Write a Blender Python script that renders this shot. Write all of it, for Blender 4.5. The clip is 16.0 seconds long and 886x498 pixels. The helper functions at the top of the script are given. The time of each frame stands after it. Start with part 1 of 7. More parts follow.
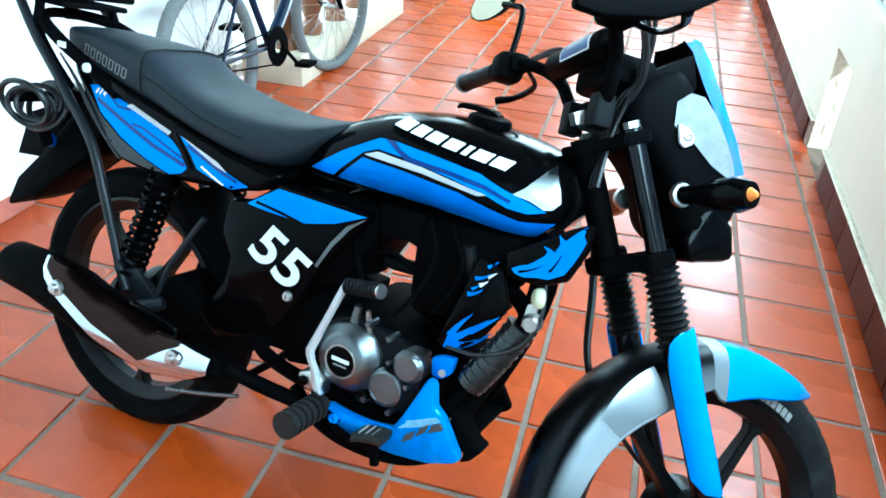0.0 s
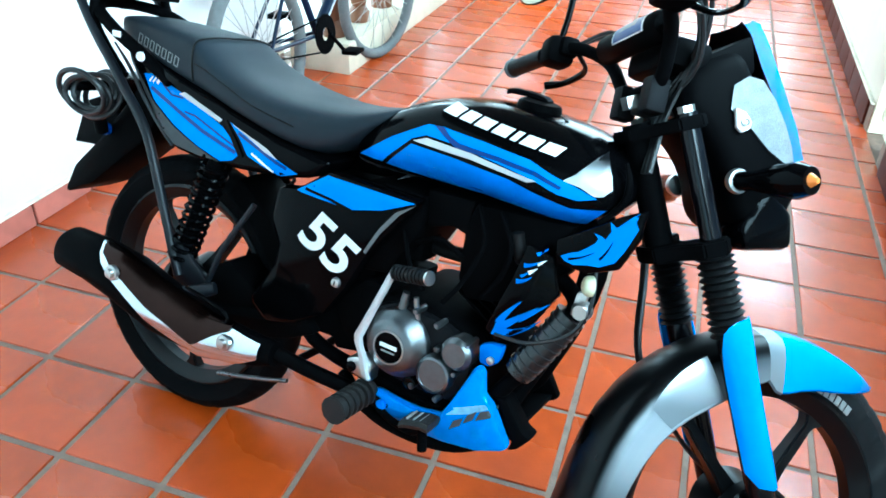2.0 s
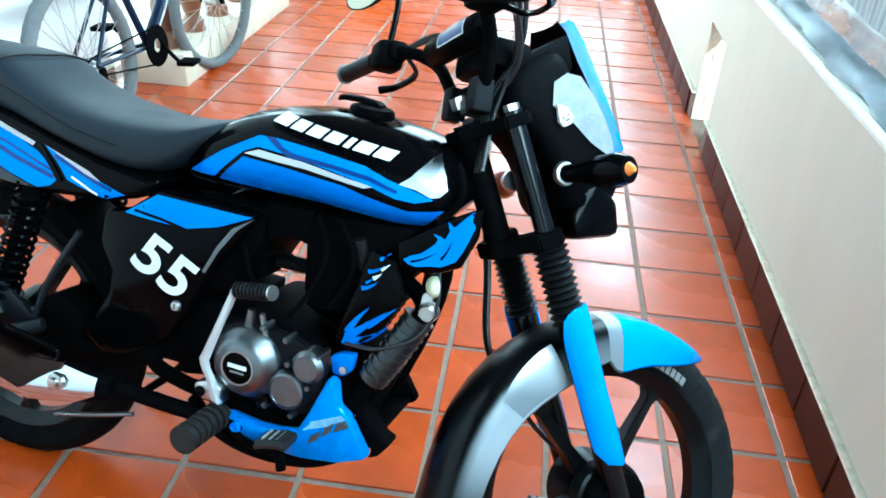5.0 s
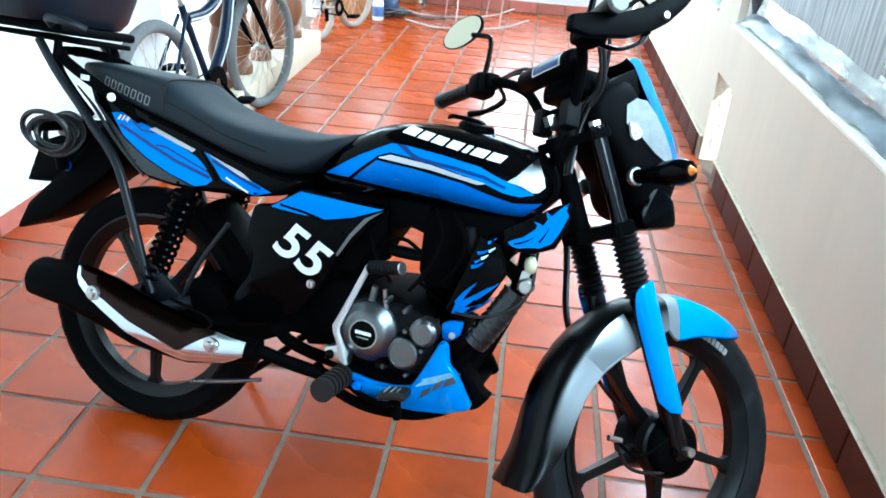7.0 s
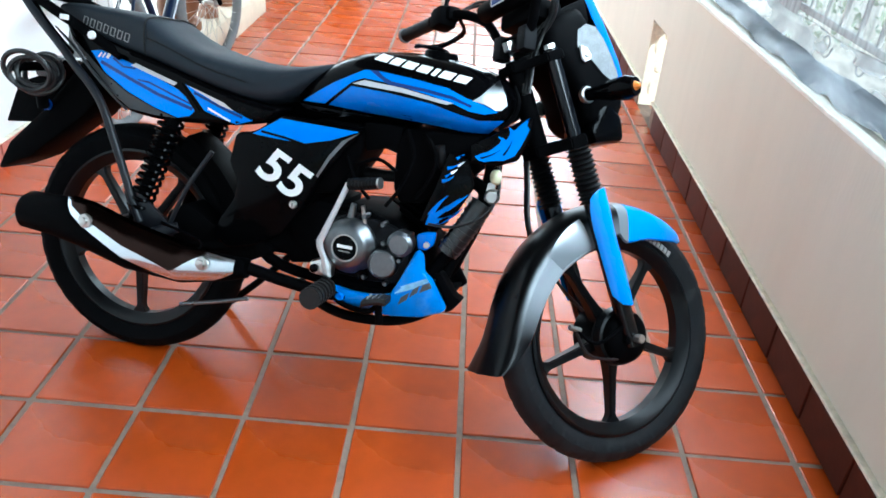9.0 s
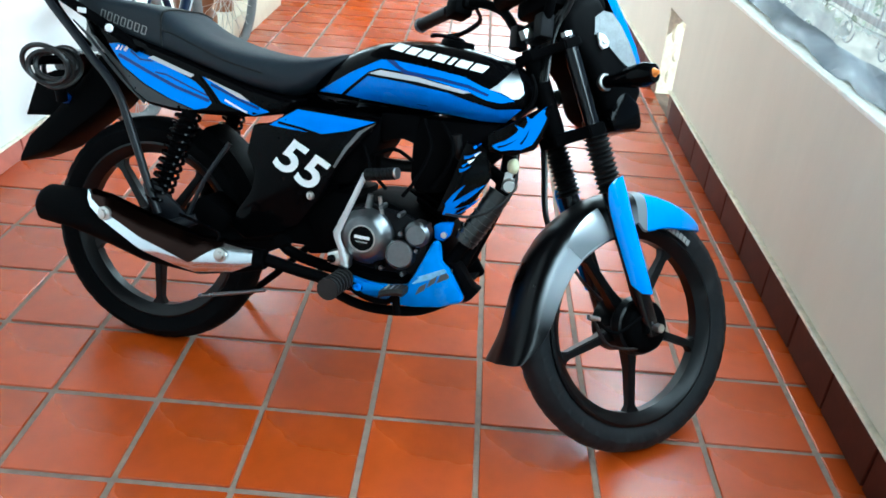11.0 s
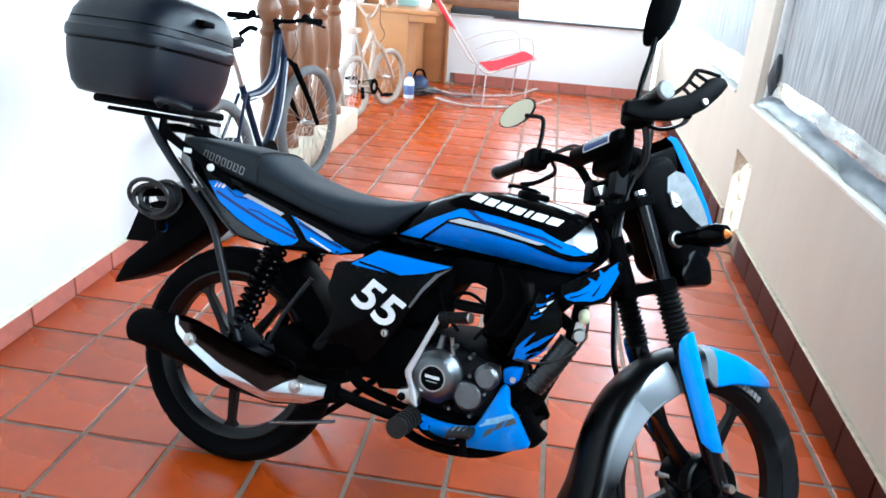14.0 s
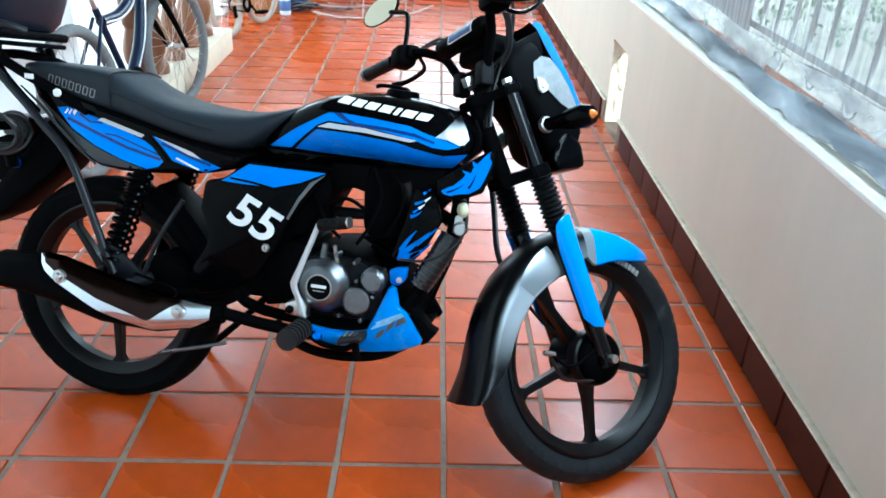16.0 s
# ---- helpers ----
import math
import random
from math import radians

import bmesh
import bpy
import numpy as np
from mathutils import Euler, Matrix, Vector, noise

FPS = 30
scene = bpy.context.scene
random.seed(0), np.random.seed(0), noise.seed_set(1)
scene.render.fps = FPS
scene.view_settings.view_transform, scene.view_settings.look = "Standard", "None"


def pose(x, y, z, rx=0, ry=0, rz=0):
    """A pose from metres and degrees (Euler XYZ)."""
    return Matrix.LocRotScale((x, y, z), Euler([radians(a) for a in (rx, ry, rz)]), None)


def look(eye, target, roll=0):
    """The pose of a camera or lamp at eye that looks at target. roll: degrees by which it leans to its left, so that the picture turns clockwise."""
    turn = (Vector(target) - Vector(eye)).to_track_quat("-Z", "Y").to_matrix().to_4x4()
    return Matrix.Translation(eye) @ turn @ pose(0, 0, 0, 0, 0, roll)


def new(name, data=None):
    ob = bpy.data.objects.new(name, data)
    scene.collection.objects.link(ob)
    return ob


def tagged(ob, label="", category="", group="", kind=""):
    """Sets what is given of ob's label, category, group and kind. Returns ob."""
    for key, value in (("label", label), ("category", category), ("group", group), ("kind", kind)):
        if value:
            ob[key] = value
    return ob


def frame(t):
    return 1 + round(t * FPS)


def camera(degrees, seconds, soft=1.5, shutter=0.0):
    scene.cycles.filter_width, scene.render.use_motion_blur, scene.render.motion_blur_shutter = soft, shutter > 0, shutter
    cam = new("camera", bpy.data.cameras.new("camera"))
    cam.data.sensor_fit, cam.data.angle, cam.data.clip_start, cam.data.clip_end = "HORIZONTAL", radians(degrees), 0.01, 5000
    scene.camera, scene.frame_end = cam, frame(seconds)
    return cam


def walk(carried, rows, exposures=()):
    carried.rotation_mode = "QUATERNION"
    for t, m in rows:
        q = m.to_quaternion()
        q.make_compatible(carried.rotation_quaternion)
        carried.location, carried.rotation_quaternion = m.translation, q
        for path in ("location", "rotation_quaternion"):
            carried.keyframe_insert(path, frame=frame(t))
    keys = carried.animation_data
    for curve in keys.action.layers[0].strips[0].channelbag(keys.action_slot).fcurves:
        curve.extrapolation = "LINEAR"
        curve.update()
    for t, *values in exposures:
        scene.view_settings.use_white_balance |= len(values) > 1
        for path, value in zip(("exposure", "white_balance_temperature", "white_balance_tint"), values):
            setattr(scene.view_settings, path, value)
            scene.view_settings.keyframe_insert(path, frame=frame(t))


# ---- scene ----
cam = camera(59.7, 16.0, soft=1.7)
PATH = [
    (0, (0.953, -1.114, 1.324), (0.543, 0.548, 0.291), 3.5),
    (0.5, (0.949, -1.128, 1.329), (0.447, 0.491, 0.268), 1.9),
    (1, (0.954, -1.122, 1.329), (0.442, 0.497, 0.272), 1.6),
    (1.5, (0.953, -1.124, 1.328), (0.432, 0.492, 0.271), 1.6),
    (2, (0.946, -1.111, 1.319), (0.431, 0.502, 0.254), 1.7),
    (2.5, (0.937, -1.093, 1.31), (0.427, 0.52, 0.243), 1.7),
    (3, (0.938, -1.095, 1.31), (0.436, 0.521, 0.244), 1.9),
    (3.5, (0.939, -1.099, 1.313), (0.441, 0.519, 0.248), 2.0),
    (4, (0.948, -1.098, 1.306), (0.491, 0.511, 0.21), 2.2),
    (4.5, (0.979, -1.088, 1.313), (0.711, 0.595, 0.265), 3.0),
    (4.7, (0.992, -1.084, 1.317), (0.774, 0.607, 0.272), 2.8),
    (6.8, (0.812, -1.404, 1.341), (0.71, 0.343, 0.373), 4.6),
    (7, (0.812, -1.442, 1.355), (0.648, 0.321, 0.427), 4.3),
    (7.5, (0.85, -1.535, 1.368), (0.546, 0.219, 0.456), 3.4),
    (8, (0.831, -1.614, 1.371), (0.557, 0.181, 0.534), 4.6),
    (8.5, (0.771, -1.654, 1.343), (0.676, 0.14, 0.463), 4.1),
    (9, (0.769, -1.642, 1.321), (0.758, 0.097, 0.333), 4.6),
    (9.5, (0.774, -1.648, 1.308), (0.733, 0.08, 0.303), 3.9),
    (9.7, (0.76, -1.647, 1.315), (0.721, 0.08, 0.308), 3.8),
    (12, (0.77, -1.638, 1.312), (0.69, 0.089, 0.308), 3.4),
    (12.4, (0.759, -1.637, 1.328), (0.659, 0.103, 0.348), 3.6),
    (12.5, (0.76, -1.638, 1.329), (0.66, 0.111, 0.364), 4.0),
    (13, (0.741, -1.642, 1.351), (0.622, 0.141, 0.454), 4.4),
    (13.5, (0.731, -1.648, 1.368), (0.548, 0.157, 0.527), 4.4),
    (14, (0.722, -1.658, 1.403), (0.503, 0.178, 0.641), 4.2),
    (14.4, (0.723, -1.655, 1.42), (0.475, 0.189, 0.686), 3.5),
    (14.5, (0.724, -1.662, 1.417), (0.476, 0.191, 0.708), 3.2),
    (15, (0.741, -1.665, 1.385), (0.545, 0.138, 0.543), 1.6),
    (15.5, (0.776, -1.655, 1.369), (0.767, 0.127, 0.461), 1.8),
    (16, (0.793, -1.656, 1.362), (0.824, 0.11, 0.424), 1.8),
]
walk(cam, [(t, look(eye, target, roll)) for t, eye, target, roll in PATH],
     exposures=[(0.0, 0.27, 4680, -19), (4.5, 0.27, 4680, -19), (7.0, 0.12, 4950, -12), (8.0, 0.12, 4950, -12), (8.6, 0.08, 5080, -9), (9.0, -0.04, 5350, -4), (9.6, -0.15, 5200, -12), (12.0, -0.12, 5200, -12), (13.0, 0.04, 5050, -10), (13.7, 0.02, 5150, -6), (14.5, -0.28, 5450, 3), (15.0, -0.30, 5400, 1), (15.5, -0.14, 5100, -6), (16.0, -0.12, 5080, -8)])

# ---- world and lights ----
world = bpy.data.worlds.new("sky")
scene.world = world
world.use_nodes = True
wn = world.node_tree.nodes
sky = wn.new("ShaderNodeTexSky")
sky.sky_type, sky.sun_disc = "NISHITA", False
sky.sun_elevation, sky.sun_rotation = radians(32), radians(150)
wn["Background"].inputs[1].default_value = 0.15
world.node_tree.links.new(sky.outputs[0], wn["Background"].inputs[0])
sun = new("sun", bpy.data.lights.new("sun", "SUN"))
sun.data.energy, sun.data.angle, sun.data.color = 5.0, radians(0.5), (1.0, 0.95, 0.87)
sun.matrix_world = look((4.0, -7.0, 5.0), (0, 0, 0))


def window_light(name, eye, target, wide, high, power, colour=(0.93, 0.97, 1.0)):
    """Skylight that comes in through one opening."""
    lamp = new(name, bpy.data.lights.new(name, "AREA"))
    lamp.data.shape, lamp.data.size, lamp.data.size_y = "RECTANGLE", wide, high
    lamp.data.energy, lamp.data.color = power, colour
    lamp.matrix_world = look(eye, target)
    return lamp


window_light("daylight_window_near", (1.747, 0.2, 1.82), (-1.0, 0.2, 1.45), 4.0, 0.58, 185)
window_light("daylight_window_far", (1.747, 4.38, 1.82), (-1.0, 4.2, 1.55), 2.9, 0.58, 140)
window_light("daylight_back", (1.03, 6.09, 1.43), (1.03, 3, 1.0), 1.28, 1.44, 32)
window_light("daylight_balustrade", (-1.0, 3.5, 1.75), (0.6, 4.2, 0.0), 1.9, 0.7, 42)
window_light("daylight_entrance", (0.3, -3.15, 1.7), (0.3, 0, 0.6), 1.6, 1.2, 5)

# ---- materials ----
def mat(name, colour, rough=0.5, metal=0.0, vary=0.12, scale=30.0, bump=0.0, bump_scale=200.0, rand=0.0, coat=0.0,
        stain=0.0, stain_colour=(0.2, 0.16, 0.12), stretch=(1, 1, 1), rough_vary=0.1, spec=0.5):
    """A surface with fine grain, broad stains and relief, at real size."""
    m = bpy.data.materials.new(name)
    m.use_nodes = True
    nt = m.node_tree
    n, l = nt.nodes, nt.links
    b = n["Principled BSDF"]
    tc = n.new("ShaderNodeTexCoord")
    mp = n.new("ShaderNodeMapping")
    mp.inputs["Scale"].default_value = stretch
    l.new(tc.outputs["Object"], mp.inputs[0])
    grain = n.new("ShaderNodeTexNoise")
    grain.inputs["Scale"].default_value, grain.inputs["Detail"].default_value = scale, 6
    broad = n.new("ShaderNodeTexNoise")
    broad.inputs["Scale"].default_value, broad.inputs["Detail"].default_value = scale / 9, 4
    l.new(mp.outputs[0], grain.inputs[0])
    l.new(mp.outputs[0], broad.inputs[0])
    mixf = n.new("ShaderNodeMath")
    mixf.operation = "ADD"
    l.new(grain.outputs[0], mixf.inputs[0])
    l.new(broad.outputs[0], mixf.inputs[1])
    val = n.new("ShaderNodeMapRange")
    val.inputs["From Min"].default_value, val.inputs["From Max"].default_value = 0.6, 1.4
    val.inputs["To Min"].default_value, val.inputs["To Max"].default_value = 1 - vary, 1 + vary
    l.new(mixf.outputs[0], val.inputs[0])
    hsv = n.new("ShaderNodeHueSaturation")
    hsv.inputs["Color"].default_value = (*colour, 1)
    last = val.outputs[0]
    if rand:
        info = n.new("ShaderNodeObjectInfo")
        rr = n.new("ShaderNodeMapRange")
        rr.inputs["To Min"].default_value, rr.inputs["To Max"].default_value = 1 - rand, 1 + rand
        l.new(info.outputs["Random"], rr.inputs[0])
        mul = n.new("ShaderNodeMath")
        mul.operation = "MULTIPLY"
        l.new(last, mul.inputs[0])
        l.new(rr.outputs[0], mul.inputs[1])
        last = mul.outputs[0]
    l.new(last, hsv.inputs["Value"])
    col = hsv.outputs[0]
    if stain:
        st = n.new("ShaderNodeTexNoise")
        st.inputs["Scale"].default_value, st.inputs["Detail"].default_value, st.inputs["Roughness"].default_value = scale / 5, 8, 0.7
        l.new(mp.outputs[0], st.inputs[0])
        ramp = n.new("ShaderNodeMapRange")
        ramp.inputs["From Min"].default_value, ramp.inputs["From Max"].default_value = 0.52, 0.75
        ramp.inputs["To Max"].default_value = stain
        l.new(st.outputs[0], ramp.inputs[0])
        mx = n.new("ShaderNodeMix")
        mx.data_type = "RGBA"
        l.new(ramp.outputs[0], mx.inputs[0])
        l.new(col, mx.inputs[6])
        mx.inputs[7].default_value = (*stain_colour, 1)
        col = mx.outputs[2]
    l.new(col, b.inputs["Base Color"])
    rg = n.new("ShaderNodeMapRange")
    rg.inputs["From Min"].default_value, rg.inputs["From Max"].default_value = 0.3, 0.7
    rg.inputs["To Min"].default_value = max(0.02, rough - rough_vary * rough)
    rg.inputs["To Max"].default_value = min(1.0, rough + rough_vary)
    l.new(broad.outputs[0], rg.inputs[0])
    l.new(rg.outputs[0], b.inputs["Roughness"])
    b.inputs["Metallic"].default_value = metal
    b.inputs["Specular IOR Level"].default_value = spec
    b.inputs["Coat Weight"].default_value = coat
    b.inputs["Coat Roughness"].default_value = 0.06
    if bump:
        bt = n.new("ShaderNodeTexNoise")
        bt.inputs["Scale"].default_value, bt.inputs["Detail"].default_value = bump_scale, 5
        l.new(mp.outputs[0], bt.inputs[0])
        bp = n.new("ShaderNodeBump")
        bp.inputs["Strength"].default_value, bp.inputs["Distance"].default_value = bump, 0.004
        l.new(bt.outputs[0], bp.inputs["Height"])
        l.new(bp.outputs[0], b.inputs["Normal"])
    return m


def glowing(name, colour, strength):
    m = bpy.data.materials.new(name)
    m.use_nodes = True
    b = m.node_tree.nodes["Principled BSDF"]
    b.inputs["Base Color"].default_value = (*colour, 1)
    b.inputs["Emission Color"].default_value = (*colour, 1)
    b.inputs["Emission Strength"].default_value = strength
    return m


TILE = mat("terracotta_tile", (0.385, 0.052, 0.0020), 0.24, spec=0.58, vary=0.22, scale=14, rand=0.14, bump=0.10, bump_scale=60, stain=0.4,
           stain_colour=(0.27, 0.030, 0.0015), rough_vary=0.12)
# East skirting: tile colour darkened to hold the shade below the windows.
SKIRT_SHADED = mat("skirting_tile", (0.070, 0.015, 0.008), 0.5, spec=0.12, vary=0.3, scale=18, rand=0.16, bump=0.12, bump_scale=70, stain=0.3,
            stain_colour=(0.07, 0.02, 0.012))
GROUT = mat("grey_grout", (0.24, 0.17, 0.13), 0.9, vary=0.3, scale=40, bump=0.5, bump_scale=300, stain=0.5, stain_colour=(0.10, 0.085, 0.07))
BEIGE = mat("beige_wall_paint", (0.67, 0.60, 0.495), 0.75, vary=0.05, scale=9, bump=0.16, bump_scale=90, stretch=(1, 1, 0.25), stain=0.12,
            stain_colour=(0.42, 0.37, 0.30))
WHITE = mat("white_wall_paint", (0.82, 0.82, 0.81), 0.8, vary=0.03, scale=7, bump=0.12, bump_scale=80)
VENTP = mat("rough_cream_plaster", (0.86, 0.80, 0.64), 0.9, vary=0.3, scale=40, bump=0.6, bump_scale=90, stain=0.45, stain_colour=(0.42, 0.34, 0.20))
SILL = mat("worn_white_sill_paint", (0.86, 0.84, 0.76), 0.55, vary=0.1, scale=25, bump=0.3, bump_scale=120, stain=0.3,
           stain_colour=(0.25, 0.22, 0.17))
UNSEEN_CEIL = mat("unseen_dark_ceiling", (0.035, 0.024, 0.017), 0.7, vary=0.2, scale=6, bump=0.1)
BLACK = mat("gloss_black_paint", (0.0012, 0.0012, 0.0015), 0.09, spec=0.05, vary=0.2, scale=60, coat=0.0, rough_vary=0.05)
FORKB = mat("gloss_black_fork_tube", (0.002, 0.002, 0.003), 0.16, spec=0.22, vary=0.2, scale=60, coat=0.1)
STAYP = mat("satin_stay_paint", (0.006, 0.007, 0.010), 0.4, spec=0.3, vary=0.2, scale=60)
PLASTIC = mat("satin_black_plastic", (0.0012, 0.0012, 0.0015), 0.55, spec=0.02, vary=0.2, scale=80, bump=0.08, bump_scale=900)
CHASSIS = mat("black_chassis_paint", (0.0014, 0.0014, 0.0017), 0.68, spec=0.018, vary=0.3, scale=50, stain=0.15, stain_colour=(0.006, 0.005, 0.005))
# Front tyre: rubber colour lightened to hold the window light on it.
RUBBER_LIT = mat("lit_front_tyre_rubber", (0.009, 0.0105, 0.0125), 0.6, spec=0.2, vary=0.3, scale=60, bump=0.25, bump_scale=500, stain=0.3, stain_colour=(0.03, 0.032, 0.034))
# Rear tyre: same rubber, coloured darker for the shade it stands in.
RUBBER = mat("tyre_rubber", (0.0018, 0.0021, 0.0027), 0.75, spec=0.05, vary=0.3, scale=60, bump=0.25, bump_scale=500, stain=0.25, stain_colour=(0.006, 0.006, 0.007))
PEGR = mat("worn_peg_rubber", (0.014, 0.013, 0.013), 0.55, spec=0.25, vary=0.3, scale=70, bump=0.3, bump_scale=500, stain=0.4, stain_colour=(0.035, 0.031, 0.028))
GRIP = mat("grip_rubber", (0.003, 0.003, 0.0035), 0.5, spec=0.2, vary=0.2, scale=90, bump=0.3, bump_scale=700)
VINYL = mat("seat_vinyl", (0.011, 0.015, 0.021), 0.55, spec=0.22, vary=0.15, scale=40, bump=0.12, bump_scale=1400, rough_vary=0.1)
BOXP = mat("textured_case_plastic", (0.004, 0.006, 0.011), 0.32, spec=0.25, vary=0.12, scale=30, bump=0.2, bump_scale=1100)
BLUE = mat("gloss_blue_paint", (0.002, 0.185, 0.78), 0.22, spec=0.28, vary=0.1, scale=25, coat=0.12, rough_vary=0.05)
# The same blue, lightened to carry reflected sky on nose and guards.
BLUE_SKYLIT = mat("sky_lightened_blue_paint", (0.012, 0.235, 0.80), 0.2, spec=0.5, vary=0.1, scale=25, coat=0.5, rough_vary=0.05)
HORNP = mat("cream_horn_plastic", (0.62, 0.60, 0.40), 0.4, vary=0.1, scale=60)
PANB = mat("scuffed_blue_plastic", (0.003, 0.19, 0.68), 0.3, spec=0.4, vary=0.2, scale=40, stain=0.45, stain_colour=(0.28, 0.44, 0.62), coat=0.15)
BLUE2 = mat("deep_blue_graphic", (0.001, 0.028, 0.17), 0.24, spec=0.25, vary=0.1, scale=25, coat=0.2, rough_vary=0.05)
BLUE3 = mat("mid_blue_graphic", (0.003, 0.135, 0.58), 0.24, spec=0.35, vary=0.16, scale=35, coat=0.2, rough_vary=0.05)
SILVER = mat("silver_graphic", (0.52, 0.54, 0.57), 0.3, metal=0.3, vary=0.08, scale=40)
GREYG = mat("dark_grey_graphic", (0.05, 0.052, 0.058), 0.3, vary=0.1, scale=40, coat=0.3)
GREYM = mat("satin_grey_panel", (0.035, 0.037, 0.040), 0.45, spec=0.3, vary=0.15, scale=40)
CREASE_SHEEN = mat("painted_grey_sheen", (0.11, 0.115, 0.12), 0.4, vary=0.25, scale=60)
SCUFF = mat("pale_scuffed_blue", (0.22, 0.42, 0.62), 0.5, vary=0.4, scale=90, stain=0.6, stain_colour=(0.02, 0.16, 0.5))
LETTER = mat("white_print", (0.80, 0.81, 0.82), 0.4, vary=0.05, scale=60)
OUTLINE = mat("grey_print", (0.22, 0.22, 0.22), 0.45, vary=0.1, scale=60)
CHROME = mat("chrome", (0.66, 0.72, 0.78), 0.12, metal=1.0, vary=0.05, scale=40, rough_vary=0.06)
TANRAIL = mat("tan_wood_handrail", (0.46, 0.26, 0.11), 0.5, vary=0.2, scale=12, stretch=(1, 0.2, 1), bump=0.1, bump_scale=60)
STEEL = mat("zinc_steel", (0.55, 0.54, 0.52), 0.3, metal=1.0, vary=0.12, scale=70, stain=0.2, stain_colour=(0.2, 0.17, 0.13))
ALLOY = mat("cast_engine_alloy", (0.19, 0.20, 0.21), 0.28, metal=1.0, vary=0.2, scale=60, bump=0.2, bump_scale=500, stain=0.3,
            stain_colour=(0.06, 0.055, 0.05))
WHEELB = mat("dark_wheel_alloy", (0.0025, 0.003, 0.0038), 0.30, spec=0.20, vary=0.2, scale=50)
FENDG = mat("silver_grey_paint", (0.26, 0.28, 0.30), 0.28, metal=0.5, vary=0.1, scale=30, coat=0.5)
AMBER = mat("amber_lens", (0.62, 0.18, 0.03), 0.2, vary=0.08, scale=60)
REDL = mat("red_lens", (0.018, 0.002, 0.003), 0.2, vary=0.1, scale=60)
CASTD = mat("dark_cast_alloy", (0.004, 0.004, 0.005), 0.5, metal=0.1, spec=0.1, vary=0.25, scale=60, bump=0.25, bump_scale=500)
WRAP = mat("black_wrap_tape", (0.010, 0.011, 0.012), 0.24, spec=0.6, vary=0.3, scale=60, bump=0.3, bump_scale=200)
BALW = mat("turned_tan_wood", (0.19, 0.078, 0.034), 0.4, vary=0.25, scale=16, stretch=(1, 1, 0.15), bump=0.1, bump_scale=60)
DESKW = mat("orange_brown_veneer", (0.42, 0.19, 0.07), 0.4, vary=0.2, scale=10, stretch=(0.3, 1, 1), bump=0.06, bump_scale=60)
CREAM = mat("cream_stone", (0.62, 0.53, 0.40), 0.7, vary=0.12, scale=14, bump=0.2, bump_scale=120, stain=0.25, stain_colour=(0.35, 0.27, 0.18))
NAVY = mat("navy_bicycle_paint", (0.004, 0.010, 0.030), 0.3, spec=0.25, vary=0.15, scale=50)
BSILV = mat("silver_bicycle_stripe", (0.45, 0.47, 0.5), 0.3, metal=0.5, vary=0.1, scale=50)
PALE = mat("faded_pink_cream_paint", (0.44, 0.32, 0.245), 0.4, vary=0.12, scale=40, stain=0.25, stain_colour=(0.55, 0.30, 0.22))
PALETYRE = mat("cream_tyre_rubber", (0.36, 0.29, 0.24), 0.7, vary=0.12, scale=60, bump=0.2, bump_scale=400, stain=0.3, stain_colour=(0.35, 0.28, 0.23))
GREYTYRE = mat("dusty_tyre_rubber", (0.13, 0.13, 0.13), 0.8, vary=0.2, scale=60, bump=0.3, bump_scale=400, stain=0.4, stain_colour=(0.2, 0.18, 0.16))
RUST = mat("rusty_white_rod", (0.50, 0.42, 0.38), 0.6, vary=0.2, scale=60, stain=0.5, stain_colour=(0.24, 0.12, 0.08))
REDCORD = mat("red_plastic_cord", (0.62, 0.035, 0.05), 0.35, vary=0.15, scale=60)
CABLE = mat("black_cable", (0.006, 0.006, 0.007), 0.4, vary=0.2, scale=100)
GREYCAB = mat("grey_cable", (0.13, 0.13, 0.13), 0.5, vary=0.2, scale=100)
GRILLE = mat("white_grille_paint", (0.75, 0.76, 0.76), 0.5, vary=0.1, scale=40, stain=0.25, stain_colour=(0.4, 0.3, 0.22))
BOTTLE = mat("white_bottle_plastic", (0.72, 0.74, 0.76), 0.35, vary=0.05, scale=40)
BLUELAB = mat("blue_bottle_label", (0.10, 0.16, 0.36), 0.4, vary=0.1, scale=60)
EARTH = mat("pale_sunlit_ground", (0.74, 0.70, 0.63), 0.9, vary=0.2, scale=3, bump=0.3, bump_scale=40)
LEAF = mat("leaf_green", (0.40, 0.46, 0.36), 0.5, vary=0.4, scale=12, rand=0.2)
BRICKY = mat("orange_plaster", (0.62, 0.34, 0.22), 0.8, vary=0.2, scale=4, bump=0.2)


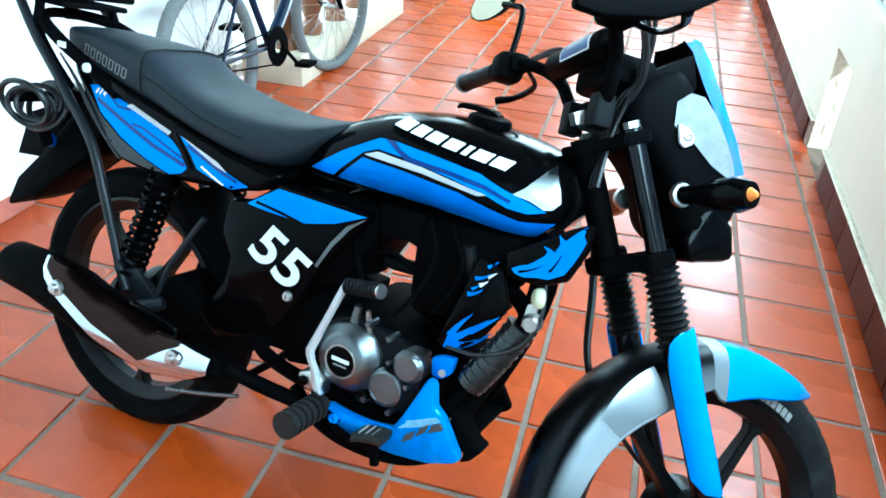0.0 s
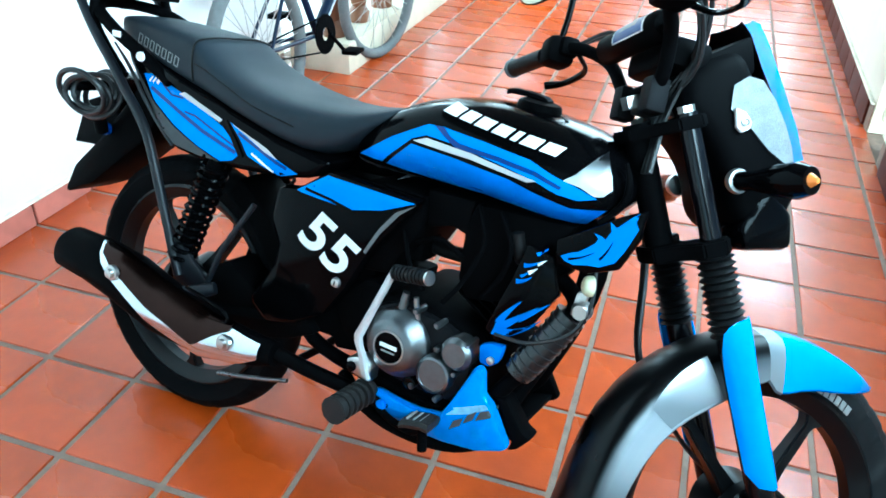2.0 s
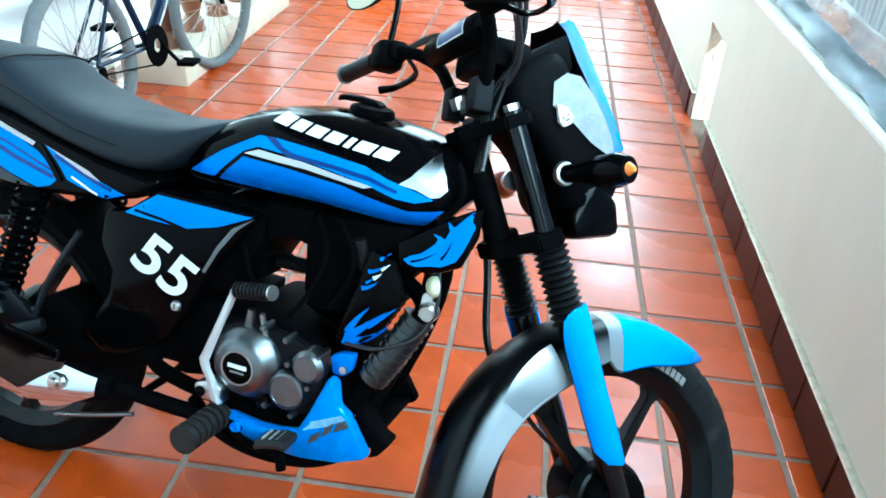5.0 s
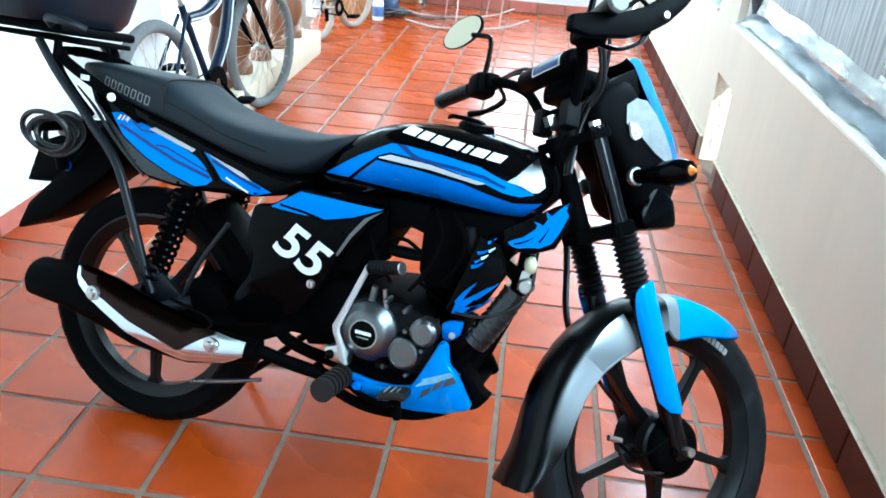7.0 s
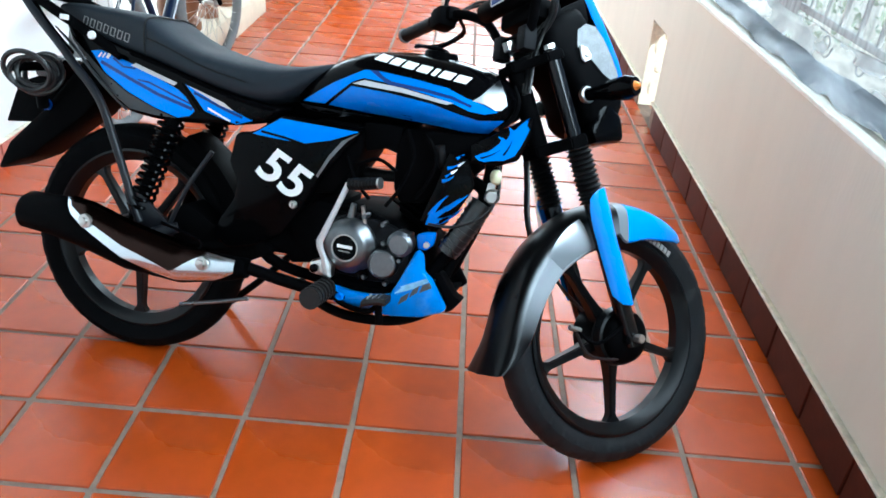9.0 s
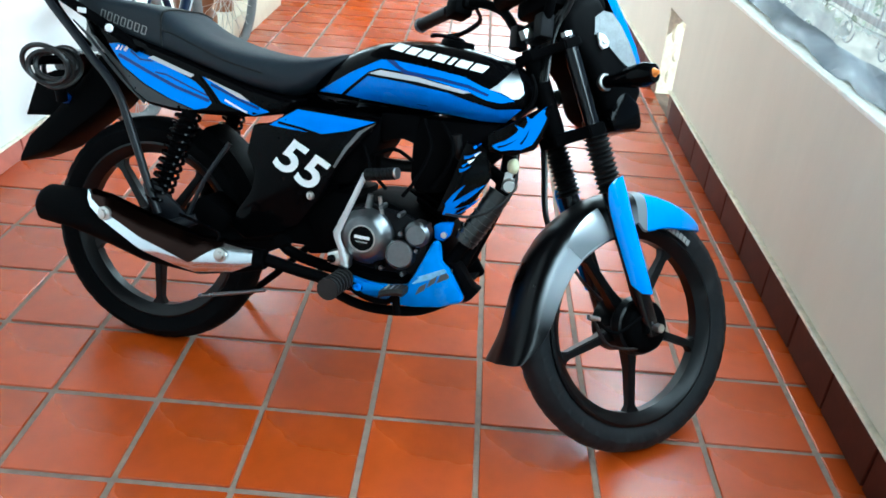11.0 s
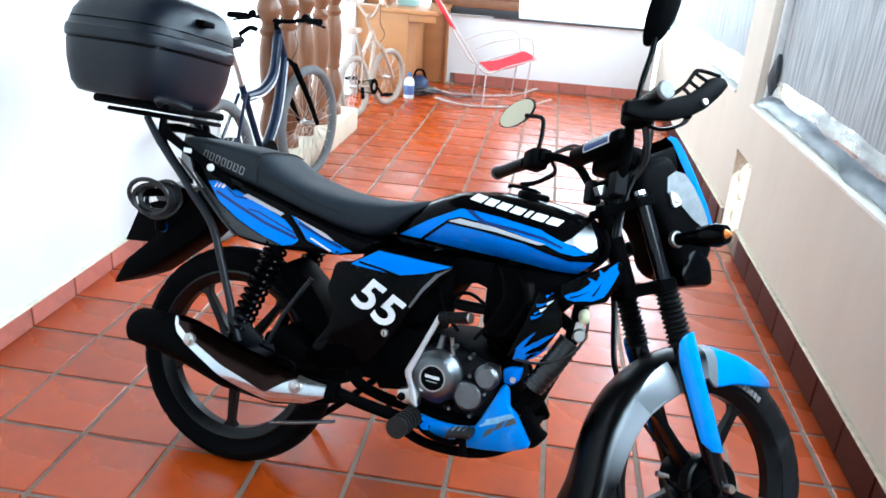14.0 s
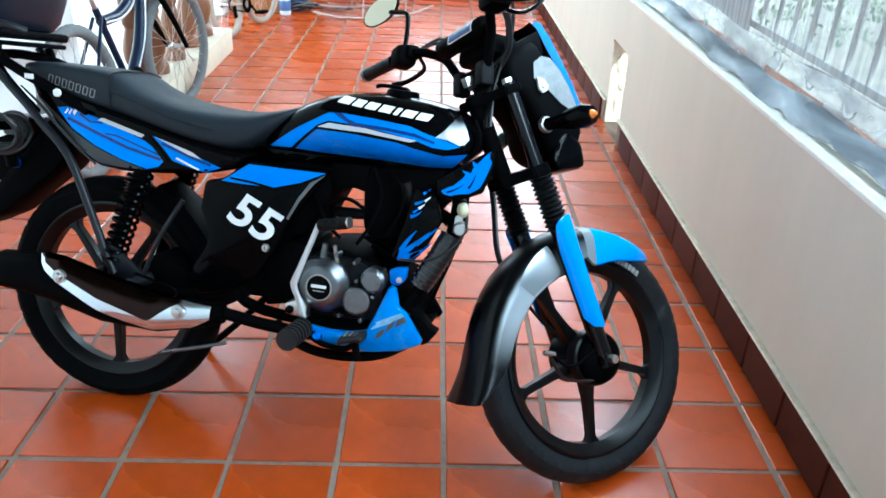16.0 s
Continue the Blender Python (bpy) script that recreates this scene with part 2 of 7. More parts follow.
def see_through(name, colour, amount, rough=0.6, through_light=0.5, streaks=True):
    """Woven or tinted sheet that lets part of the light pass straight through."""
    m = bpy.data.materials.new(name)
    m.use_nodes = True
    n, l = m.node_tree.nodes, m.node_tree.links
    b, out = n["Principled BSDF"], n["Material Output"]
    b.inputs["Base Color"].default_value = (*colour, 1)
    b.inputs["Roughness"].default_value = rough
    tr, tl, mx, mx2 = n.new("ShaderNodeBsdfTransparent"), n.new("ShaderNodeBsdfTranslucent"), n.new("ShaderNodeMixShader"), n.new("ShaderNodeMixShader")
    tl.inputs[0].default_value = (*[min(1, c * 1.3) for c in colour], 1)
    tc, mp, no, ra = n.new("ShaderNodeTexCoord"), n.new("ShaderNodeMapping"), n.new("ShaderNodeTexNoise"), n.new("ShaderNodeMapRange")
    mp.inputs["Scale"].default_value = (1, 9, 0.7)
    no.inputs["Scale"].default_value, no.inputs["Detail"].default_value = 5, 6
    ra.inputs["From Min"].default_value, ra.inputs["From Max"].default_value = 0.3, 0.7
    ra.inputs["To Min"].default_value, ra.inputs["To Max"].default_value = amount * 0.75, min(1, amount * 1.25)
    l.new(tc.outputs["Object"], mp.inputs[0])
    l.new(mp.outputs[0], no.inputs[0])
    l.new(no.outputs[0], ra.inputs[0])
    mx.inputs[0].default_value = through_light
    cr = n.new("ShaderNodeMix")
    cr.data_type = "RGBA"
    cr.inputs[6].default_value, cr.inputs[7].default_value = (*[c * 0.62 for c in colour], 1), (*[min(1, c * 1.3) for c in colour], 1)
    cf = n.new("ShaderNodeMapRange")
    cf.inputs["From Min"].default_value, cf.inputs["From Max"].default_value = 0.34, 0.66
    l.new(no.outputs[0], cf.inputs[0])
    l.new(cf.outputs[0], cr.inputs[0])
    if streaks:
        l.new(cr.outputs[2], b.inputs["Base Color"])
    l.new(b.outputs[0], mx.inputs[1])
    l.new(tl.outputs[0], mx.inputs[2])
    l.new(ra.outputs[0], mx2.inputs[0])
    l.new(mx.outputs[0], mx2.inputs[1])
    l.new(tr.outputs[0], mx2.inputs[2])
    l.new(mx2.outputs[0], out.inputs[0])
    return m


CLOTH = see_through("grey_shade_cloth", (0.38, 0.405, 0.42), 0.025, through_light=0.015)
THIN = see_through("thin_worn_shade_cloth", (0.34, 0.36, 0.36), 0.68, through_light=0.35)
BUNDLE = mat("dark_gathered_cloth", (0.05, 0.055, 0.065), 0.6, vary=0.5, scale=30, bump=0.6, bump_scale=60, stain=0.5, stain_colour=(0.30, 0.32, 0.35))
SCROLL = mat("grey_scroll_paint", (0.42, 0.42, 0.43), 0.5, vary=0.1, scale=40)
VISOR = see_through("blue_tinted_visor", (0.05, 0.36, 0.86), 0.16, 0.12, 0.35, streaks=False)
MIRROR = mat("mirror_glass", (0.50, 0.45, 0.33), 0.03, metal=1.0, vary=0.01, scale=10, rough_vary=0.0)
GLARE = glowing("glowing_sky_panel", (1.0, 1.0, 1.0), 2.2)
YARD = glowing("glowing_yard_panel", (1.0, 1.0, 0.98), 2.6)


def plastic_film(name, dark, light, clear0, clear1, stretch):
    """Crumpled translucent sheet: creased patches of grey, white and clear."""
    m = bpy.data.materials.new(name)
    m.use_nodes = True
    n, l = m.node_tree.nodes, m.node_tree.links
    b, out = n["Principled BSDF"], n["Material Output"]
    tc, mp = n.new("ShaderNodeTexCoord"), n.new("ShaderNodeMapping")
    mp.inputs["Scale"].default_value = stretch
    l.new(tc.outputs["Object"], mp.inputs[0])
    folds, fine = n.new("ShaderNodeTexNoise"), n.new("ShaderNodeTexNoise")
    folds.inputs["Scale"].default_value, folds.inputs["Detail"].default_value, folds.inputs["Distortion"].default_value = 6, 3, 0.8
    fine.inputs["Scale"].default_value, fine.inputs["Detail"].default_value = 8, 4
    ramp, clear, mix = n.new("ShaderNodeMapRange"), n.new("ShaderNodeMapRange"), n.new("ShaderNodeMix")
    mix.data_type = "RGBA"
    ramp.inputs["From Min"].default_value, ramp.inputs["From Max"].default_value = 0.38, 0.66
    clear.inputs["From Min"].default_value, clear.inputs["From Max"].default_value = 0.38, 0.62
    clear.inputs["To Min"].default_value, clear.inputs["To Max"].default_value = clear0, clear1
    l.new(mp.outputs[0], folds.inputs[0])
    l.new(mp.outputs[0], fine.inputs[0])
    l.new(folds.outputs[0], ramp.inputs[0])
    l.new(fine.outputs[0], clear.inputs[0])
    l.new(ramp.outputs[0], mix.inputs[0])
    mix.inputs[6].default_value, mix.inputs[7].default_value = (*dark, 1), (*light, 1)
    l.new(mix.outputs[2], b.inputs["Base Color"])
    b.inputs["Roughness"].default_value = 0.32
    bp = n.new("ShaderNodeBump")
    bp.inputs["Strength"].default_value, bp.inputs["Distance"].default_value = 0.45, 0.010
    l.new(folds.outputs[0], bp.inputs["Height"])
    l.new(bp.outputs[0], b.inputs["Normal"])
    tr, mx = n.new("ShaderNodeBsdfTransparent"), n.new("ShaderNodeMixShader")
    l.new(clear.outputs[0], mx.inputs[0])
    l.new(b.outputs[0], mx.inputs[1])
    l.new(tr.outputs[0], mx.inputs[2])
    l.new(mx.outputs[0], out.inputs[0])
    return m


HEM = plastic_film("crumpled_grey_film", (0.07, 0.08, 0.095), (0.33, 0.365, 0.41), 0.0, 0.12, (1, 0.4, 1.8))
HEMD = plastic_film("dark_scalloped_film", (0.025, 0.03, 0.04), (0.20, 0.22, 0.25), 0.0, 0.06, (1, 0.8, 1.8))
GAUZED = plastic_film("grey_crumpled_film", (0.08, 0.085, 0.095), (0.34, 0.36, 0.39), 0.05, 0.45, (1, 0.8, 1.6))
GAUZE = plastic_film("clear_crumpled_film", (0.22, 0.25, 0.28), (0.58, 0.62, 0.66), 0.25, 0.92, (1, 0.6, 1.6))


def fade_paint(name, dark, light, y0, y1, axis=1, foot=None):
    """Paint colour that passes from dark to light along one axis."""
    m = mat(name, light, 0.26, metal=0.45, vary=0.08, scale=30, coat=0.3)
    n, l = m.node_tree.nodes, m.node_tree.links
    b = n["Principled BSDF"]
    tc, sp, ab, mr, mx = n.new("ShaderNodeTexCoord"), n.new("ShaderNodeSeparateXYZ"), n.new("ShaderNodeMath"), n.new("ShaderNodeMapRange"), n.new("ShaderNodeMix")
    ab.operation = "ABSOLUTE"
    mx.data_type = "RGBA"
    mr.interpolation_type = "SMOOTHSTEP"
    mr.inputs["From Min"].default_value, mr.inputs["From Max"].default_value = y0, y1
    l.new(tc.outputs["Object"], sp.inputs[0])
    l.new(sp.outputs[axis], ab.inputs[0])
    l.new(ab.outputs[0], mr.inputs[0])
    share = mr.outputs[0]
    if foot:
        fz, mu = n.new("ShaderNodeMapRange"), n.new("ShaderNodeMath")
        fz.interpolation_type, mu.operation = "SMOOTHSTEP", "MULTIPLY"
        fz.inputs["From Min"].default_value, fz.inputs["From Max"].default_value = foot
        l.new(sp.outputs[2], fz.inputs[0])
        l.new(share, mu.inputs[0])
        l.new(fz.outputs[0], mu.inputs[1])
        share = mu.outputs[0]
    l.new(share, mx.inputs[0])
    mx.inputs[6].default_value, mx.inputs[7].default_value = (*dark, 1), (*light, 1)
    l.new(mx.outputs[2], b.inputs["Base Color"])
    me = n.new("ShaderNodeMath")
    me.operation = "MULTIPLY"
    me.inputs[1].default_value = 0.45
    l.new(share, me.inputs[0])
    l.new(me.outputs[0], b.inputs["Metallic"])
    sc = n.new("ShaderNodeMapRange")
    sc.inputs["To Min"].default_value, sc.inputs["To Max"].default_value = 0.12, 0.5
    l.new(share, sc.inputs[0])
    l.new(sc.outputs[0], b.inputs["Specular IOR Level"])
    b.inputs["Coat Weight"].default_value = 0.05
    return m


# Two-tone paint; foot also paints in the shade low on the tail.
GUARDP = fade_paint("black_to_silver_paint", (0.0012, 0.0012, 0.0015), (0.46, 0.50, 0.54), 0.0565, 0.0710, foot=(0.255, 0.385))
# Silver corner graphic; its white window glare is painted in as a gradient.
PATCH_GLARE = fade_paint("silver_graphic_painted_glare", (0.004, 0.004, 0.005), (0.56, 0.59, 0.62), 0.826, 0.782, axis=2)
# Plate whitens with height: the light on its upper end, put into colour.
PLATE_SHEEN = fade_paint("silver_plate_painted_sheen", (0.16, 0.175, 0.19), (0.54, 0.57, 0.60), 0.45, 0.53, axis=2)
DOTTED = mat("grey_dotted_plastic", (0.17, 0.18, 0.19), 0.35, vary=0.3, scale=500, bump=0.3, bump_scale=500)
BRIGHT = mat("brushed_bright_metal", (0.62, 0.64, 0.65), 0.3, metal=0.35, vary=0.08, scale=80)
# Paler copy of the skirting tile for the brightly lit walls.
SKIRT_LIT = mat("lit_skirting_tile", (0.46, 0.15, 0.11), 0.3, vary=0.2, scale=18, rand=0.14, bump=0.12, bump_scale=70)
PAVER = mat("orange_paving", (0.36, 0.16, 0.095), 0.8, vary=0.3, scale=6, bump=0.3, bump_scale=40, stain=0.4, stain_colour=(0.45, 0.38, 0.30))

# ---- building helpers ----
V = Vector


def part(name, bm, material, parent=None, label="", m=None, smooth=True):
    """Links a bmesh as one mesh object, under a thing or a part."""
    bmesh.ops.recalc_face_normals(bm, faces=bm.faces)
    me = bpy.data.meshes.new(name)
    bm.to_mesh(me)
    bm.free()
    me.materials.append(material)
    if smooth:
        me.polygons.foreach_set("use_smooth", [True] * len(me.polygons))
        me.set_sharp_from_angle(angle=radians(38))
    ob = new(name, me)
    if parent is not None:
        ob.parent = parent
    if m is not None:
        ob.matrix_basis = m
    return tagged(ob, label)


def empty(name, m=None, label="", category="", group=""):
    ob = new(name)
    if m is not None:
        ob.matrix_basis = m
    return tagged(ob, label, category, group)


def loft(rings, bm=None, caps=True, closed=True, m=None):
    """A skin over rings of points."""
    bm = bm or bmesh.new()
    rows = [[bm.verts.new(m @ V(p) if m else V(p)) for p in ring] for ring in rings]
    k = len(rows[0])
    for a, b in zip(rows, rows[1:]):
        for i in range(k if closed else k - 1):
            j = (i + 1) % k
            bm.faces.new((a[i], a[j], b[j], b[i]))
    if caps and closed:
        bm.faces.new(rows[0][::-1])
        bm.faces.new(rows[-1])
    return bm


def curve(points, per=6):
    """A smooth line through points."""
    p = [V(q) for q in points]
    p = [2 * p[0] - p[1], *p, 2 * p[-1] - p[-2]]
    out = []
    for a, b, c, d in zip(p, p[1:], p[2:], p[3:]):
        for k in range(per):
            t = k / per
            out.append(0.5 * (2 * b + (c - a) * t + (2 * a - 5 * b + 4 * c - d) * t * t + (3 * b - a - 3 * c + d) * t ** 3))
    return out + [p[-2]]


def tube(points, radius, bm=None, seg=10, smooth=0, flat=1.0, m=None, closed=False):
    """A round bar along points; radius may be one number or one per point."""
    bm = bm or bmesh.new()
    pts = curve(points, smooth) if smooth else [V(q) for q in points]
    if m:
        pts = [m @ q for q in pts]
    if isinstance(radius, (int, float)):
        rad = [radius] * len(pts)
    else:
        rad = [float(q) for q in np.interp(np.linspace(0, 1, len(pts)), np.linspace(0, 1, len(radius)), radius)]
    n = len(pts)
    up = None
    rings = []
    for i in range(n):
        if closed:
            d = pts[(i + 1) % n] - pts[i - 1]
        else:
            d = pts[min(i + 1, n - 1)] - pts[max(i - 1, 0)]
        d.normalize()
        if up is None:
            up = d.orthogonal().normalized()
        up = (up - d * up.dot(d)).normalized()
        side = d.cross(up)
        rings.append([pts[i] + rad[i] * (math.cos(a) * up + flat * math.sin(a) * side) for a in [2 * math.pi * k / seg for k in range(seg)]])
    if closed:
        rows = [[bm.verts.new(p) for p in r] for r in rings]
        for i in range(n):
            a, b = rows[i], rows[(i + 1) % n]
            off = 0
            if i == n - 1:
                off = min(range(seg), key=lambda o: (a[0].co - b[o].co).length)
            for k in range(seg):
                bm.faces.new((a[k], a[(k + 1) % seg], b[(k + 1 + off) % seg], b[(k + off) % seg]))
        return bm
    return loft(rings, bm)


def lathe(profile, seg=32, bm=None, m=None, closed=False, axis="y"):
    """A turned form: profile of (radius, along)."""
    rings = []
    for r, a in profile:
        ring = []
        for k in range(seg):
            t = 2 * math.pi * k / seg
            if axis == "y":
                ring.append((r * math.cos(t), a, r * math.sin(t)))
            elif axis == "z":
                ring.append((r * math.cos(t), r * math.sin(t), a))
            else:
                ring.append((a, r * math.cos(t), r * math.sin(t)))
        rings.append(ring)
    if closed:
        rings.append(rings[0])
    bm = bm or bmesh.new()
    bm = loft(rings, bm, caps=not closed, m=m)
    if closed:
        bmesh.ops.remove_doubles(bm, verts=bm.verts, dist=1e-6)
    return bm


def box(centre, size, bevel=0.0, bm=None, m=None, seg=2):
    bm2 = bmesh.new()
    bmesh.ops.create_cube(bm2, size=1.0)
    for v in bm2.verts:
        v.co = V((v.co.x * size[0], v.co.y * size[1], v.co.z * size[2]))
    if bevel:
        bmesh.ops.bevel(bm2, geom=bm2.edges[:], offset=bevel, segments=seg, affect="EDGES", profile=0.5)
    t = Matrix.Translation(centre)
    bmesh.ops.transform(bm2, matrix=(m @ t) if m else t, verts=bm2.verts)
    return merge(bm, bm2)


def merge(bm, extra):
    if bm is None:
        return extra
    me = bpy.data.meshes.new("joined")
    extra.to_mesh(me)
    extra.free()
    bm.from_mesh(me)
    bpy.data.meshes.remove(me)
    return bm


def prism(poly, y0, y1, bevel=0.0, bm=None, m=None, seg=2):
    """An outline in x and z, given a thickness from y0 to y1, with rounded edges."""
    b2 = bmesh.new()
    a = [b2.verts.new((x, y0, z)) for x, z in poly]
    f = b2.faces.new(a)
    r = bmesh.ops.extrude_face_region(b2, geom=[f])
    for v in r["geom"]:
        if isinstance(v, bmesh.types.BMVert):
            v.co.y = y1
    bmesh.ops.recalc_face_normals(b2, faces=b2.faces)
    if bevel:
        bmesh.ops.bevel(b2, geom=b2.edges[:], offset=bevel, segments=seg, affect="EDGES", profile=0.5)
    if m:
        bmesh.ops.transform(b2, matrix=m, verts=b2.verts)
    return merge(bm, b2)


def ball(centre, size, bm=None, m=None, seg=16):
    b2 = bmesh.new()
    bmesh.ops.create_uvsphere(b2, u_segments=seg, v_segments=seg // 2 + 2, radius=1.0)
    t = Matrix.Translation(centre) @ Matrix.Diagonal((*size, 1))
    bmesh.ops.transform(b2, matrix=(m @ t) if m else t, verts=b2.verts)
    return merge(bm, b2)


def super_ring(x, cy, cz, w, up, down, n=2.5, k=28):
    """A rounded cross-section at x: half width w, heights above and below its middle."""
    ring = []
    for i in range(k):
        t = 2 * math.pi * i / k
        c, s = math.cos(t), math.sin(t)
        y = math.copysign(abs(c) ** (2 / n), c) * w
        z = math.copysign(abs(s) ** (2 / n), s) * (up if s > 0 else down)
        ring.append((x, cy + y, cz + z))
    return ring


def graphic(name, polys, over, material, parent, label="", lift=0.0012, step=0.012, y_from=-0.6):
    """Stickers that follow the surface of a part: outlines in x and z laid on its near side."""
    from mathutils.bvhtree import BVHTree
    trees = []
    for ob in over:
        me = ob.data
        mw = ob.matrix_basis
        trees.append(BVHTree.FromPolygons([mw @ v.co for v in me.vertices], [tuple(p.vertices) for p in me.polygons]))
    bm = bmesh.new()
    for poly in polys:
        bm.faces.new([bm.verts.new((x, 0, z)) for x, z in poly])
    bmesh.ops.triangulate(bm, faces=bm.faces[:])
    xs, zs = [v.co.x for v in bm.verts], [v.co.z for v in bm.verts]
    for lo, hi, no in ((min(xs), max(xs), V((1, 0, 0))), (min(zs), max(zs), V((0, 0, 1)))):
        d = lo + step
        while d < hi:
            bmesh.ops.bisect_plane(bm, geom=bm.verts[:] + bm.edges[:] + bm.faces[:], plane_co=no * d, plane_no=no)
            d += step
    for v in bm.verts:
        best = None
        for tr in trees:
            hit = tr.ray_cast(V((v.co.x, y_from, v.co.z)), V((0, 1, 0)))
            if hit[0] is not None and (best is None or hit[0].y < best):
                best = hit[0].y
        v.co.y = (best if best is not None else -0.1) - lift
    return part(name, bm, material, parent, label)


def stroke(pts, w):
    """A band of width w along points, as quads."""
    out = []
    p = [V((x, z)) for x, z in pts]
    nrm = []
    for i in range(len(p)):
        d = (p[min(i + 1, len(p) - 1)] - p[max(i - 1, 0)]).normalized()
        nrm.append(V((-d.y, d.x)) * w / 2)
    for i in range(len(p) - 1):
        out.append([tuple(p[i] + nrm[i]), tuple(p[i + 1] + nrm[i + 1]), tuple(p[i + 1] - nrm[i + 1]), tuple(p[i] - nrm[i])])
    return out

# ---- the porch ----
PITCH = 0.26
X_LEFT, X_RIGHT, Y_BACK, Y_FRONT, Z_TOP = -1.0, 1.735, 6.08, -3.2, 2.6
COL0, ROW0 = -0.82 * PITCH, -1.88 * PITCH
COLUMNS = (-1.0, -0.737, -0.476, -0.214, 0.048, 0.309, 0.572, 0.836, 1.107, 1.382, 1.655, 1.93)


def structure(name, bm, material, label, parent=None, smooth=False):
    ob = part(name, bm, material, parent, label, smooth=smooth)
    return tagged(ob, kind="structure")


floor = structure("floor", box((0.35, 1.4, -0.0525), (2.9, 9.6, 0.10)), GROUT, "grey grouted bed under glazed terracotta floor tiles")
ground = structure("ground", box((0, 0, -0.35), (400, 400, 0.1)), EARTH, "pale sunlit ground outside the porch")
# Added out of view: dark to cut bounce, oversized to keep sun out.
ceiling = structure("ceiling", box((0.95, -0.5, Z_TOP + 0.06), (4.5, 13.2, 0.12)), UNSEEN_CEIL, "unseen dark ceiling, extended outward to block the sun")

# Right-hand parapet with a low opening, a pilaster and a lintel
SILL_Z = 0.70
VENT = (2.11, 2.46, 0.0, 0.455)
b = box((X_RIGHT + 0.06, (Y_FRONT + VENT[0]) / 2, SILL_Z / 2), (0.12, VENT[0] - Y_FRONT, SILL_Z))
box((X_RIGHT + 0.06, (VENT[1] + Y_BACK) / 2, SILL_Z / 2), (0.12, Y_BACK - VENT[1], SILL_Z), bm=b)
box((X_RIGHT + 0.06, (VENT[0] + VENT[1]) / 2, (SILL_Z + VENT[3]) / 2), (0.12, VENT[1] - VENT[0], SILL_Z - VENT[3]), bm=b)
box((X_RIGHT + 0.06, 2.53, (SILL_Z + Z_TOP) / 2), (0.12, 0.40, Z_TOP - SILL_Z), bm=b)
box((X_RIGHT + 0.06, (Y_FRONT + Y_BACK) / 2, 2.38), (0.118, Y_BACK - Y_FRONT, 0.44), bm=b)
box((X_RIGHT + 0.06, -2.6, (SILL_Z + 2.16) / 2), (0.119, 1.2, 2.16 - SILL_Z), bm=b)
structure("wall_east", b, BEIGE, "beige painted parapet wall with a pilaster between windows")

b = box((X_LEFT - 0.08, (Y_FRONT + 2.25) / 2, Z_TOP / 2), (0.16, 2.25 - Y_FRONT, Z_TOP))
box((X_LEFT - 0.08, 5.55, Z_TOP / 2), (0.16, 1.1, Z_TOP), bm=b)
box((X_LEFT - 0.08, 3.6, 2.38), (0.158, 2.8, 0.44), bm=b)
structure("wall_west", b, WHITE, "bright white painted porch wall with terracotta skirting")

b = box((0.35, Y_BACK + 0.06, 0.33), (2.70, 0.12, 0.66))
box((0.35, Y_BACK + 0.06, 2.4), (2.70, 0.12, 0.4), bm=b)
structure("wall_north", b, WHITE, "white painted half wall under a bright open window")
b = box((-0.85, Y_FRONT - 0.06, 1.3), (0.5, 0.12, 2.6))
box((1.55, Y_FRONT - 0.06, 1.3), (0.5, 0.12, 2.6), bm=b)
box((0.35, Y_FRONT - 0.06, 2.4), (1.9, 0.12, 0.4), bm=b)
structure("wall_south", b, WHITE, "white painted wall beside the porch entrance")

# Worn plaster inside the low opening
lining = structure("vent_1", box((X_RIGHT + 0.06, VENT[1] - 0.004, 0.22), (0.118, 0.014, 0.436), 0.003), VENTP, "rough cream plaster lining of the low wall opening")
for x, z, sx, sz in ((0.045, 0.33, 0.03, 0.10), (0.072, 0.21, 0.045, 0.06), (0.05, 0.10, 0.03, 0.08), (0.085, 0.38, 0.02, 0.05)):
    part("plaster_lump", ball((X_RIGHT + x, VENT[1] - 0.012, z), (sx / 2, 0.010, sz / 2), seg=10), VENTP, lining)

# Sills
b = box((X_RIGHT + 0.055, -0.85, SILL_Z + 0.006), (0.14, 6.36, 0.016), 0.004)
structure("window_sill", b, SILL, "worn white painted sill along the parapet")
b = box((X_RIGHT + 0.055, 4.39, SILL_Z + 0.006), (0.14, 3.32, 0.016), 0.004)
structure("window_sill", b, SILL, "worn white painted sill along the far parapet")
b = box((0.9, Y_BACK + 0.03, 0.664), (1.55, 0.14, 0.022), 0.003)
structure("window_sill", b, GREYG, "thin dark grey sill on the white half wall")


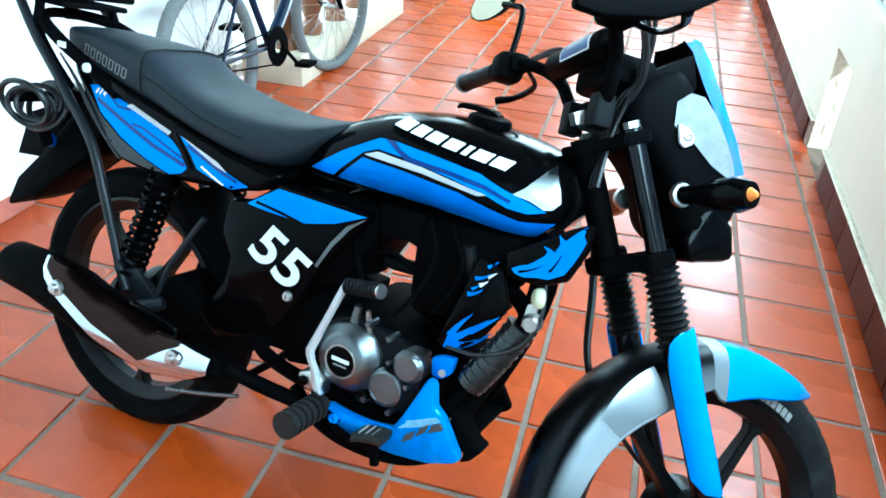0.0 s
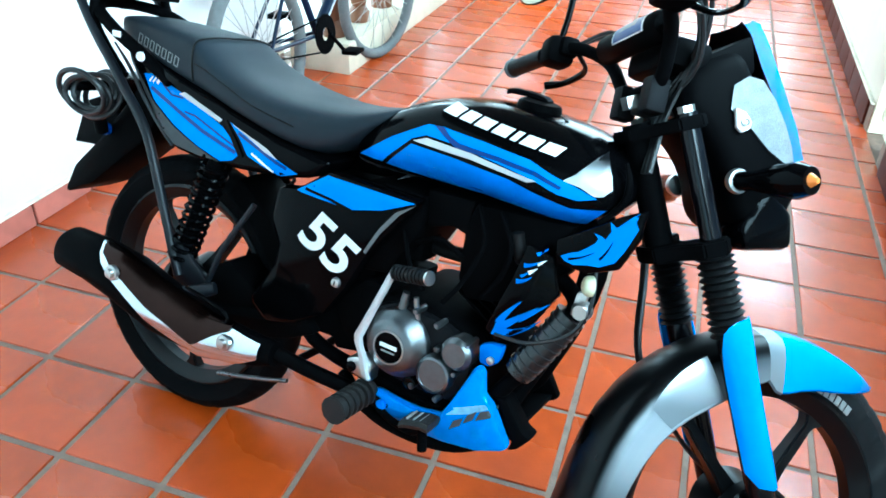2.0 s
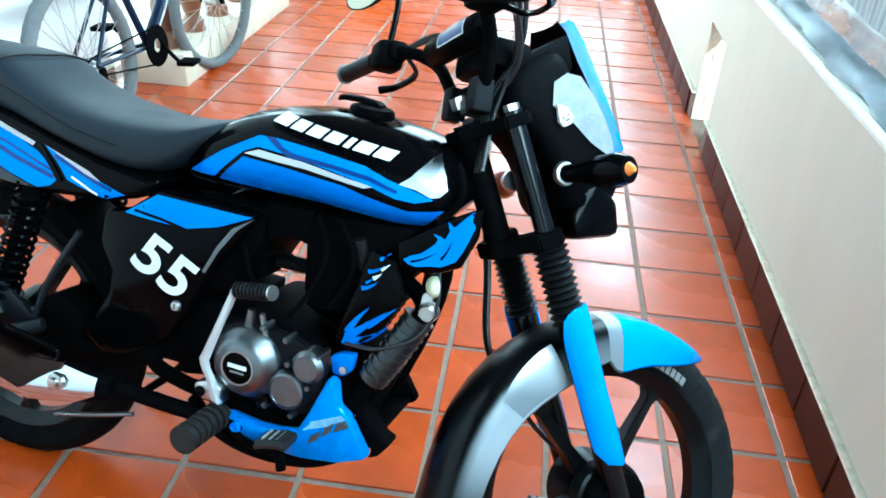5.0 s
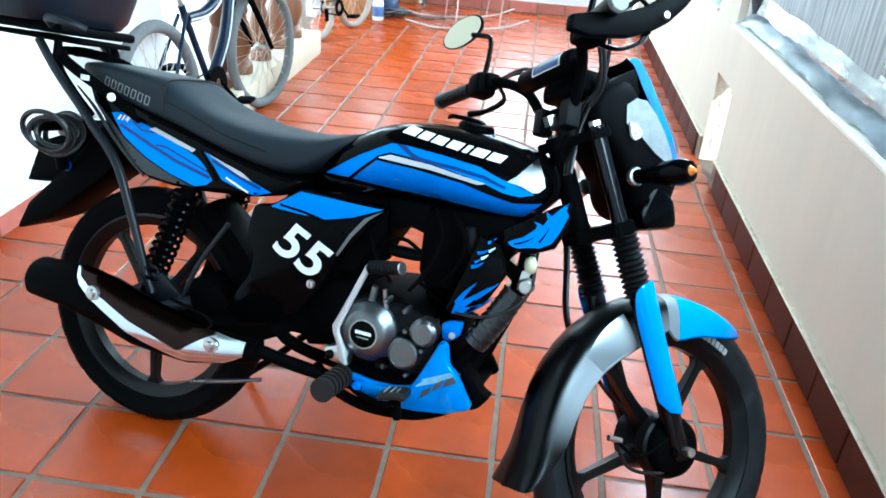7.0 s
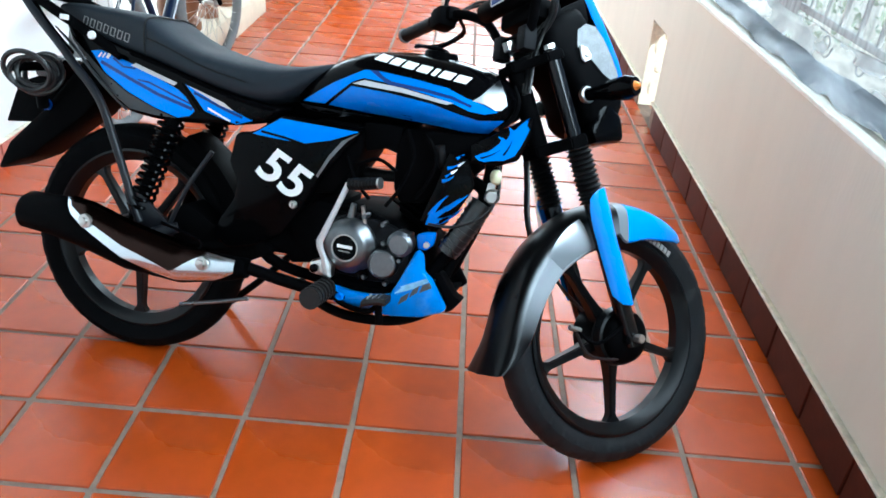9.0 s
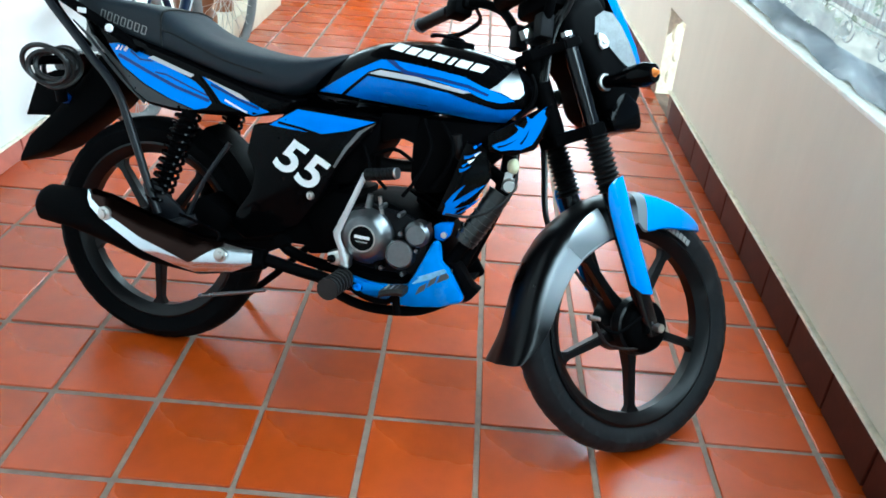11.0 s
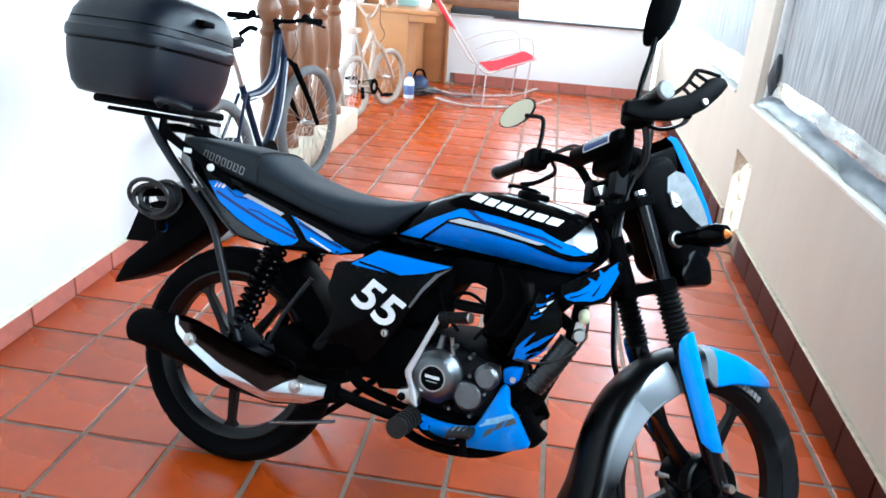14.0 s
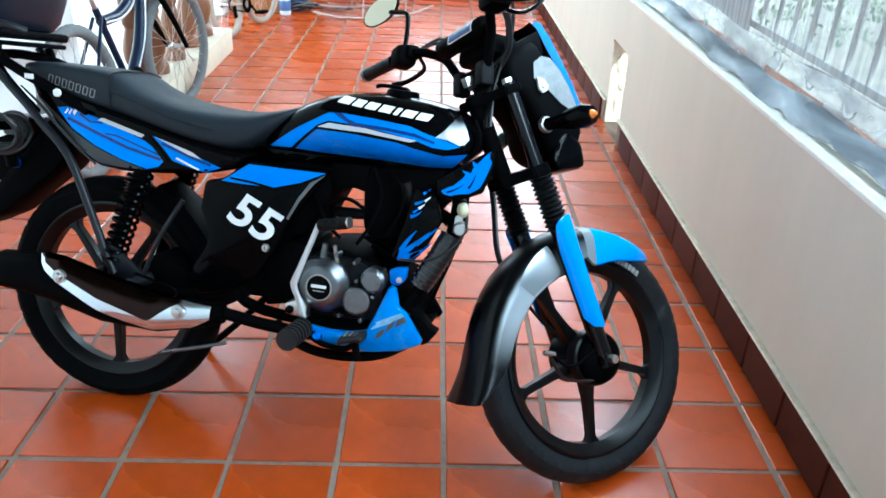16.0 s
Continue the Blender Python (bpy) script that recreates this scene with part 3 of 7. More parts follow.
def window_frame(y0, y1, z1, name):
    """White frame round an opening of the parapet."""
    w = empty(name, None, "white painted steel window frame with bars", "window")
    tagged(w, kind="structure")
    x = X_RIGHT + 0.06
    part("window_frame", box((x, y1 - 0.022, (SILL_Z + z1) / 2 + 0.007), (0.05, 0.04, z1 - SILL_Z - 0.02), 0.006), GRILLE, w)
    part("window_frame", box((x, y0 + 0.022, (SILL_Z + z1) / 2 + 0.007), (0.05, 0.04, z1 - SILL_Z - 0.02), 0.006), SILL, w)
    part("window_frame", box((x, (y0 + y1) / 2, SILL_Z + 0.026), (0.045, y1 - y0 - 0.09, 0.022), 0.004), SILL, w)
    part("window_frame", box((x, (y0 + y1) / 2, z1 - 0.022), (0.045, y1 - y0 - 0.09, 0.034), 0.004), SILL, w)
    # bars of the outer grille
    xb = X_RIGHT + 0.10
    n = int((y1 - y0) / 0.115)
    bar = tube([(0, 0, SILL_Z + 0.16), (0, 0, z1 - 0.03)], 0.0075, seg=6)
    first = part("bar", bar, GRILLE, w, m=Matrix.Translation((xb, y0 + 0.08, 0)))
    for i in range(1, n):
        o = new("bar", first.data)
        o.parent, o.matrix_basis = w, Matrix.Translation((xb, y0 + 0.08 + i * (y1 - y0 - 0.16) / (n - 1), 0))
    for z in (SILL_Z + 0.155, 1.55, 2.0):
        part("rail", box((xb, (y0 + y1) / 2, z), (0.012, y1 - y0 - 0.06, 0.022), 0.002), GRILLE, w)
    # scrolls in the lowest field
    spiral = [(0, 0.042 * (1 - k / 22) * math.cos(k * 0.5), 0.042 * (1 - k / 22) * math.sin(k * 0.5)) for k in range(20)]
    sc = None
    for i in range(0, n - 1, 2):
        if y0 + 0.14 + i * (y1 - y0 - 0.16) / (n - 1) > 0.75:
            break
        y = y0 + 0.14 + i * (y1 - y0 - 0.16) / (n - 1)
        ob_m = Matrix.Translation((xb, y, SILL_Z + 0.098))
        if sc is None:
            sc = part("scroll", tube(spiral, 0.0028, seg=6), SCROLL, w, m=ob_m)
        else:
            o = new("scroll", sc.data)
            o.parent, o.matrix_basis = w, ob_m @ Matrix.Rotation(math.pi * (i // 2 % 2), 4, "X")
    return w


window_frame(-2.0, 2.33, 2.16, "window_1")
window_frame(2.75, 6.04, 2.16, "window_2")


def shade(y0, y1, seed, thin_to, scallop):
    """Woven shade cloth behind a window: a tight sheet, a thin band and a crumpled hem."""
    rnd = random.Random(seed)
    w = empty("shade_cloth", None, "grey woven shade cloth tied over the window grille", "shade cloth")
    n = int((y1 - y0) / 0.02)
    ph = [rnd.uniform(0, 6) for _ in range(6)]
    rows = [[], [], [], []]
    x = X_RIGHT + 0.072
    for i in range(n + 1):
        y = y0 + (y1 - y0) * i / n
        wob = 0.004 * math.sin(4 * y + ph[0]) + 0.0012 * math.sin(23 * y + ph[1])
        sag = 0.006 * math.sin(3.1 * y + ph[2]) + 0.004 * math.sin(14 * y + ph[3])
        rows[0].append((x + 0.1 * wob, y, 2.13))
        rows[1].append((x + 0.5 * wob, y, 1.45))
        rows[2].append((x + 0.6 * wob, y, 0.845 + sag))
        rows[3].append((x - 0.014 + 0.6 * wob, y, 0.768 + sag))
    cut = int(n * (thin_to - y0) / (y1 - y0)) if thin_to > y0 else 0
    if cut:
        part("thin_sheet", loft([r[:cut + 1] for r in rows[:3]], caps=False, closed=False), THIN, w, "thin worn see-through part of the shade cloth")
    part("sheet", loft([r[cut:] for r in rows[:3]], caps=False, closed=False), CLOTH, w)
    part("thin_band", loft([[(p[0] + 0.002, p[1], p[2] + 0.004) for p in rows[2]], rows[3]], caps=False, closed=False), GAUZE if scallop < 8 else GAUZED, w, "see-through band of shade cloth")
    # the hem: a loose fold that bellies out over the sill
    hem = []
    for i, p in enumerate(rows[3]):
        y = p[1]
        lobe = abs(math.sin(scallop * y + 0.9 * math.sin(1.7 * scallop * y + ph[4]) + ph[5])) ** 0.7
        depth = 0.040 + (0.022 if scallop < 8 else 0.040) * lobe * (0.6 + 0.4 * math.sin(2.3 * y + ph[0])) + 0.002 * math.sin(9 * y + ph[3])
        out = 0.005 + 0.003 * lobe
        ring = []
        for k, (u, v) in enumerate(((0.0, 0.012), (-0.35, 0.004), (-0.8, -0.30), (-1.0, -0.62), (-0.85, -0.9), (-0.45, -1.0), (-0.1, -0.85), (0.05, -0.4))):
            crease = 0.0024 * math.sin(11 * y + 1.9 * k + ph[1]) + 0.0014 * math.sin(37 * y + 2.3 * k)
            ring.append((p[0] - 0.040 * min(1.0, -v) * (v < 0) + out * u * 1.7 + crease, y, p[2] + 0.006 + v * depth + 0.5 * crease))
        hem.append(ring)
    # a gathered bundle of cloth at the far jamb
    rows = []
    for k in range(13):
        u = k / 12
        rad = 0.012 + 0.042 * math.sin(math.pi * min(1.0, 1.25 * (1 - u))) * (1 - 0.6 * u)
        rows.append([(x - 0.018 + 0.7 * rad * math.cos(a) * (1 + 0.18 * math.sin(3 * a + 2 * u)), y1 - 0.012 + 0.02 * math.sin(3 * u) * (1 - u) + rad * math.sin(a) * (1 + 0.22 * math.sin(5 * a + 7 * u)) - 0.02, 0.735 + 0.235 * u)
                     for a in [2 * math.pi * q / 16 for q in range(16)]])
    part("gathered_bundle", loft(rows), BUNDLE, w, "dark gathered bundle of cloth at the jamb")
    part("rolled_hem", loft(hem), HEM if scallop < 8 else HEMD, w, "crumpled dark grey hem over the sill")
    return w


shade(-1.95, 2.30, 3, 0.88, 5.0)
shade(2.78, 6.00, 5, 0.0, 13.0)

# ---- what lies outside ----
structure("pavement", box((2.75, 1.2, -0.28), (1.7, 12, 0.06)), PAVER, "orange paving outside the parapet")
b = box((14, 2, 1.2), (0.3, 60, 3.2))
structure("backdrop", b, BRICKY, "orange plaster garden wall beyond the street")
# Self-lit panels: outdoor brightness put in as emission.
structure("backdrop", box((-3.4, 4.2, 1.0), (0.1, 9, 5)), YARD, "glowing panel for the bright yard beyond the balustrade")
structure("backdrop", box((0.5, 9.0, 1.2), (9, 0.1, 5)), GLARE, "glowing panel for the bright sky beyond the half wall")


def hedge():
    """Loose greenery behind the grille."""
    rnd = random.Random(4)
    vs, fs = [], []
    for _ in range(9000):
        y = rnd.uniform(5.2, 14)
        if math.sin(1.3 * y + 1.0) + 0.6 * math.sin(3.1 * y) < rnd.uniform(-1.1, 1.0):
            continue
        c = V((rnd.uniform(3.5, 5.6), y, rnd.uniform(-0.25, 1.0) + max(0, rnd.gauss(0, 0.5))))
        s = rnd.uniform(0.05, 0.11)
        q = Euler((rnd.uniform(0, 6), rnd.uniform(0, 6), rnd.uniform(0, 6))).to_matrix()
        k = len(vs)
        vs += [c + q @ (s * V(p)) for p in ((-0.5, 0, 0), (-0.25, 0.22, 0.05), (0.15, 0.2, 0.06), (0.5, 0, 0), (0.15, -0.2, 0.06), (-0.25, -0.22, 0.05))]
        fs.append(tuple(range(k, k + 6)))
    me = bpy.data.meshes.new("hedge")
    me.from_pydata(vs, [], fs)
    me.materials.append(LEAF)
    tagged(new("hedge", me), "sparse green garden leaves beyond the grille", "hedge", kind="stuff")


hedge()

# ---- the motorcycle ----
YAW, LEAN = -12.5, 16.0
BIKE = Matrix.Translation((-0.008, 0.020, 0)) @ Matrix.Rotation(radians(YAW), 4, "Z") @ Matrix.Rotation(radians(-LEAN), 4, "X")
RAKE, LOCK = radians(25.6), radians(42.9)
HEAD = V((0.8721, 0, 0.85))
AXIS = V((-math.sin(RAKE), 0, math.cos(RAKE)))
STEER = Matrix.Translation(HEAD) @ Matrix.Rotation(LOCK, 4, AXIS) @ Matrix.Translation(-HEAD)
FORK, SPREAD = 0.0451, 0.0778


def fork_at(s, side=0.0, ahead=FORK):
    """A place s below the steering head along the fork."""
    return HEAD - s * AXIS + ahead * V((math.cos(RAKE), 0, math.sin(RAKE))) + V((0, side, 0))


moto = empty("motorcycle", BIKE, "black and blue commuter motorcycle parked on its side stand", "motorcycle")


def wheel(name, c, radius, half, spoke_turn, m, label, rubber):
    """Tyre with a cut tread, five-spoked dark rim and drum hub."""
    at = (m or Matrix()) @ Matrix.Translation(c)
    rim_r = radius - 0.069
    rim = lathe([(rim_r, -0.034), (rim_r + 0.006, -0.031), (rim_r + 0.004, -0.022), (rim_r - 0.012, -0.016), (rim_r - 0.021, -0.010),
                 (rim_r - 0.021, 0.010), (rim_r - 0.012, 0.016), (rim_r + 0.004, 0.022), (rim_r + 0.006, 0.031), (rim_r, 0.034),
                 (rim_r - 0.008, 0.030), (rim_r - 0.025, 0.013), (rim_r - 0.025, -0.013), (rim_r - 0.008, -0.030)], 72, closed=True)
    w = part(name, rim, WHEELB, moto, label, m=at)
    seg = 216
    sect = [(-half * 0.62, rim_r + 0.004), (-half * 0.86, rim_r + 0.020), (-half, rim_r + 0.040), (-half * 0.97, radius - 0.026), (-half * 0.84, radius - 0.014),
            (-half * 0.55, radius - 0.005), (-half * 0.14, radius), (half * 0.14, radius), (half * 0.55, radius - 0.005), (half * 0.84, radius - 0.014),
            (half * 0.97, radius - 0.026), (half, rim_r + 0.040), (half * 0.86, rim_r + 0.020), (half * 0.62, rim_r + 0.004), (0, rim_r - 0.002)]
    rings = []
    for k in range(seg):
        t = 2 * math.pi * k / seg
        ring = []
        for q, (y, r) in enumerate(sect):
            if 4 <= q <= 9 and (k + (0 if y < 0 else 3)) % 6 == 0:
                r -= 0.0022
            if q in (3, 10) and (k + (0 if y < 0 else 3)) % 6 == 0:
                r -= 0.0030
            ring.append((r * math.cos(t), y, r * math.sin(t)))
        rings.append(ring)
    rings.append(rings[0])
    bm = loft(rings, caps=False)
    bmesh.ops.remove_doubles(bm, verts=bm.verts, dist=1e-6)
    part("tyre", bm, rubber, w, "black rubber tyre with cut tread")
    part("hub", lathe([(0.012, -0.075), (0.040, -0.072), (0.052, -0.055), (0.066, -0.050), (0.070, -0.030), (0.062, -0.020), (0.050, 0.0), (0.062, 0.030), (0.066, 0.050), (0.012, 0.06)], 40), WHEELB, w)
    for k in range(5):
        a = spoke_turn + k * 2 * math.pi / 5
        r0, r1 = 0.045, rim_r - 0.020
        mm = Matrix.Rotation(-a, 4, "Y")
        b = loft([[(r0, -0.020, -0.016), (r0, 0.020, -0.016), (r0, 0.020, 0.016), (r0, -0.020, 0.016)],
                  [(0.10, -0.016, -0.0105), (0.10, 0.014, -0.0105), (0.10, 0.014, 0.0105), (0.10, -0.016, 0.0105)],
                  [(r1 - 0.02, -0.012, -0.009), (r1 - 0.02, 0.012, -0.009), (r1 - 0.02, 0.012, 0.009), (r1 - 0.02, -0.012, 0.009)],
                  [(r1, -0.013, -0.024), (r1, 0.013, -0.024), (r1, 0.013, 0.024), (r1, -0.013, 0.024)]])
        bmesh.ops.bevel(b, geom=b.edges[:], offset=0.003, segments=2, affect="EDGES")
        part("spoke", b, WHEELB, w, m=mm)
    return w


REAR, R_REAR, R_FRONT = V((-0.045, 0, 0.298)), 0.298, 0.2985
FRONT = fork_at(0.6419)
rear_wheel = wheel("rear_wheel", REAR, R_REAR, 0.043, radians(-88), None, "dark five-spoke rear wheel with drum hub", RUBBER)
front_wheel = wheel("front_wheel", FRONT, R_FRONT, 0.039, radians(-82), STEER, "dark five-spoke front wheel turned to full lock", RUBBER_LIT)
for k in range(8):
    a = radians(79 - k * 3.0)
    r = R_FRONT - 0.052
    mm = Matrix.Rotation(-a, 4, "Y") @ Matrix.Translation((r, -0.0395, 0)) @ Matrix.Rotation(radians(8), 4, "Z")
    part("tyre_mark", box((0, 0, 0), (0.016, 0.002, 0.0105), 0.001), OUTLINE, front_wheel, "pale raised bar on the tyre wall", m=mm)

# --- tank
xs = (0.372, 0.395, 0.44, 0.49, 0.54, 0.60, 0.66, 0.72, 0.78, 0.825, 0.855, 0.878, 0.894)
tops = (0.752, 0.778, 0.810, 0.838, 0.855, 0.864, 0.867, 0.865, 0.857, 0.846, 0.832, 0.812, 0.786)
wide = (0.050, 0.074, 0.096, 0.110, 0.120, 0.126, 0.129, 0.129, 0.125, 0.117, 0.106, 0.090, 0.058)
lows = (0.712, 0.700, 0.698, 0.702, 0.707, 0.710, 0.710, 0.707, 0.704, 0.706, 0.716, 0.736, 0.760)
rings = []
for x, t, w, lo in zip(xs, tops, wide, lows):
    mid = lo + 0.45 * (t - lo)
    rings.append(super_ring(x, 0, mid, w, t - mid, mid - lo, 2.7, 36))
tank = part("fuel_tank", loft(rings), BLACK, moto, "gloss black fuel tank with blue graphics")
sub = tank.modifiers.new("round", "SUBSURF")
sub.levels = sub.render_levels = 1

graphic("blue_band", [[(0.400, 0.724), (0.482, 0.777), (0.554, 0.815), (0.585, 0.817), (0.663, 0.812), (0.745, 0.803), (0.788, 0.788), (0.827, 0.778), (0.857, 0.767), (0.830, 0.759), (0.798, 0.761), (0.756, 0.774),
                       (0.698, 0.784), (0.613, 0.795), (0.556, 0.797), (0.528, 0.785), (0.462, 0.727)]], [tank], BLUE, tank, "bright blue band along the tank")
graphic("lower_band", [[(0.472, 0.726), (0.528, 0.776), (0.611, 0.774), (0.716, 0.765), (0.764, 0.754), (0.820, 0.744), (0.872, 0.751), (0.839, 0.716), (0.785, 0.713), (0.718, 0.717), (0.584, 0.720)]],
        [tank], BLUE3, tank, "deeper blue panel low on the tank")
graphic("silver_stripe", [[(0.530, 0.782), (0.558, 0.793), (0.646, 0.789), (0.764, 0.773), (0.748, 0.768), (0.647, 0.779)]], [tank], SILVER, tank, "silver stripe on the tank", lift=0.002)
graphic("dark_stripe", [[(0.566, 0.816), (0.586, 0.817), (0.602, 0.806), (0.622, 0.799), (0.696, 0.795), (0.758, 0.788), (0.803, 0.774), (0.800, 0.769), (0.756, 0.781), (0.694, 0.788), (0.614, 0.791)]], [tank], BLUE2, tank,
        "dark blue sweep through the band", lift=0.002)
graphic("tail_wedge", [[(0.384, 0.716), (0.455, 0.716), (0.566, 0.712), (0.500, 0.703), (0.425, 0.699), (0.392, 0.704)]], [tank], GREYG, tank, "dark grey strip under the band", lift=0.0015)
graphic("glare_patch", [[(0.802, 0.784), (0.818, 0.797), (0.832, 0.816), (0.843, 0.834), (0.854, 0.822), (0.866, 0.803), (0.873, 0.784), (0.864, 0.772), (0.852, 0.770), (0.829, 0.780)]], [tank], PATCH_GLARE, tank,
        "silver tank corner graphic with painted white glare", lift=0.001)
# slanted white marks along the tank
for k, (u0, u1) in enumerate(((0.000, 0.150), (0.176, 0.292), (0.318, 0.445), (0.474, 0.600), (0.632, 0.682), (0.712, 0.842), (0.868, 1.000))):
    x0, x1 = 0.566 + 0.216 * u0, 0.566 + 0.216 * u1
    z0, z1 = 0.8395 - 0.0235 * u0, 0.8395 - 0.0235 * u1
    h, sl = 0.0150, 0.010
    graphic("white_mark", [[(x0, z0), (x1, z1), (x1 + sl, z1 + h), (x0 + sl, z0 + h)]], [tank], LETTER, tank, "slanted white mark on the tank" if k == 0 else "", lift=0.0022, step=0.008)
part("tank_cap", lathe([(0.002, 0.010), (0.034, 0.010), (0.038, 0.006), (0.040, -0.006), (0.002, -0.008)], 28, axis="z", m=Matrix.Translation((0.690, 0.010, 0.866)) @ Matrix.Rotation(radians(3), 4, "Y")), PLASTIC, tank, "round black filler cap")
part("cap_lever", loft([[(x, 0.035 + dy, z + dz) for dy, dz in ((-0.016, 0), (-0.012, 0.005), (0.012, 0.005), (0.016, 0), (0.012, -0.004), (-0.012, -0.004))] for x, z in ((0.620, 0.879), (0.628, 0.882), (0.655, 0.882), (0.690, 0.878), (0.698, 0.873))]), PLASTIC, tank,
     "flat black cap cover")
part("front_trim", tube([(0.880, -0.075, 0.826), (0.893, -0.083, 0.800), (0.893, -0.083, 0.772), (0.880, -0.086, 0.748), (0.864, -0.096, 0.730)], (0.003, 0.006, 0.006, 0.004), smooth=5, seg=8), PLASTIC, tank, "black rubber edge at the tank front")

# --- seat
sx = (-0.285, -0.24, -0.17, -0.09, -0.03, 0.012, 0.040, 0.085, 0.15, 0.24, 0.33, 0.39, 0.44, 0.478)
st = (0.858, 0.869, 0.869, 0.867, 0.865, 0.859, 0.841, 0.820, 0.802, 0.790, 0.791, 0.800, 0.812, 0.822)
sb = (0.836, 0.816, 0.797, 0.780, 0.768, 0.760, 0.752, 0.742, 0.728, 0.706, 0.692, 0.735, 0.785, 0.810)
sw = (0.045, 0.072, 0.092, 0.104, 0.111, 0.116, 0.119, 0.124, 0.130, 0.130, 0.118, 0.104, 0.088, 0.060)
rings = []
for x, t, lo, w in zip(sx, st, sb, sw):
    mid = lo + 0.5 * (t - lo)
    rings.append(super_ring(x, 0, mid, w, t - mid, mid - lo, 5.0 if x < 0.03 else 3.4, 32))
seat = part("seat", loft(rings), VINYL, moto, "grey-black vinyl dual seat with a step")
sub = seat.modifiers.new("round", "SUBSURF")
sub.levels = sub.render_levels = 1
part("seam", tube([(0.014, -0.115, 0.775), (0.010, -0.1165, 0.815), (0.008, -0.108, 0.851), (0.006, -0.06, 0.8605), (0.006, 0.0, 0.861), (0.006, 0.06, 0.8605), (0.008, 0.108, 0.851)], 0.0022, seg=6, smooth=4), GRIP, seat, "stitched seam across the seat")
part("seam", tube([(0.012, -0.1175, 0.812), (0.045, -0.1195, 0.806), (0.10, -0.1235, 0.790), (0.18, -0.129, 0.766), (0.28, -0.1255, 0.748)], 0.0016, seg=6, smooth=5), GRIP, seat, "piped edge along the seat side")
for k in range(7):
    x0, z0 = -0.170 + k * 0.0206, 0.822 - k * 0.0040
    graphic("seat_mark", stroke([(x0, z0), (x0 + 0.005, z0 + 0.018), (x0 + 0.0165, z0 + 0.0155), (x0 + 0.0115, z0 - 0.0025), (x0, z0)], 0.0036), [seat], OUTLINE, seat, "pale outlined mark on the seat side" if k == 0 else "", lift=0.002, step=0.01)

# --- tail cowl and side panel
cb = prism([(-0.240, 0.832), (-0.144, 0.803), (-0.015, 0.776), (0.12, 0.746), (0.235, 0.718), (0.316, 0.704), (0.365, 0.700), (0.33, 0.662), (0.26, 0.646), (0.14, 0.634), (0.054, 0.630), (-0.012, 0.636), (-0.055, 0.660), (-0.133, 0.716), (-0.215, 0.776)], -0.130, 0.130, 0.014, seg=3)
for v in cb.verts:
    v.co.y *= 1.0 - 0.42 * min(1.0, max(0.0, (-0.04 - v.co.x) / 0.18)) - 0.10 * max(0.0, (v.co.x - 0.24) / 0.115)
cowl = part("tail_cowl", cb, BLACK, moto, "gloss black tail cowl with blue graphics")
graphic("grey_flank", [[(-0.190, 0.776), (-0.092, 0.716), (-0.021, 0.681), (0.053, 0.656), (0.112, 0.641), (0.054, 0.640), (-0.010, 0.645), (-0.060, 0.672), (-0.140, 0.727), (-0.205, 0.778)]], [cowl], GREYM, cowl, "satin grey lower edge of the tail")
part("tail_trim", tube([(-0.255, -0.082, 0.806), (-0.195, -0.092, 0.766), (-0.135, -0.105, 0.718), (-0.070, -0.118, 0.672), (-0.022, -0.124, 0.640)], (0.002, 0.0042, 0.0042, 0.003), smooth=4, seg=8), GREYM, cowl, "grey edge moulding under the tail")
graphic("blue_tail", [[(-0.140, 0.763), (-0.110, 0.768), (-0.027, 0.749), (0.035, 0.730), (0.107, 0.706), (0.164, 0.671), (0.147, 0.652), (0.117, 0.643), (0.053, 0.658), (-0.021, 0.684), (-0.092, 0.720)]], [cowl], BLUE, cowl, "bright blue tail graphic")
graphic("blue_tail_end", [[(0.126, 0.721), (0.228, 0.692), (0.256, 0.680), (0.302, 0.664), (0.264, 0.650), (0.181, 0.669)]], [cowl], BLUE, cowl, "bright blue tail graphic")
graphic("silver_tail_stripe", [[(-0.012, 0.7505), (0.104, 0.7215), (0.095, 0.7135), (-0.026, 0.7440)]], [cowl], SILVER, cowl, "silver tail stripe", lift=0.002)
graphic("silver_tail_stripe", [[(0.131, 0.7205), (0.232, 0.6945), (0.256, 0.680), (0.223, 0.687)]], [cowl], SILVER, cowl, "silver tail stripe", lift=0.002)
for pts, wd in (([(-0.105, 0.742), (-0.02, 0.713), (0.06, 0.688), (0.152, 0.668)], 0.0075), ([(-0.075, 0.754), (-0.045, 0.738), (-0.012, 0.738)], 0.004), ([(0.000, 0.714), (0.030, 0.712), (0.105, 0.690), (0.155, 0.676)], 0.004), ([(0.150, 0.706), (0.225, 0.683), (0.278, 0.668)], 0.0065)):
    graphic("blue_tail_shadow", stroke(pts, wd), [cowl], BLUE2, cowl, "dark blue tail stripe", lift=0.002)
graphic("tail_gap", stroke([(0.112, 0.722), (0.128, 0.700), (0.152, 0.678), (0.168, 0.662)], 0.009), [cowl], BLACK, cowl, "black cut between the blue panels", lift=0.0022)
for x0, wd in ((-0.113, 0.0045), (-0.103, 0.0045), (-0.091, 0.008)):
    graphic("tail_mark", stroke([(x0, 0.752), (x0 + 0.006, 0.763)], wd), [cowl], LETTER, cowl, "small white bar", lift=0.0024)
graphic("tail_small_marks", stroke([(0.19, 0.676), (0.25, 0.655)], 0.004), [cowl], LETTER, cowl, "thin white bar", lift=0.0024)

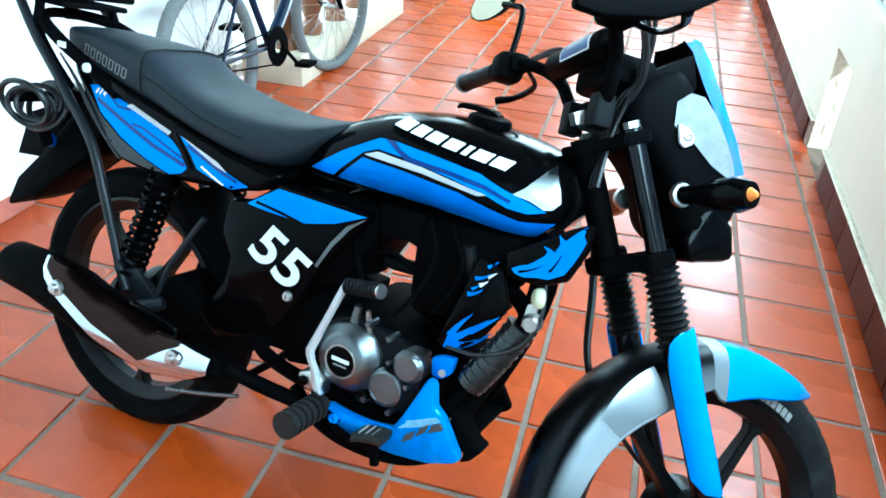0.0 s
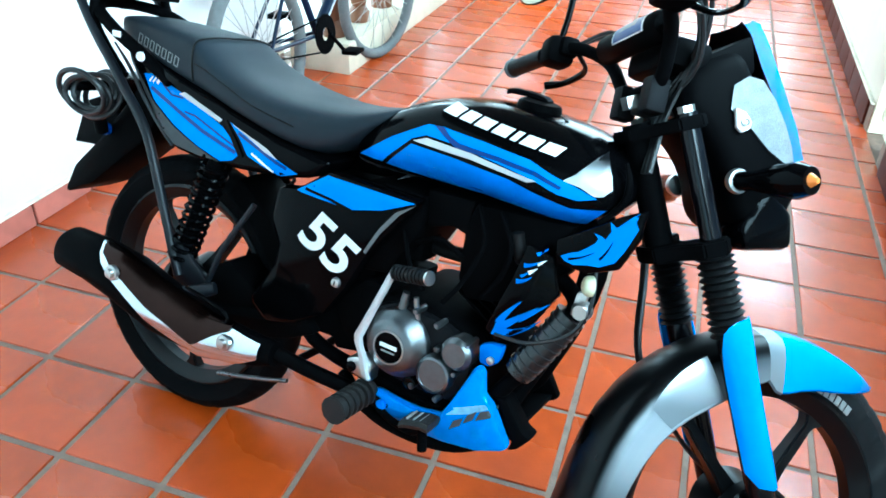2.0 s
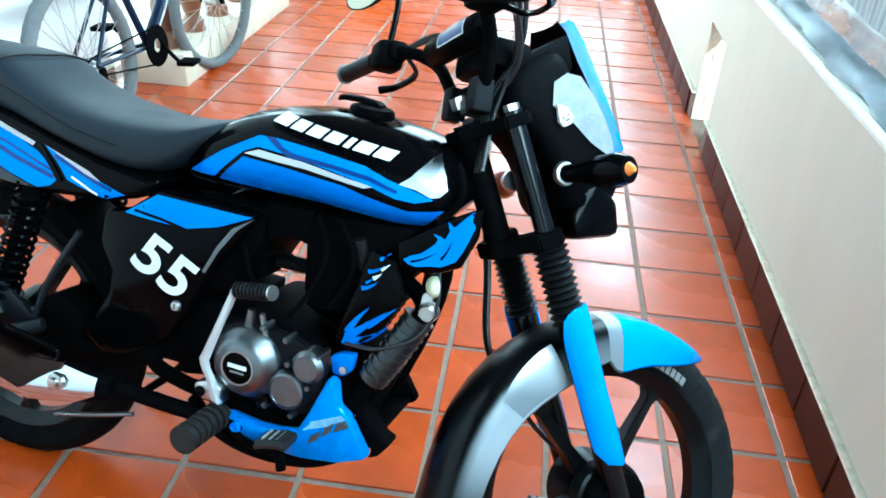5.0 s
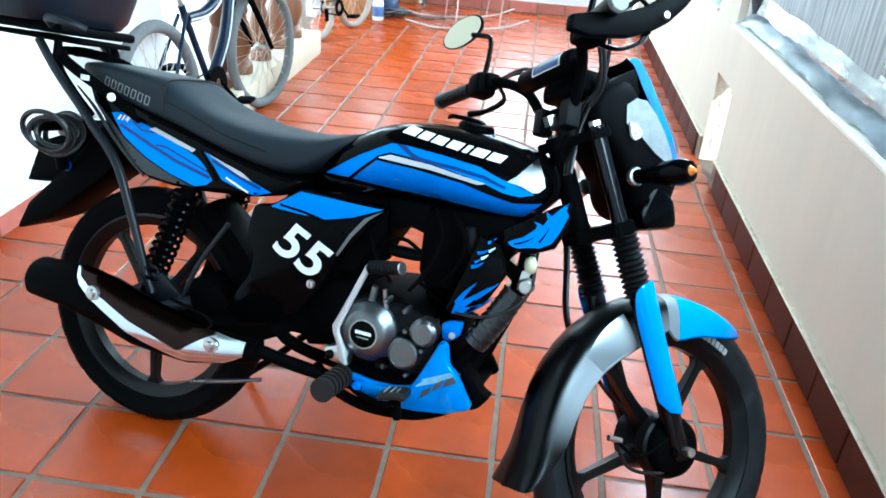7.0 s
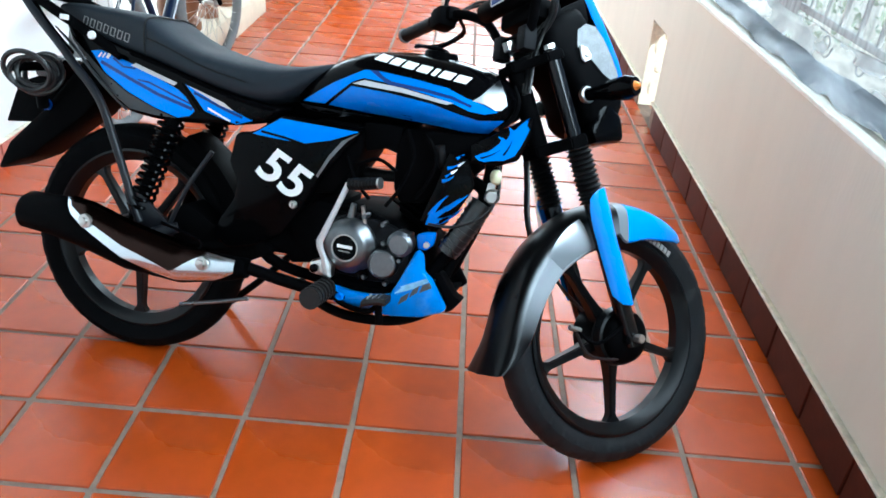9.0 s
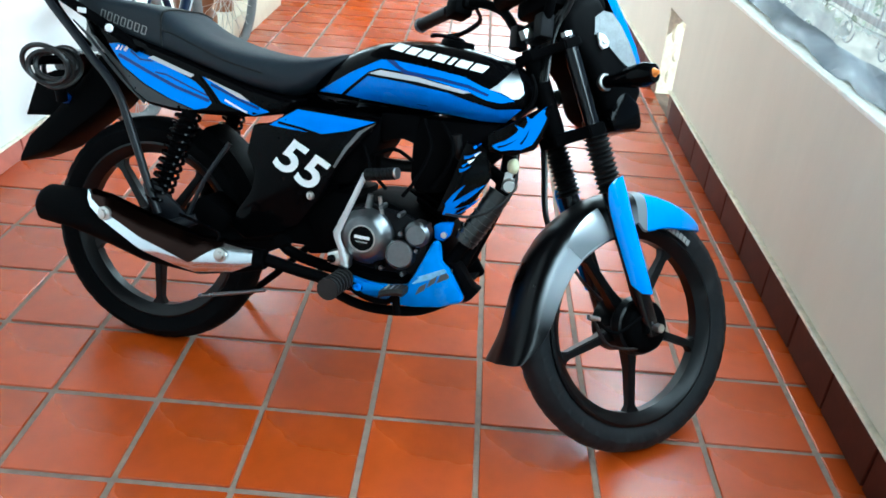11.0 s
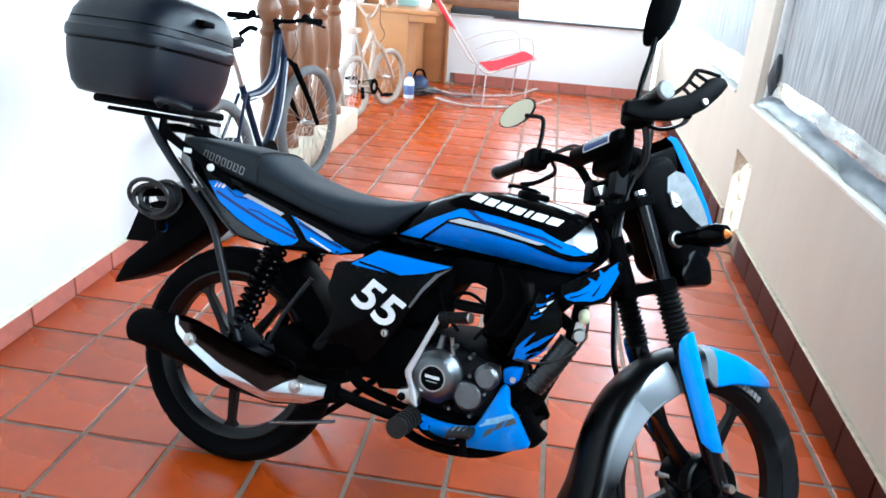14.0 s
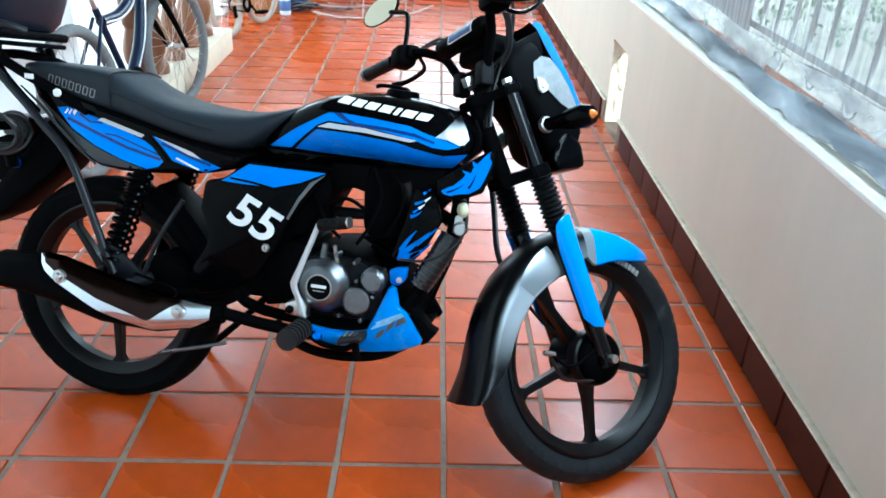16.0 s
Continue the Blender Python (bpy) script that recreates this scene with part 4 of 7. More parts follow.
SIDE = [(0.262, 0.632), (0.306, 0.640), (0.373, 0.689), (0.568, 0.686), (0.552, 0.660), (0.478, 0.560), (0.440, 0.480), (0.398, 0.413), (0.33, 0.370), (0.262, 0.350), (0.215, 0.385), (0.240, 0.430),
        (0.268, 0.476), (0.274, 0.520), (0.250, 0.562)]
side = part("side_panel", prism(SIDE, -0.128, -0.088, 0.012), BLACK, moto, "gloss black side panel")
part("side_panel", prism([(0.30, 0.640), (0.373, 0.689), (0.568, 0.686), (0.478, 0.560), (0.440, 0.480), (0.398, 0.413), (0.35, 0.39), (0.32, 0.50)], 0.088, 0.128, 0.012), BLACK, moto)
graphic("blue_flash", [[(0.306, 0.636), (0.373, 0.681), (0.559, 0.679), (0.498, 0.651), (0.435, 0.634), (0.363, 0.634)]], [side], BLUE, side, "bright blue side panel flash")
graphic("dark_slash", stroke([(0.328, 0.645), (0.385, 0.640), (0.440, 0.631)], 0.0055), [side], BLACK, side, "black slash", lift=0.002)
# The gloss highlight beside the crease, painted on as a grey graphic.
graphic("crease", [[(0.560, 0.676), (0.533, 0.652), (0.500, 0.608), (0.474, 0.562), (0.470, 0.566), (0.496, 0.616), (0.524, 0.654)]], [side], CREASE_SHEEN, side, "grey sheen painted along the panel crease", lift=0.0015)
part("panel_lock", lathe([(0.001, -0.135), (0.008, -0.134), (0.010, -0.129), (0.010, -0.121)], 20, m=Matrix.Translation((0.422, 0, 0.490))), STEEL, side, "round steel lock")
part("lock_slot", box((0.422, -0.1352, 0.490), (0.002, 0.001, 0.009)), BLACK, side)


def words(text, size, material, parent, m, label, bold=0.0, shear=0.0, thick=0.0006):
    """Raised characters in the built-in font."""
    cu = bpy.data.curves.new("characters", "FONT")
    cu.align_x, cu.align_y = "CENTER", "CENTER"
    cu.body, cu.size, cu.offset, cu.shear, cu.extrude = text, size, bold, shear, thick
    tmp = new("characters_source", cu)
    me = bpy.data.meshes.new_from_object(tmp.evaluated_get(bpy.context.evaluated_depsgraph_get()))
    bpy.data.objects.remove(tmp)
    ob = new("number", me)
    me.materials.clear()
    me.materials.append(material)
    ob.parent, ob.matrix_basis = parent, m
    return tagged(ob, label)


words("55", 0.116, LETTER, side, Matrix.Translation((0.387, -0.1292, 0.556)) @ Matrix.Rotation(radians(25), 4, "Y") @ Matrix.Rotation(radians(90), 4, "X") @ Matrix.Diagonal((1.06, 0.96, 1, 1)),
      "large white number 55", bold=0.0024, shear=0.16)

# --- frame and dark mass behind the panels
part("frame_tube", tube([(0.80, 0.0, 0.80), (0.70, 0, 0.735), (0.45, 0, 0.70), (0.20, 0, 0.69), (-0.20, 0, 0.76)], 0.022, smooth=4), CHASSIS, moto)
for sgn in (-1, 1):
    part("frame_tube", tube([(0.835, 0.02 * sgn, 0.78), (0.85, 0.04 * sgn, 0.60), (0.80, 0.055 * sgn, 0.42), (0.74, 0.08 * sgn, 0.325), (0.55, 0.09 * sgn, 0.315), (0.36, 0.09 * sgn, 0.34), (0.30, 0.09 * sgn, 0.44)], 0.014, smooth=5), CHASSIS, moto)
    part("swingarm", tube([(0.33, 0.10 * sgn, 0.375), (0.15, 0.105 * sgn, 0.335), (-0.06, 0.105 * sgn, 0.298)], 0.020, flat=0.7, smooth=3), CHASSIS, moto)
part("air_box", box((0.39, 0, 0.570), (0.17, 0.165, 0.19), 0.02), PLASTIC, moto)
part("battery_box", box((0.345, 0, 0.46), (0.12, 0.165, 0.18), 0.02), PLASTIC, moto)
part("pivot_plate", prism([(0.14, 0.44), (0.22, 0.40), (0.33, 0.40), (0.375, 0.36), (0.31, 0.325), (0.22, 0.295), (0.12, 0.310), (0.085, 0.345), (0.09, 0.41)], -0.112, 0.112, 0.008), CHASSIS, moto)
part("upper_frame_box", prism([(0.44, 0.690), (0.56, 0.690), (0.560, 0.625), (0.505, 0.525), (0.44, 0.515)], -0.095, 0.095, 0.010), CHASSIS, moto)
part("coil_cover", prism([(0.675, 0.702), (0.83, 0.720), (0.83, 0.630), (0.760, 0.562), (0.700, 0.597), (0.670, 0.652)], -0.070, 0.070, 0.012), CHASSIS, moto)
part("head_mass", prism([(0.640, 0.560), (0.66, 0.528), (0.72, 0.54), (0.80, 0.645), (0.83, 0.712), (0.65, 0.700), (0.636, 0.655)], -0.085, 0.085, 0.010), CHASSIS, moto)
part("tank_rail", prism([(0.555, 0.700), (0.65, 0.704), (0.642, 0.640), (0.612, 0.648), (0.565, 0.632)], -0.085, 0.085, 0.006), CHASSIS, moto)
part("throttle_rod", tube([(0.55, -0.085, 0.600), (0.60, -0.09, 0.622), (0.645, -0.088, 0.602)], 0.0045, smooth=4, seg=8), CHASSIS, moto)
part("lower_mass", prism([(0.25, 0.375), (0.40, 0.435), (0.47, 0.405), (0.47, 0.350), (0.412, 0.338), (0.402, 0.357), (0.33, 0.354), (0.28, 0.338)], -0.088, 0.088, 0.006), CHASSIS, moto)
part("gearbox_mass", prism([(0.40, 0.44), (0.46, 0.505), (0.512, 0.505), (0.50, 0.39), (0.47, 0.355), (0.43, 0.385)], -0.10, 0.10, 0.008), CHASSIS, moto)
hug = []
for k in range(10):
    a = radians(8 + k * 6.2)
    c, s_ = math.cos(a), math.sin(a)
    hug.append([(REAR.x + (0.325 + dr) * c, y, REAR.z + (0.325 + dr) * s_) for y, dr in ((-0.062, -0.03), (-0.055, 0.004), (0, 0.012), (0.055, 0.004), (0.062, -0.03), (0.05, -0.004), (0, 0.006), (-0.05, -0.004))])
part("inner_mudguard", loft(hug), PLASTIC, moto, "black inner rear mudguard")

# --- engine
eng = part("engine", prism([(0.46, 0.40), (0.50, 0.345), (0.60, 0.335), (0.70, 0.350), (0.755, 0.40), (0.74, 0.47), (0.68, 0.515), (0.60, 0.535), (0.52, 0.525), (0.47, 0.47)], -0.115, 0.115, 0.018), CHASSIS, moto,
           "black engine with a grey clutch cover", m=Matrix.Translation((-0.005, 0.015, -0.030)))
part("clutch_cover", lathe([(0.067, -0.100), (0.066, -0.132), (0.062, -0.141), (0.056, -0.145), (0.052, -0.155), (0.044, -0.162), (0.032, -0.164), (0.029, -0.161), (0.002, -0.161)], 48, m=Matrix.Translation((0.569, 0, 0.448))), ALLOY, eng, "round grey cast clutch cover")
part("badge_ring", lathe([(0.0285, -0.1615), (0.029, -0.1655), (0.0315, -0.1655), (0.032, -0.1615)], 40, closed=True, m=Matrix.Translation((0.569, 0, 0.448))), STEEL, eng, "bright badge ring")
part("badge", lathe([(0.0283, -0.1610), (0.0283, -0.1640), (0.001, -0.1645)], 36, m=Matrix.Translation((0.569, 0, 0.448))), BLACK, eng, "black round badge")
for dz, wd in ((0.003, 0.036), (-0.008, 0.027)):
    part("badge_bar", box((0.569, -0.165, 0.448 + dz), (wd, 0.0015, 0.007 if dz > 0 else 0.003), m=None), LETTER if dz > 0 else OUTLINE, eng, "small pale bar on the badge")
part("oil_cover", lathe([(0.036, -0.100), (0.036, -0.140), (0.033, -0.148), (0.029, -0.150), (0.028, -0.147), (0.002, -0.147)], 36, m=Matrix.Translation((0.655, 0, 0.422))), ALLOY, eng, "small round grey cover")
b = prism([(0.50, 0.43), (0.53, 0.375), (0.61, 0.370), (0.70, 0.375), (0.715, 0.43), (0.71, 0.49), (0.66, 0.51), (0.56, 0.525), (0.51, 0.50)], -0.128, -0.10, 0.008)
part("crankcase_cover", b, CASTD, eng, "dark cast crankcase cover")
part("gear_boss", lathe([(0.030, -0.11), (0.030, -0.142), (0.022, -0.150), (0.002, -0.150)], 24, m=Matrix.Translation((0.690, 0, 0.475))), ALLOY, eng)
for x, z in ((0.652, 0.470), (0.693, 0.437), (0.667, 0.377), (0.615, 0.382), (0.60, 0.523), (0.705, 0.495), (0.645, 0.512)):
    part("bolt", lathe([(0.006, -0.10), (0.006, -0.143), (0.004, -0.146), (0.001, -0.146)], 8, m=Matrix.Translation((x, 0, z))), ALLOY, eng)
part("oil_window", lathe([(0.013, -0.11), (0.013, -0.140), (0.009, -0.142), (0.001, -0.139)], 20, m=Matrix.Translation((0.608, 0, 0.385))), BLACK, eng)
part("filler_plug", tube([(0.563, -0.125, 0.505), (0.568, -0.128, 0.545)], (0.010, 0.008, 0.010, 0.007), seg=10), ALLOY, eng, "grey oil filler")
part("cable_arm", tube([(0.600, -0.128, 0.500), (0.592, -0.135, 0.545)], 0.005, seg=8), STEEL, eng)
# finned cylinder, leaning forward
CYL = Matrix.Translation((0.690, 0, 0.520)) @ Matrix.Rotation(radians(28), 4, "Y")
part("cylinder", box((0, 0, 0.06), (0.085, 0.10, 0.14), 0.01, m=CYL), CHASSIS, eng)
for k in range(7):
    part("fin", box((0, 0, 0.012 + k * 0.0165), (0.125, 0.150, 0.005), 0.002, m=CYL, seg=1), CHASSIS, eng)
part("cylinder_head", box((0.0, 0, 0.155), (0.105, 0.125, 0.06), 0.014, m=CYL), CHASSIS, eng)
part("spark_plug_cap", tube([CYL @ V((0.0, -0.065, 0.15)), CYL @ V((-0.01, -0.10, 0.155)), CYL @ V((-0.04, -0.11, 0.19))], 0.011, seg=10, smooth=3), GRIP, eng)
part("carburettor", box((0.520, -0.01, 0.575), (0.05, 0.07, 0.06), 0.012), CHASSIS, moto)
part("intake", tube([(0.45, 0, 0.585), (0.56, 0, 0.572), (0.67, 0, 0.580)], 0.014, smooth=3), GRIP, moto)
part("sprocket_cover", lathe([(0.055, 0.10), (0.055, 0.14), (0.002, 0.145)], 24, m=Matrix.Translation((0.49, 0, 0.40))), ALLOY, eng)

# kick lever
kick = part("kick_lever", loft([[(x + dx * w, y + dy, z + dz * w) for dx, dy, dz in ((-1, -0.004, 0.3), (-0.6, -0.0065, 0.2), (0.6, -0.0065, -0.2), (1, -0.004, -0.3), (1, 0.004, -0.3), (-1, 0.004, 0.3))]
                                for x, y, z, w in ((0.532, -0.156, 0.350, 0.009), (0.522, -0.160, 0.388, 0.008), (0.511, -0.163, 0.412, 0.0075), (0.509, -0.165, 0.426, 0.0070), (0.535, -0.168, 0.493, 0.0055), (0.560, -0.170, 0.558, 0.0055), (0.566, -0.170, 0.570, 0.007))]), BRIGHT, moto,
            "bright kick start lever")
part("lever_boss", prism([(0.488, 0.348), (0.540, 0.340), (0.541, 0.372), (0.522, 0.388), (0.504, 0.380), (0.486, 0.372)], -0.158, -0.126, 0.005), STEEL, kick)
part("boss_bolt", lathe([(0.010, -0.150), (0.010, -0.162), (0.006, -0.164), (0.001, -0.164)], 12, m=Matrix.Translation((0.500, 0, 0.360))), BLACK, kick)
K0, K1 = V((0.566, -0.170, 0.568)), V((0.638, -0.186, 0.585))
part("pedal_rubber", tube([K0, K1], 0.0120, seg=12), GRIP, kick, "ribbed black pedal rubber")
for k in range(9):
    c = K0.lerp(K1, (k + 0.5) / 9)
    part("rib", tube([c - V((0.0022, -0.0005, 0.0006)), c + V((0.0022, -0.0005, 0.0006))], 0.0140, seg=12), GRIP, kick)
part("rubber_end", tube([K1, K1 + V((0.004, -0.001, 0.001))], 0.0125, seg=12), STEEL, kick)

# --- exhaust
part("exhaust_pipe", tube([(0.775, -0.03, 0.620), (0.848, -0.060, 0.585), (0.842, -0.080, 0.535), (0.790, -0.090, 0.435), (0.70, -0.10, 0.320), (0.56, -0.12, 0.296), (0.45, -0.155, 0.312), (0.352, -0.190, 0.338)], 0.0145, smooth=6, seg=14), CHASSIS, moto, "black exhaust pipe")
wrap = tube([(0.850, -0.072, 0.562), (0.822, -0.085, 0.502), (0.788, -0.090, 0.440)], 0.026, smooth=8, seg=16)
path = curve([(0.850, -0.072, 0.562), (0.822, -0.085, 0.502), (0.788, -0.090, 0.440)], 9)
wrap = part("heat_wrap", wrap, WRAP, moto, "shiny black tape wound round the exhaust header")
for a, c in zip(path[::2], path[1::2]):
    part("tape_turn", tube([a, a.lerp(c, 0.6)], 0.0285, seg=14), WRAP, wrap)
mu_x = (0.345, 0.30, 0.19, 0.06, -0.05, -0.14, -0.232, -0.243)
mu_z = (0.352, 0.343, 0.330, 0.345, 0.374, 0.386, 0.388, 0.387)
mu_r = (0.024, 0.031, 0.045, 0.055, 0.056, 0.052, 0.047, 0.038)
muf_line = [V((x, -0.228 - 0.010 * (0.345 - x), z)) for x, z in zip(mu_x, mu_z)]
muffler = part("muffler", tube(muf_line, mu_r, smooth=0, seg=28, flat=0.82), PLASTIC, moto, "black upswept muffler", m=Matrix.Translation((0.008, 0.035, -0.014)))
part("outlet", lathe([(0.020, -0.250), (0.024, -0.250), (0.024, -0.23), (0.002, -0.23)], 20, axis="x", m=Matrix.Translation((0, -0.2335, 0.385))), BLACK, muffler)


def shield(x0, x1, a0, a1, lift, n=20, q=8):
    """A curved plate on the outer side of the muffler, between two angles."""
    xs_ = np.linspace(x0, x1, n)
    outer, rows = [], []
    for x in xs_:
        z = np.interp(-x, [-v for v in mu_x], mu_z)
        r = np.interp(-x, [-v for v in mu_x], mu_r) + lift
        y = -0.228 - 0.010 * (0.345 - x)
        lo, hi = (a0(x), a1(x))
        ring = []
        for k in range(q):
            a = radians(lo + (hi - lo) * k / (q - 1))
            ring.append((x, y - r * 0.86 * math.cos(a), z + r * math.sin(a)))
        for k in reversed(range(q)):
            a = radians(lo + (hi - lo) * k / (q - 1))
            ring.append((x, y - (r - 0.004) * 0.86 * math.cos(a), z + (r - 0.004) * math.sin(a)))
        rows.append(ring)
    return loft(rows)


SH_X, SH_LO = (-0.112, -0.09, -0.05, 0.05, 0.17, 0.28, 0.325), (72, 34, 14, -10, -32, -36, -10)


def shield_low(x):
    return float(np.interp(x, SH_X, SH_LO))


part("heat_shield", shield(-0.112, 0.325, shield_low, lambda x: 78 - 34 * max(0, (x - 0.18) / 0.145), 0.008, n=30), CHROME, muffler, "chrome-edged muffler heat shield")
part("shield_inlay", shield(-0.100, 0.250, lambda x: min(78, shield_low(x) + 21 + 6 * math.sin(14 * x) + 70 * max(0, (x - 0.180) / 0.075)), lambda x: 82, 0.0105, n=30),
     mat("brown_tinted_plate", (0.022, 0.013, 0.011), 0.15, metal=1.0, vary=0.25, scale=30), muffler, "dark brown tinted shield plate")
for x, z in ((-0.040, 0.402), (0.253, 0.354)):
    part("shield_bolt", lathe([(0.002, -0.302), (0.009, -0.301), (0.010, -0.294), (0.016, -0.293), (0.016, -0.285)], 18, m=Matrix.Translation((x, 0.021 if x > 0.1 else 0.006, z))), STEEL, muffler, "bright round bolt")
part("shield_slot", tube([(0.142, -0.264, 0.429), (0.184, -0.255, 0.416), (0.224, -0.247, 0.403), (0.236, -0.245, 0.390), (0.229, -0.246, 0.378), (0.209, -0.250, 0.373)], 0.0038, smooth=5, seg=8), BLACK, muffler, "black wire clip on the shield")

# --- foot controls
peg = part("footpeg", tube([(0.530, -0.130, 0.316), (0.530, -0.245, 0.316)], (0.016, 0.021, 0.023, 0.023), seg=14), PEGR, moto, "ribbed dusty grey rider footpeg")
for k in range(6):
    c = V((0.530, -0.150, 0.316)).lerp(V((0.530, -0.238, 0.316)), k / 5)
    part("rib", tube([c, c + V((0, -0.006, 0))], 0.0255, seg=14), PEGR, peg)
part("footpeg", tube([(0.525, 0.15, 0.325), (0.532, 0.265, 0.300)], 0.018, seg=12), GRIP, moto)
part("brake_pedal", tube([(0.50, -0.120, 0.330), (0.56, -0.135, 0.285), (0.63, -0.150, 0.280), (0.660, -0.160, 0.300)], 0.007, smooth=4), CHASSIS, moto)
pad = part("pedal_pad", loft([[(x, -0.162 + y, z + dz) for y, dz in ((-0.024, 0), (-0.020, 0.008), (0.020, 0.008), (0.024, 0), (0.020, -0.008), (-0.020, -0.008))] for x, z in ((0.628, 0.306), (0.640, 0.312), (0.668, 0.320), (0.684, 0.320))]), PEGR, moto, "ribbed grey brake pedal pad")
for k in range(3):
    part("rib", box((0.640 + 0.013 * k, -0.162, 0.3215 + 0.002 * k), (0.003, 0.034, 0.004)), OUTLINE, pad)
part("pedal_stem", tube([(0.662, -0.160, 0.305), (0.670, -0.160, 0.262)], 0.009, seg=10), CHASSIS, moto)
part("pillion_peg", tube([(0.140, -0.140, 0.385), (0.045, -0.195, 0.345)], (0.013, 0.016, 0.018, 0.018), seg=12), STAYP, moto, "dark grey pillion footpeg")
part("peg_bracket", prism([(-0.014, 0.446), (0.024, 0.454), (0.118, 0.384), (0.124, 0.358), (0.034, 0.338), (0.018, 0.360)], -0.136, -0.127, 0.002), STAYP, moto)
part("peg_stay", tube([(0.112, -0.140, 0.376), (0.153, -0.138, 0.479), (0.206, -0.122, 0.577)], 0.0058, smooth=4), STAYP, moto)
part("lower_guard_bar", tube([(0.44, -0.09, 0.300), (0.50, -0.105, 0.262), (0.584, -0.11, 0.246), (0.690, -0.11, 0.258), (0.760, -0.09, 0.288), (0.80, -0.06, 0.32)], 0.012, smooth=5), CHASSIS, moto)
part("side_stand", tube([(0.34, 0.11, 0.31), (0.21, 0.17, 0.18), (0.09, 0.225, 0.072)], 0.010, smooth=3), CHASSIS, moto)
part("main_stand", tube([(0.315, -0.10, 0.230), (0.225, -0.11, 0.205), (0.141, -0.113, 0.183)], 0.0048, smooth=3), ALLOY, moto, "folded steel stand")

# --- belly pan
pan_poly = [(0.528, 0.304), (0.539, 0.318), (0.586, 0.312), (0.637, 0.314), (0.676, 0.323), (0.690, 0.352), (0.707, 0.393), (0.724, 0.436), (0.734, 0.440), (0.742, 0.430), (0.750, 0.392), (0.768, 0.380), (0.812, 0.316),
            (0.803, 0.306), (0.758, 0.286), (0.692, 0.274), (0.630, 0.270), (0.580, 0.270), (0.543, 0.278)]
pan = part("belly_pan", prism(pan_poly, -0.132, -0.108, 0.007), PANB, moto, "scuffed blue belly pan")
# Far side and floor of the blue pan, blackened to stand for shade.
part("pan_left", prism(pan_poly, 0.108, 0.132, 0.007), CHASSIS, pan, "far side of the belly pan, coloured black as shade")
part("pan_floor", prism([(0.58, 0.272), (0.70, 0.276), (0.80, 0.310), (0.80, 0.322), (0.70, 0.288), (0.58, 0.284)], -0.11, 0.11, 0.004), CHASSIS, pan)
part("pan_nose", prism([(0.756, 0.388), (0.770, 0.382), (0.810, 0.318), (0.804, 0.300), (0.822, 0.310), (0.842, 0.338), (0.824, 0.346), (0.786, 0.392)], -0.112, -0.070, 0.005), CHASSIS, pan, "black plastic nose of the belly pan")
part("pan_bolt", lathe([(0.010, -0.130), (0.010, -0.138), (0.006, -0.140), (0.001, -0.138)], 14, m=Matrix.Translation((0.560, 0, 0.296))), BLUE, pan)
for x0, wd, lower in ((0.700, 0.020, 0.0), (0.724, 0.018, 0.002), (0.746, 0.026, 0.0)):
    zz = 0.306 + (x0 - 0.7) * 0.82 + lower
    graphic("pan_mark", [[(x0, zz), (x0 + wd, zz + 0.016), (x0 + wd + 0.004, zz + 0.034), (x0 + 0.006, zz + 0.020)]], [pan], GREYG, pan, "scratched dark mark", step=0.02)
graphic("scuff", [[(0.690, 0.330), (0.735, 0.352), (0.766, 0.374), (0.758, 0.380), (0.716, 0.358), (0.686, 0.342)]], [pan], SCUFF, pan, "pale scuffed patch of the pan", lift=0.0009, step=0.02)
part("blue_stay", prism([(0.722, 0.438), (0.716, 0.470), (0.734, 0.480), (0.762, 0.484), (0.758, 0.452), (0.742, 0.436)], -0.112, -0.094, 0.006), BLUE3, pan)
part("stay_bolt", lathe([(0.007, -0.112), (0.007, -0.117), (0.001, -0.118)], 12, m=Matrix.Translation((0.744, 0, 0.452))), STEEL, pan)

# --- flame shrouds
shroud = part("tank_shroud", prism([(0.810, 0.690), (0.816, 0.652), (0.868, 0.650), (0.916, 0.672), (0.936, 0.725), (0.936, 0.772), (0.900, 0.752), (0.850, 0.716)], -0.112, -0.096, 0.004), BLACK, moto, "black shroud with a blue flame")


def lick(p0, p1, p2, w):
    """A flame tongue: wide at its root, bent, and pointed."""
    left, right = [], []
    for k in range(9):
        t = k / 8
        x = (1 - t) ** 2 * p0[0] + 2 * t * (1 - t) * p1[0] + t * t * p2[0]
        z = (1 - t) ** 2 * p0[1] + 2 * t * (1 - t) * p1[1] + t * t * p2[1]
        dx = 2 * (1 - t) * (p1[0] - p0[0]) + 2 * t * (p2[0] - p1[0])
        dz = 2 * (1 - t) * (p1[1] - p0[1]) + 2 * t * (p2[1] - p1[1])
        n = math.hypot(dx, dz) or 1
        h = w * (1 - t) ** 0.8 / 2 + 0.0002
        left.append((x - dz / n * h, z + dx / n * h))
        right.append((x + dz / n * h, z - dx / n * h))
    return left + right[::-1]


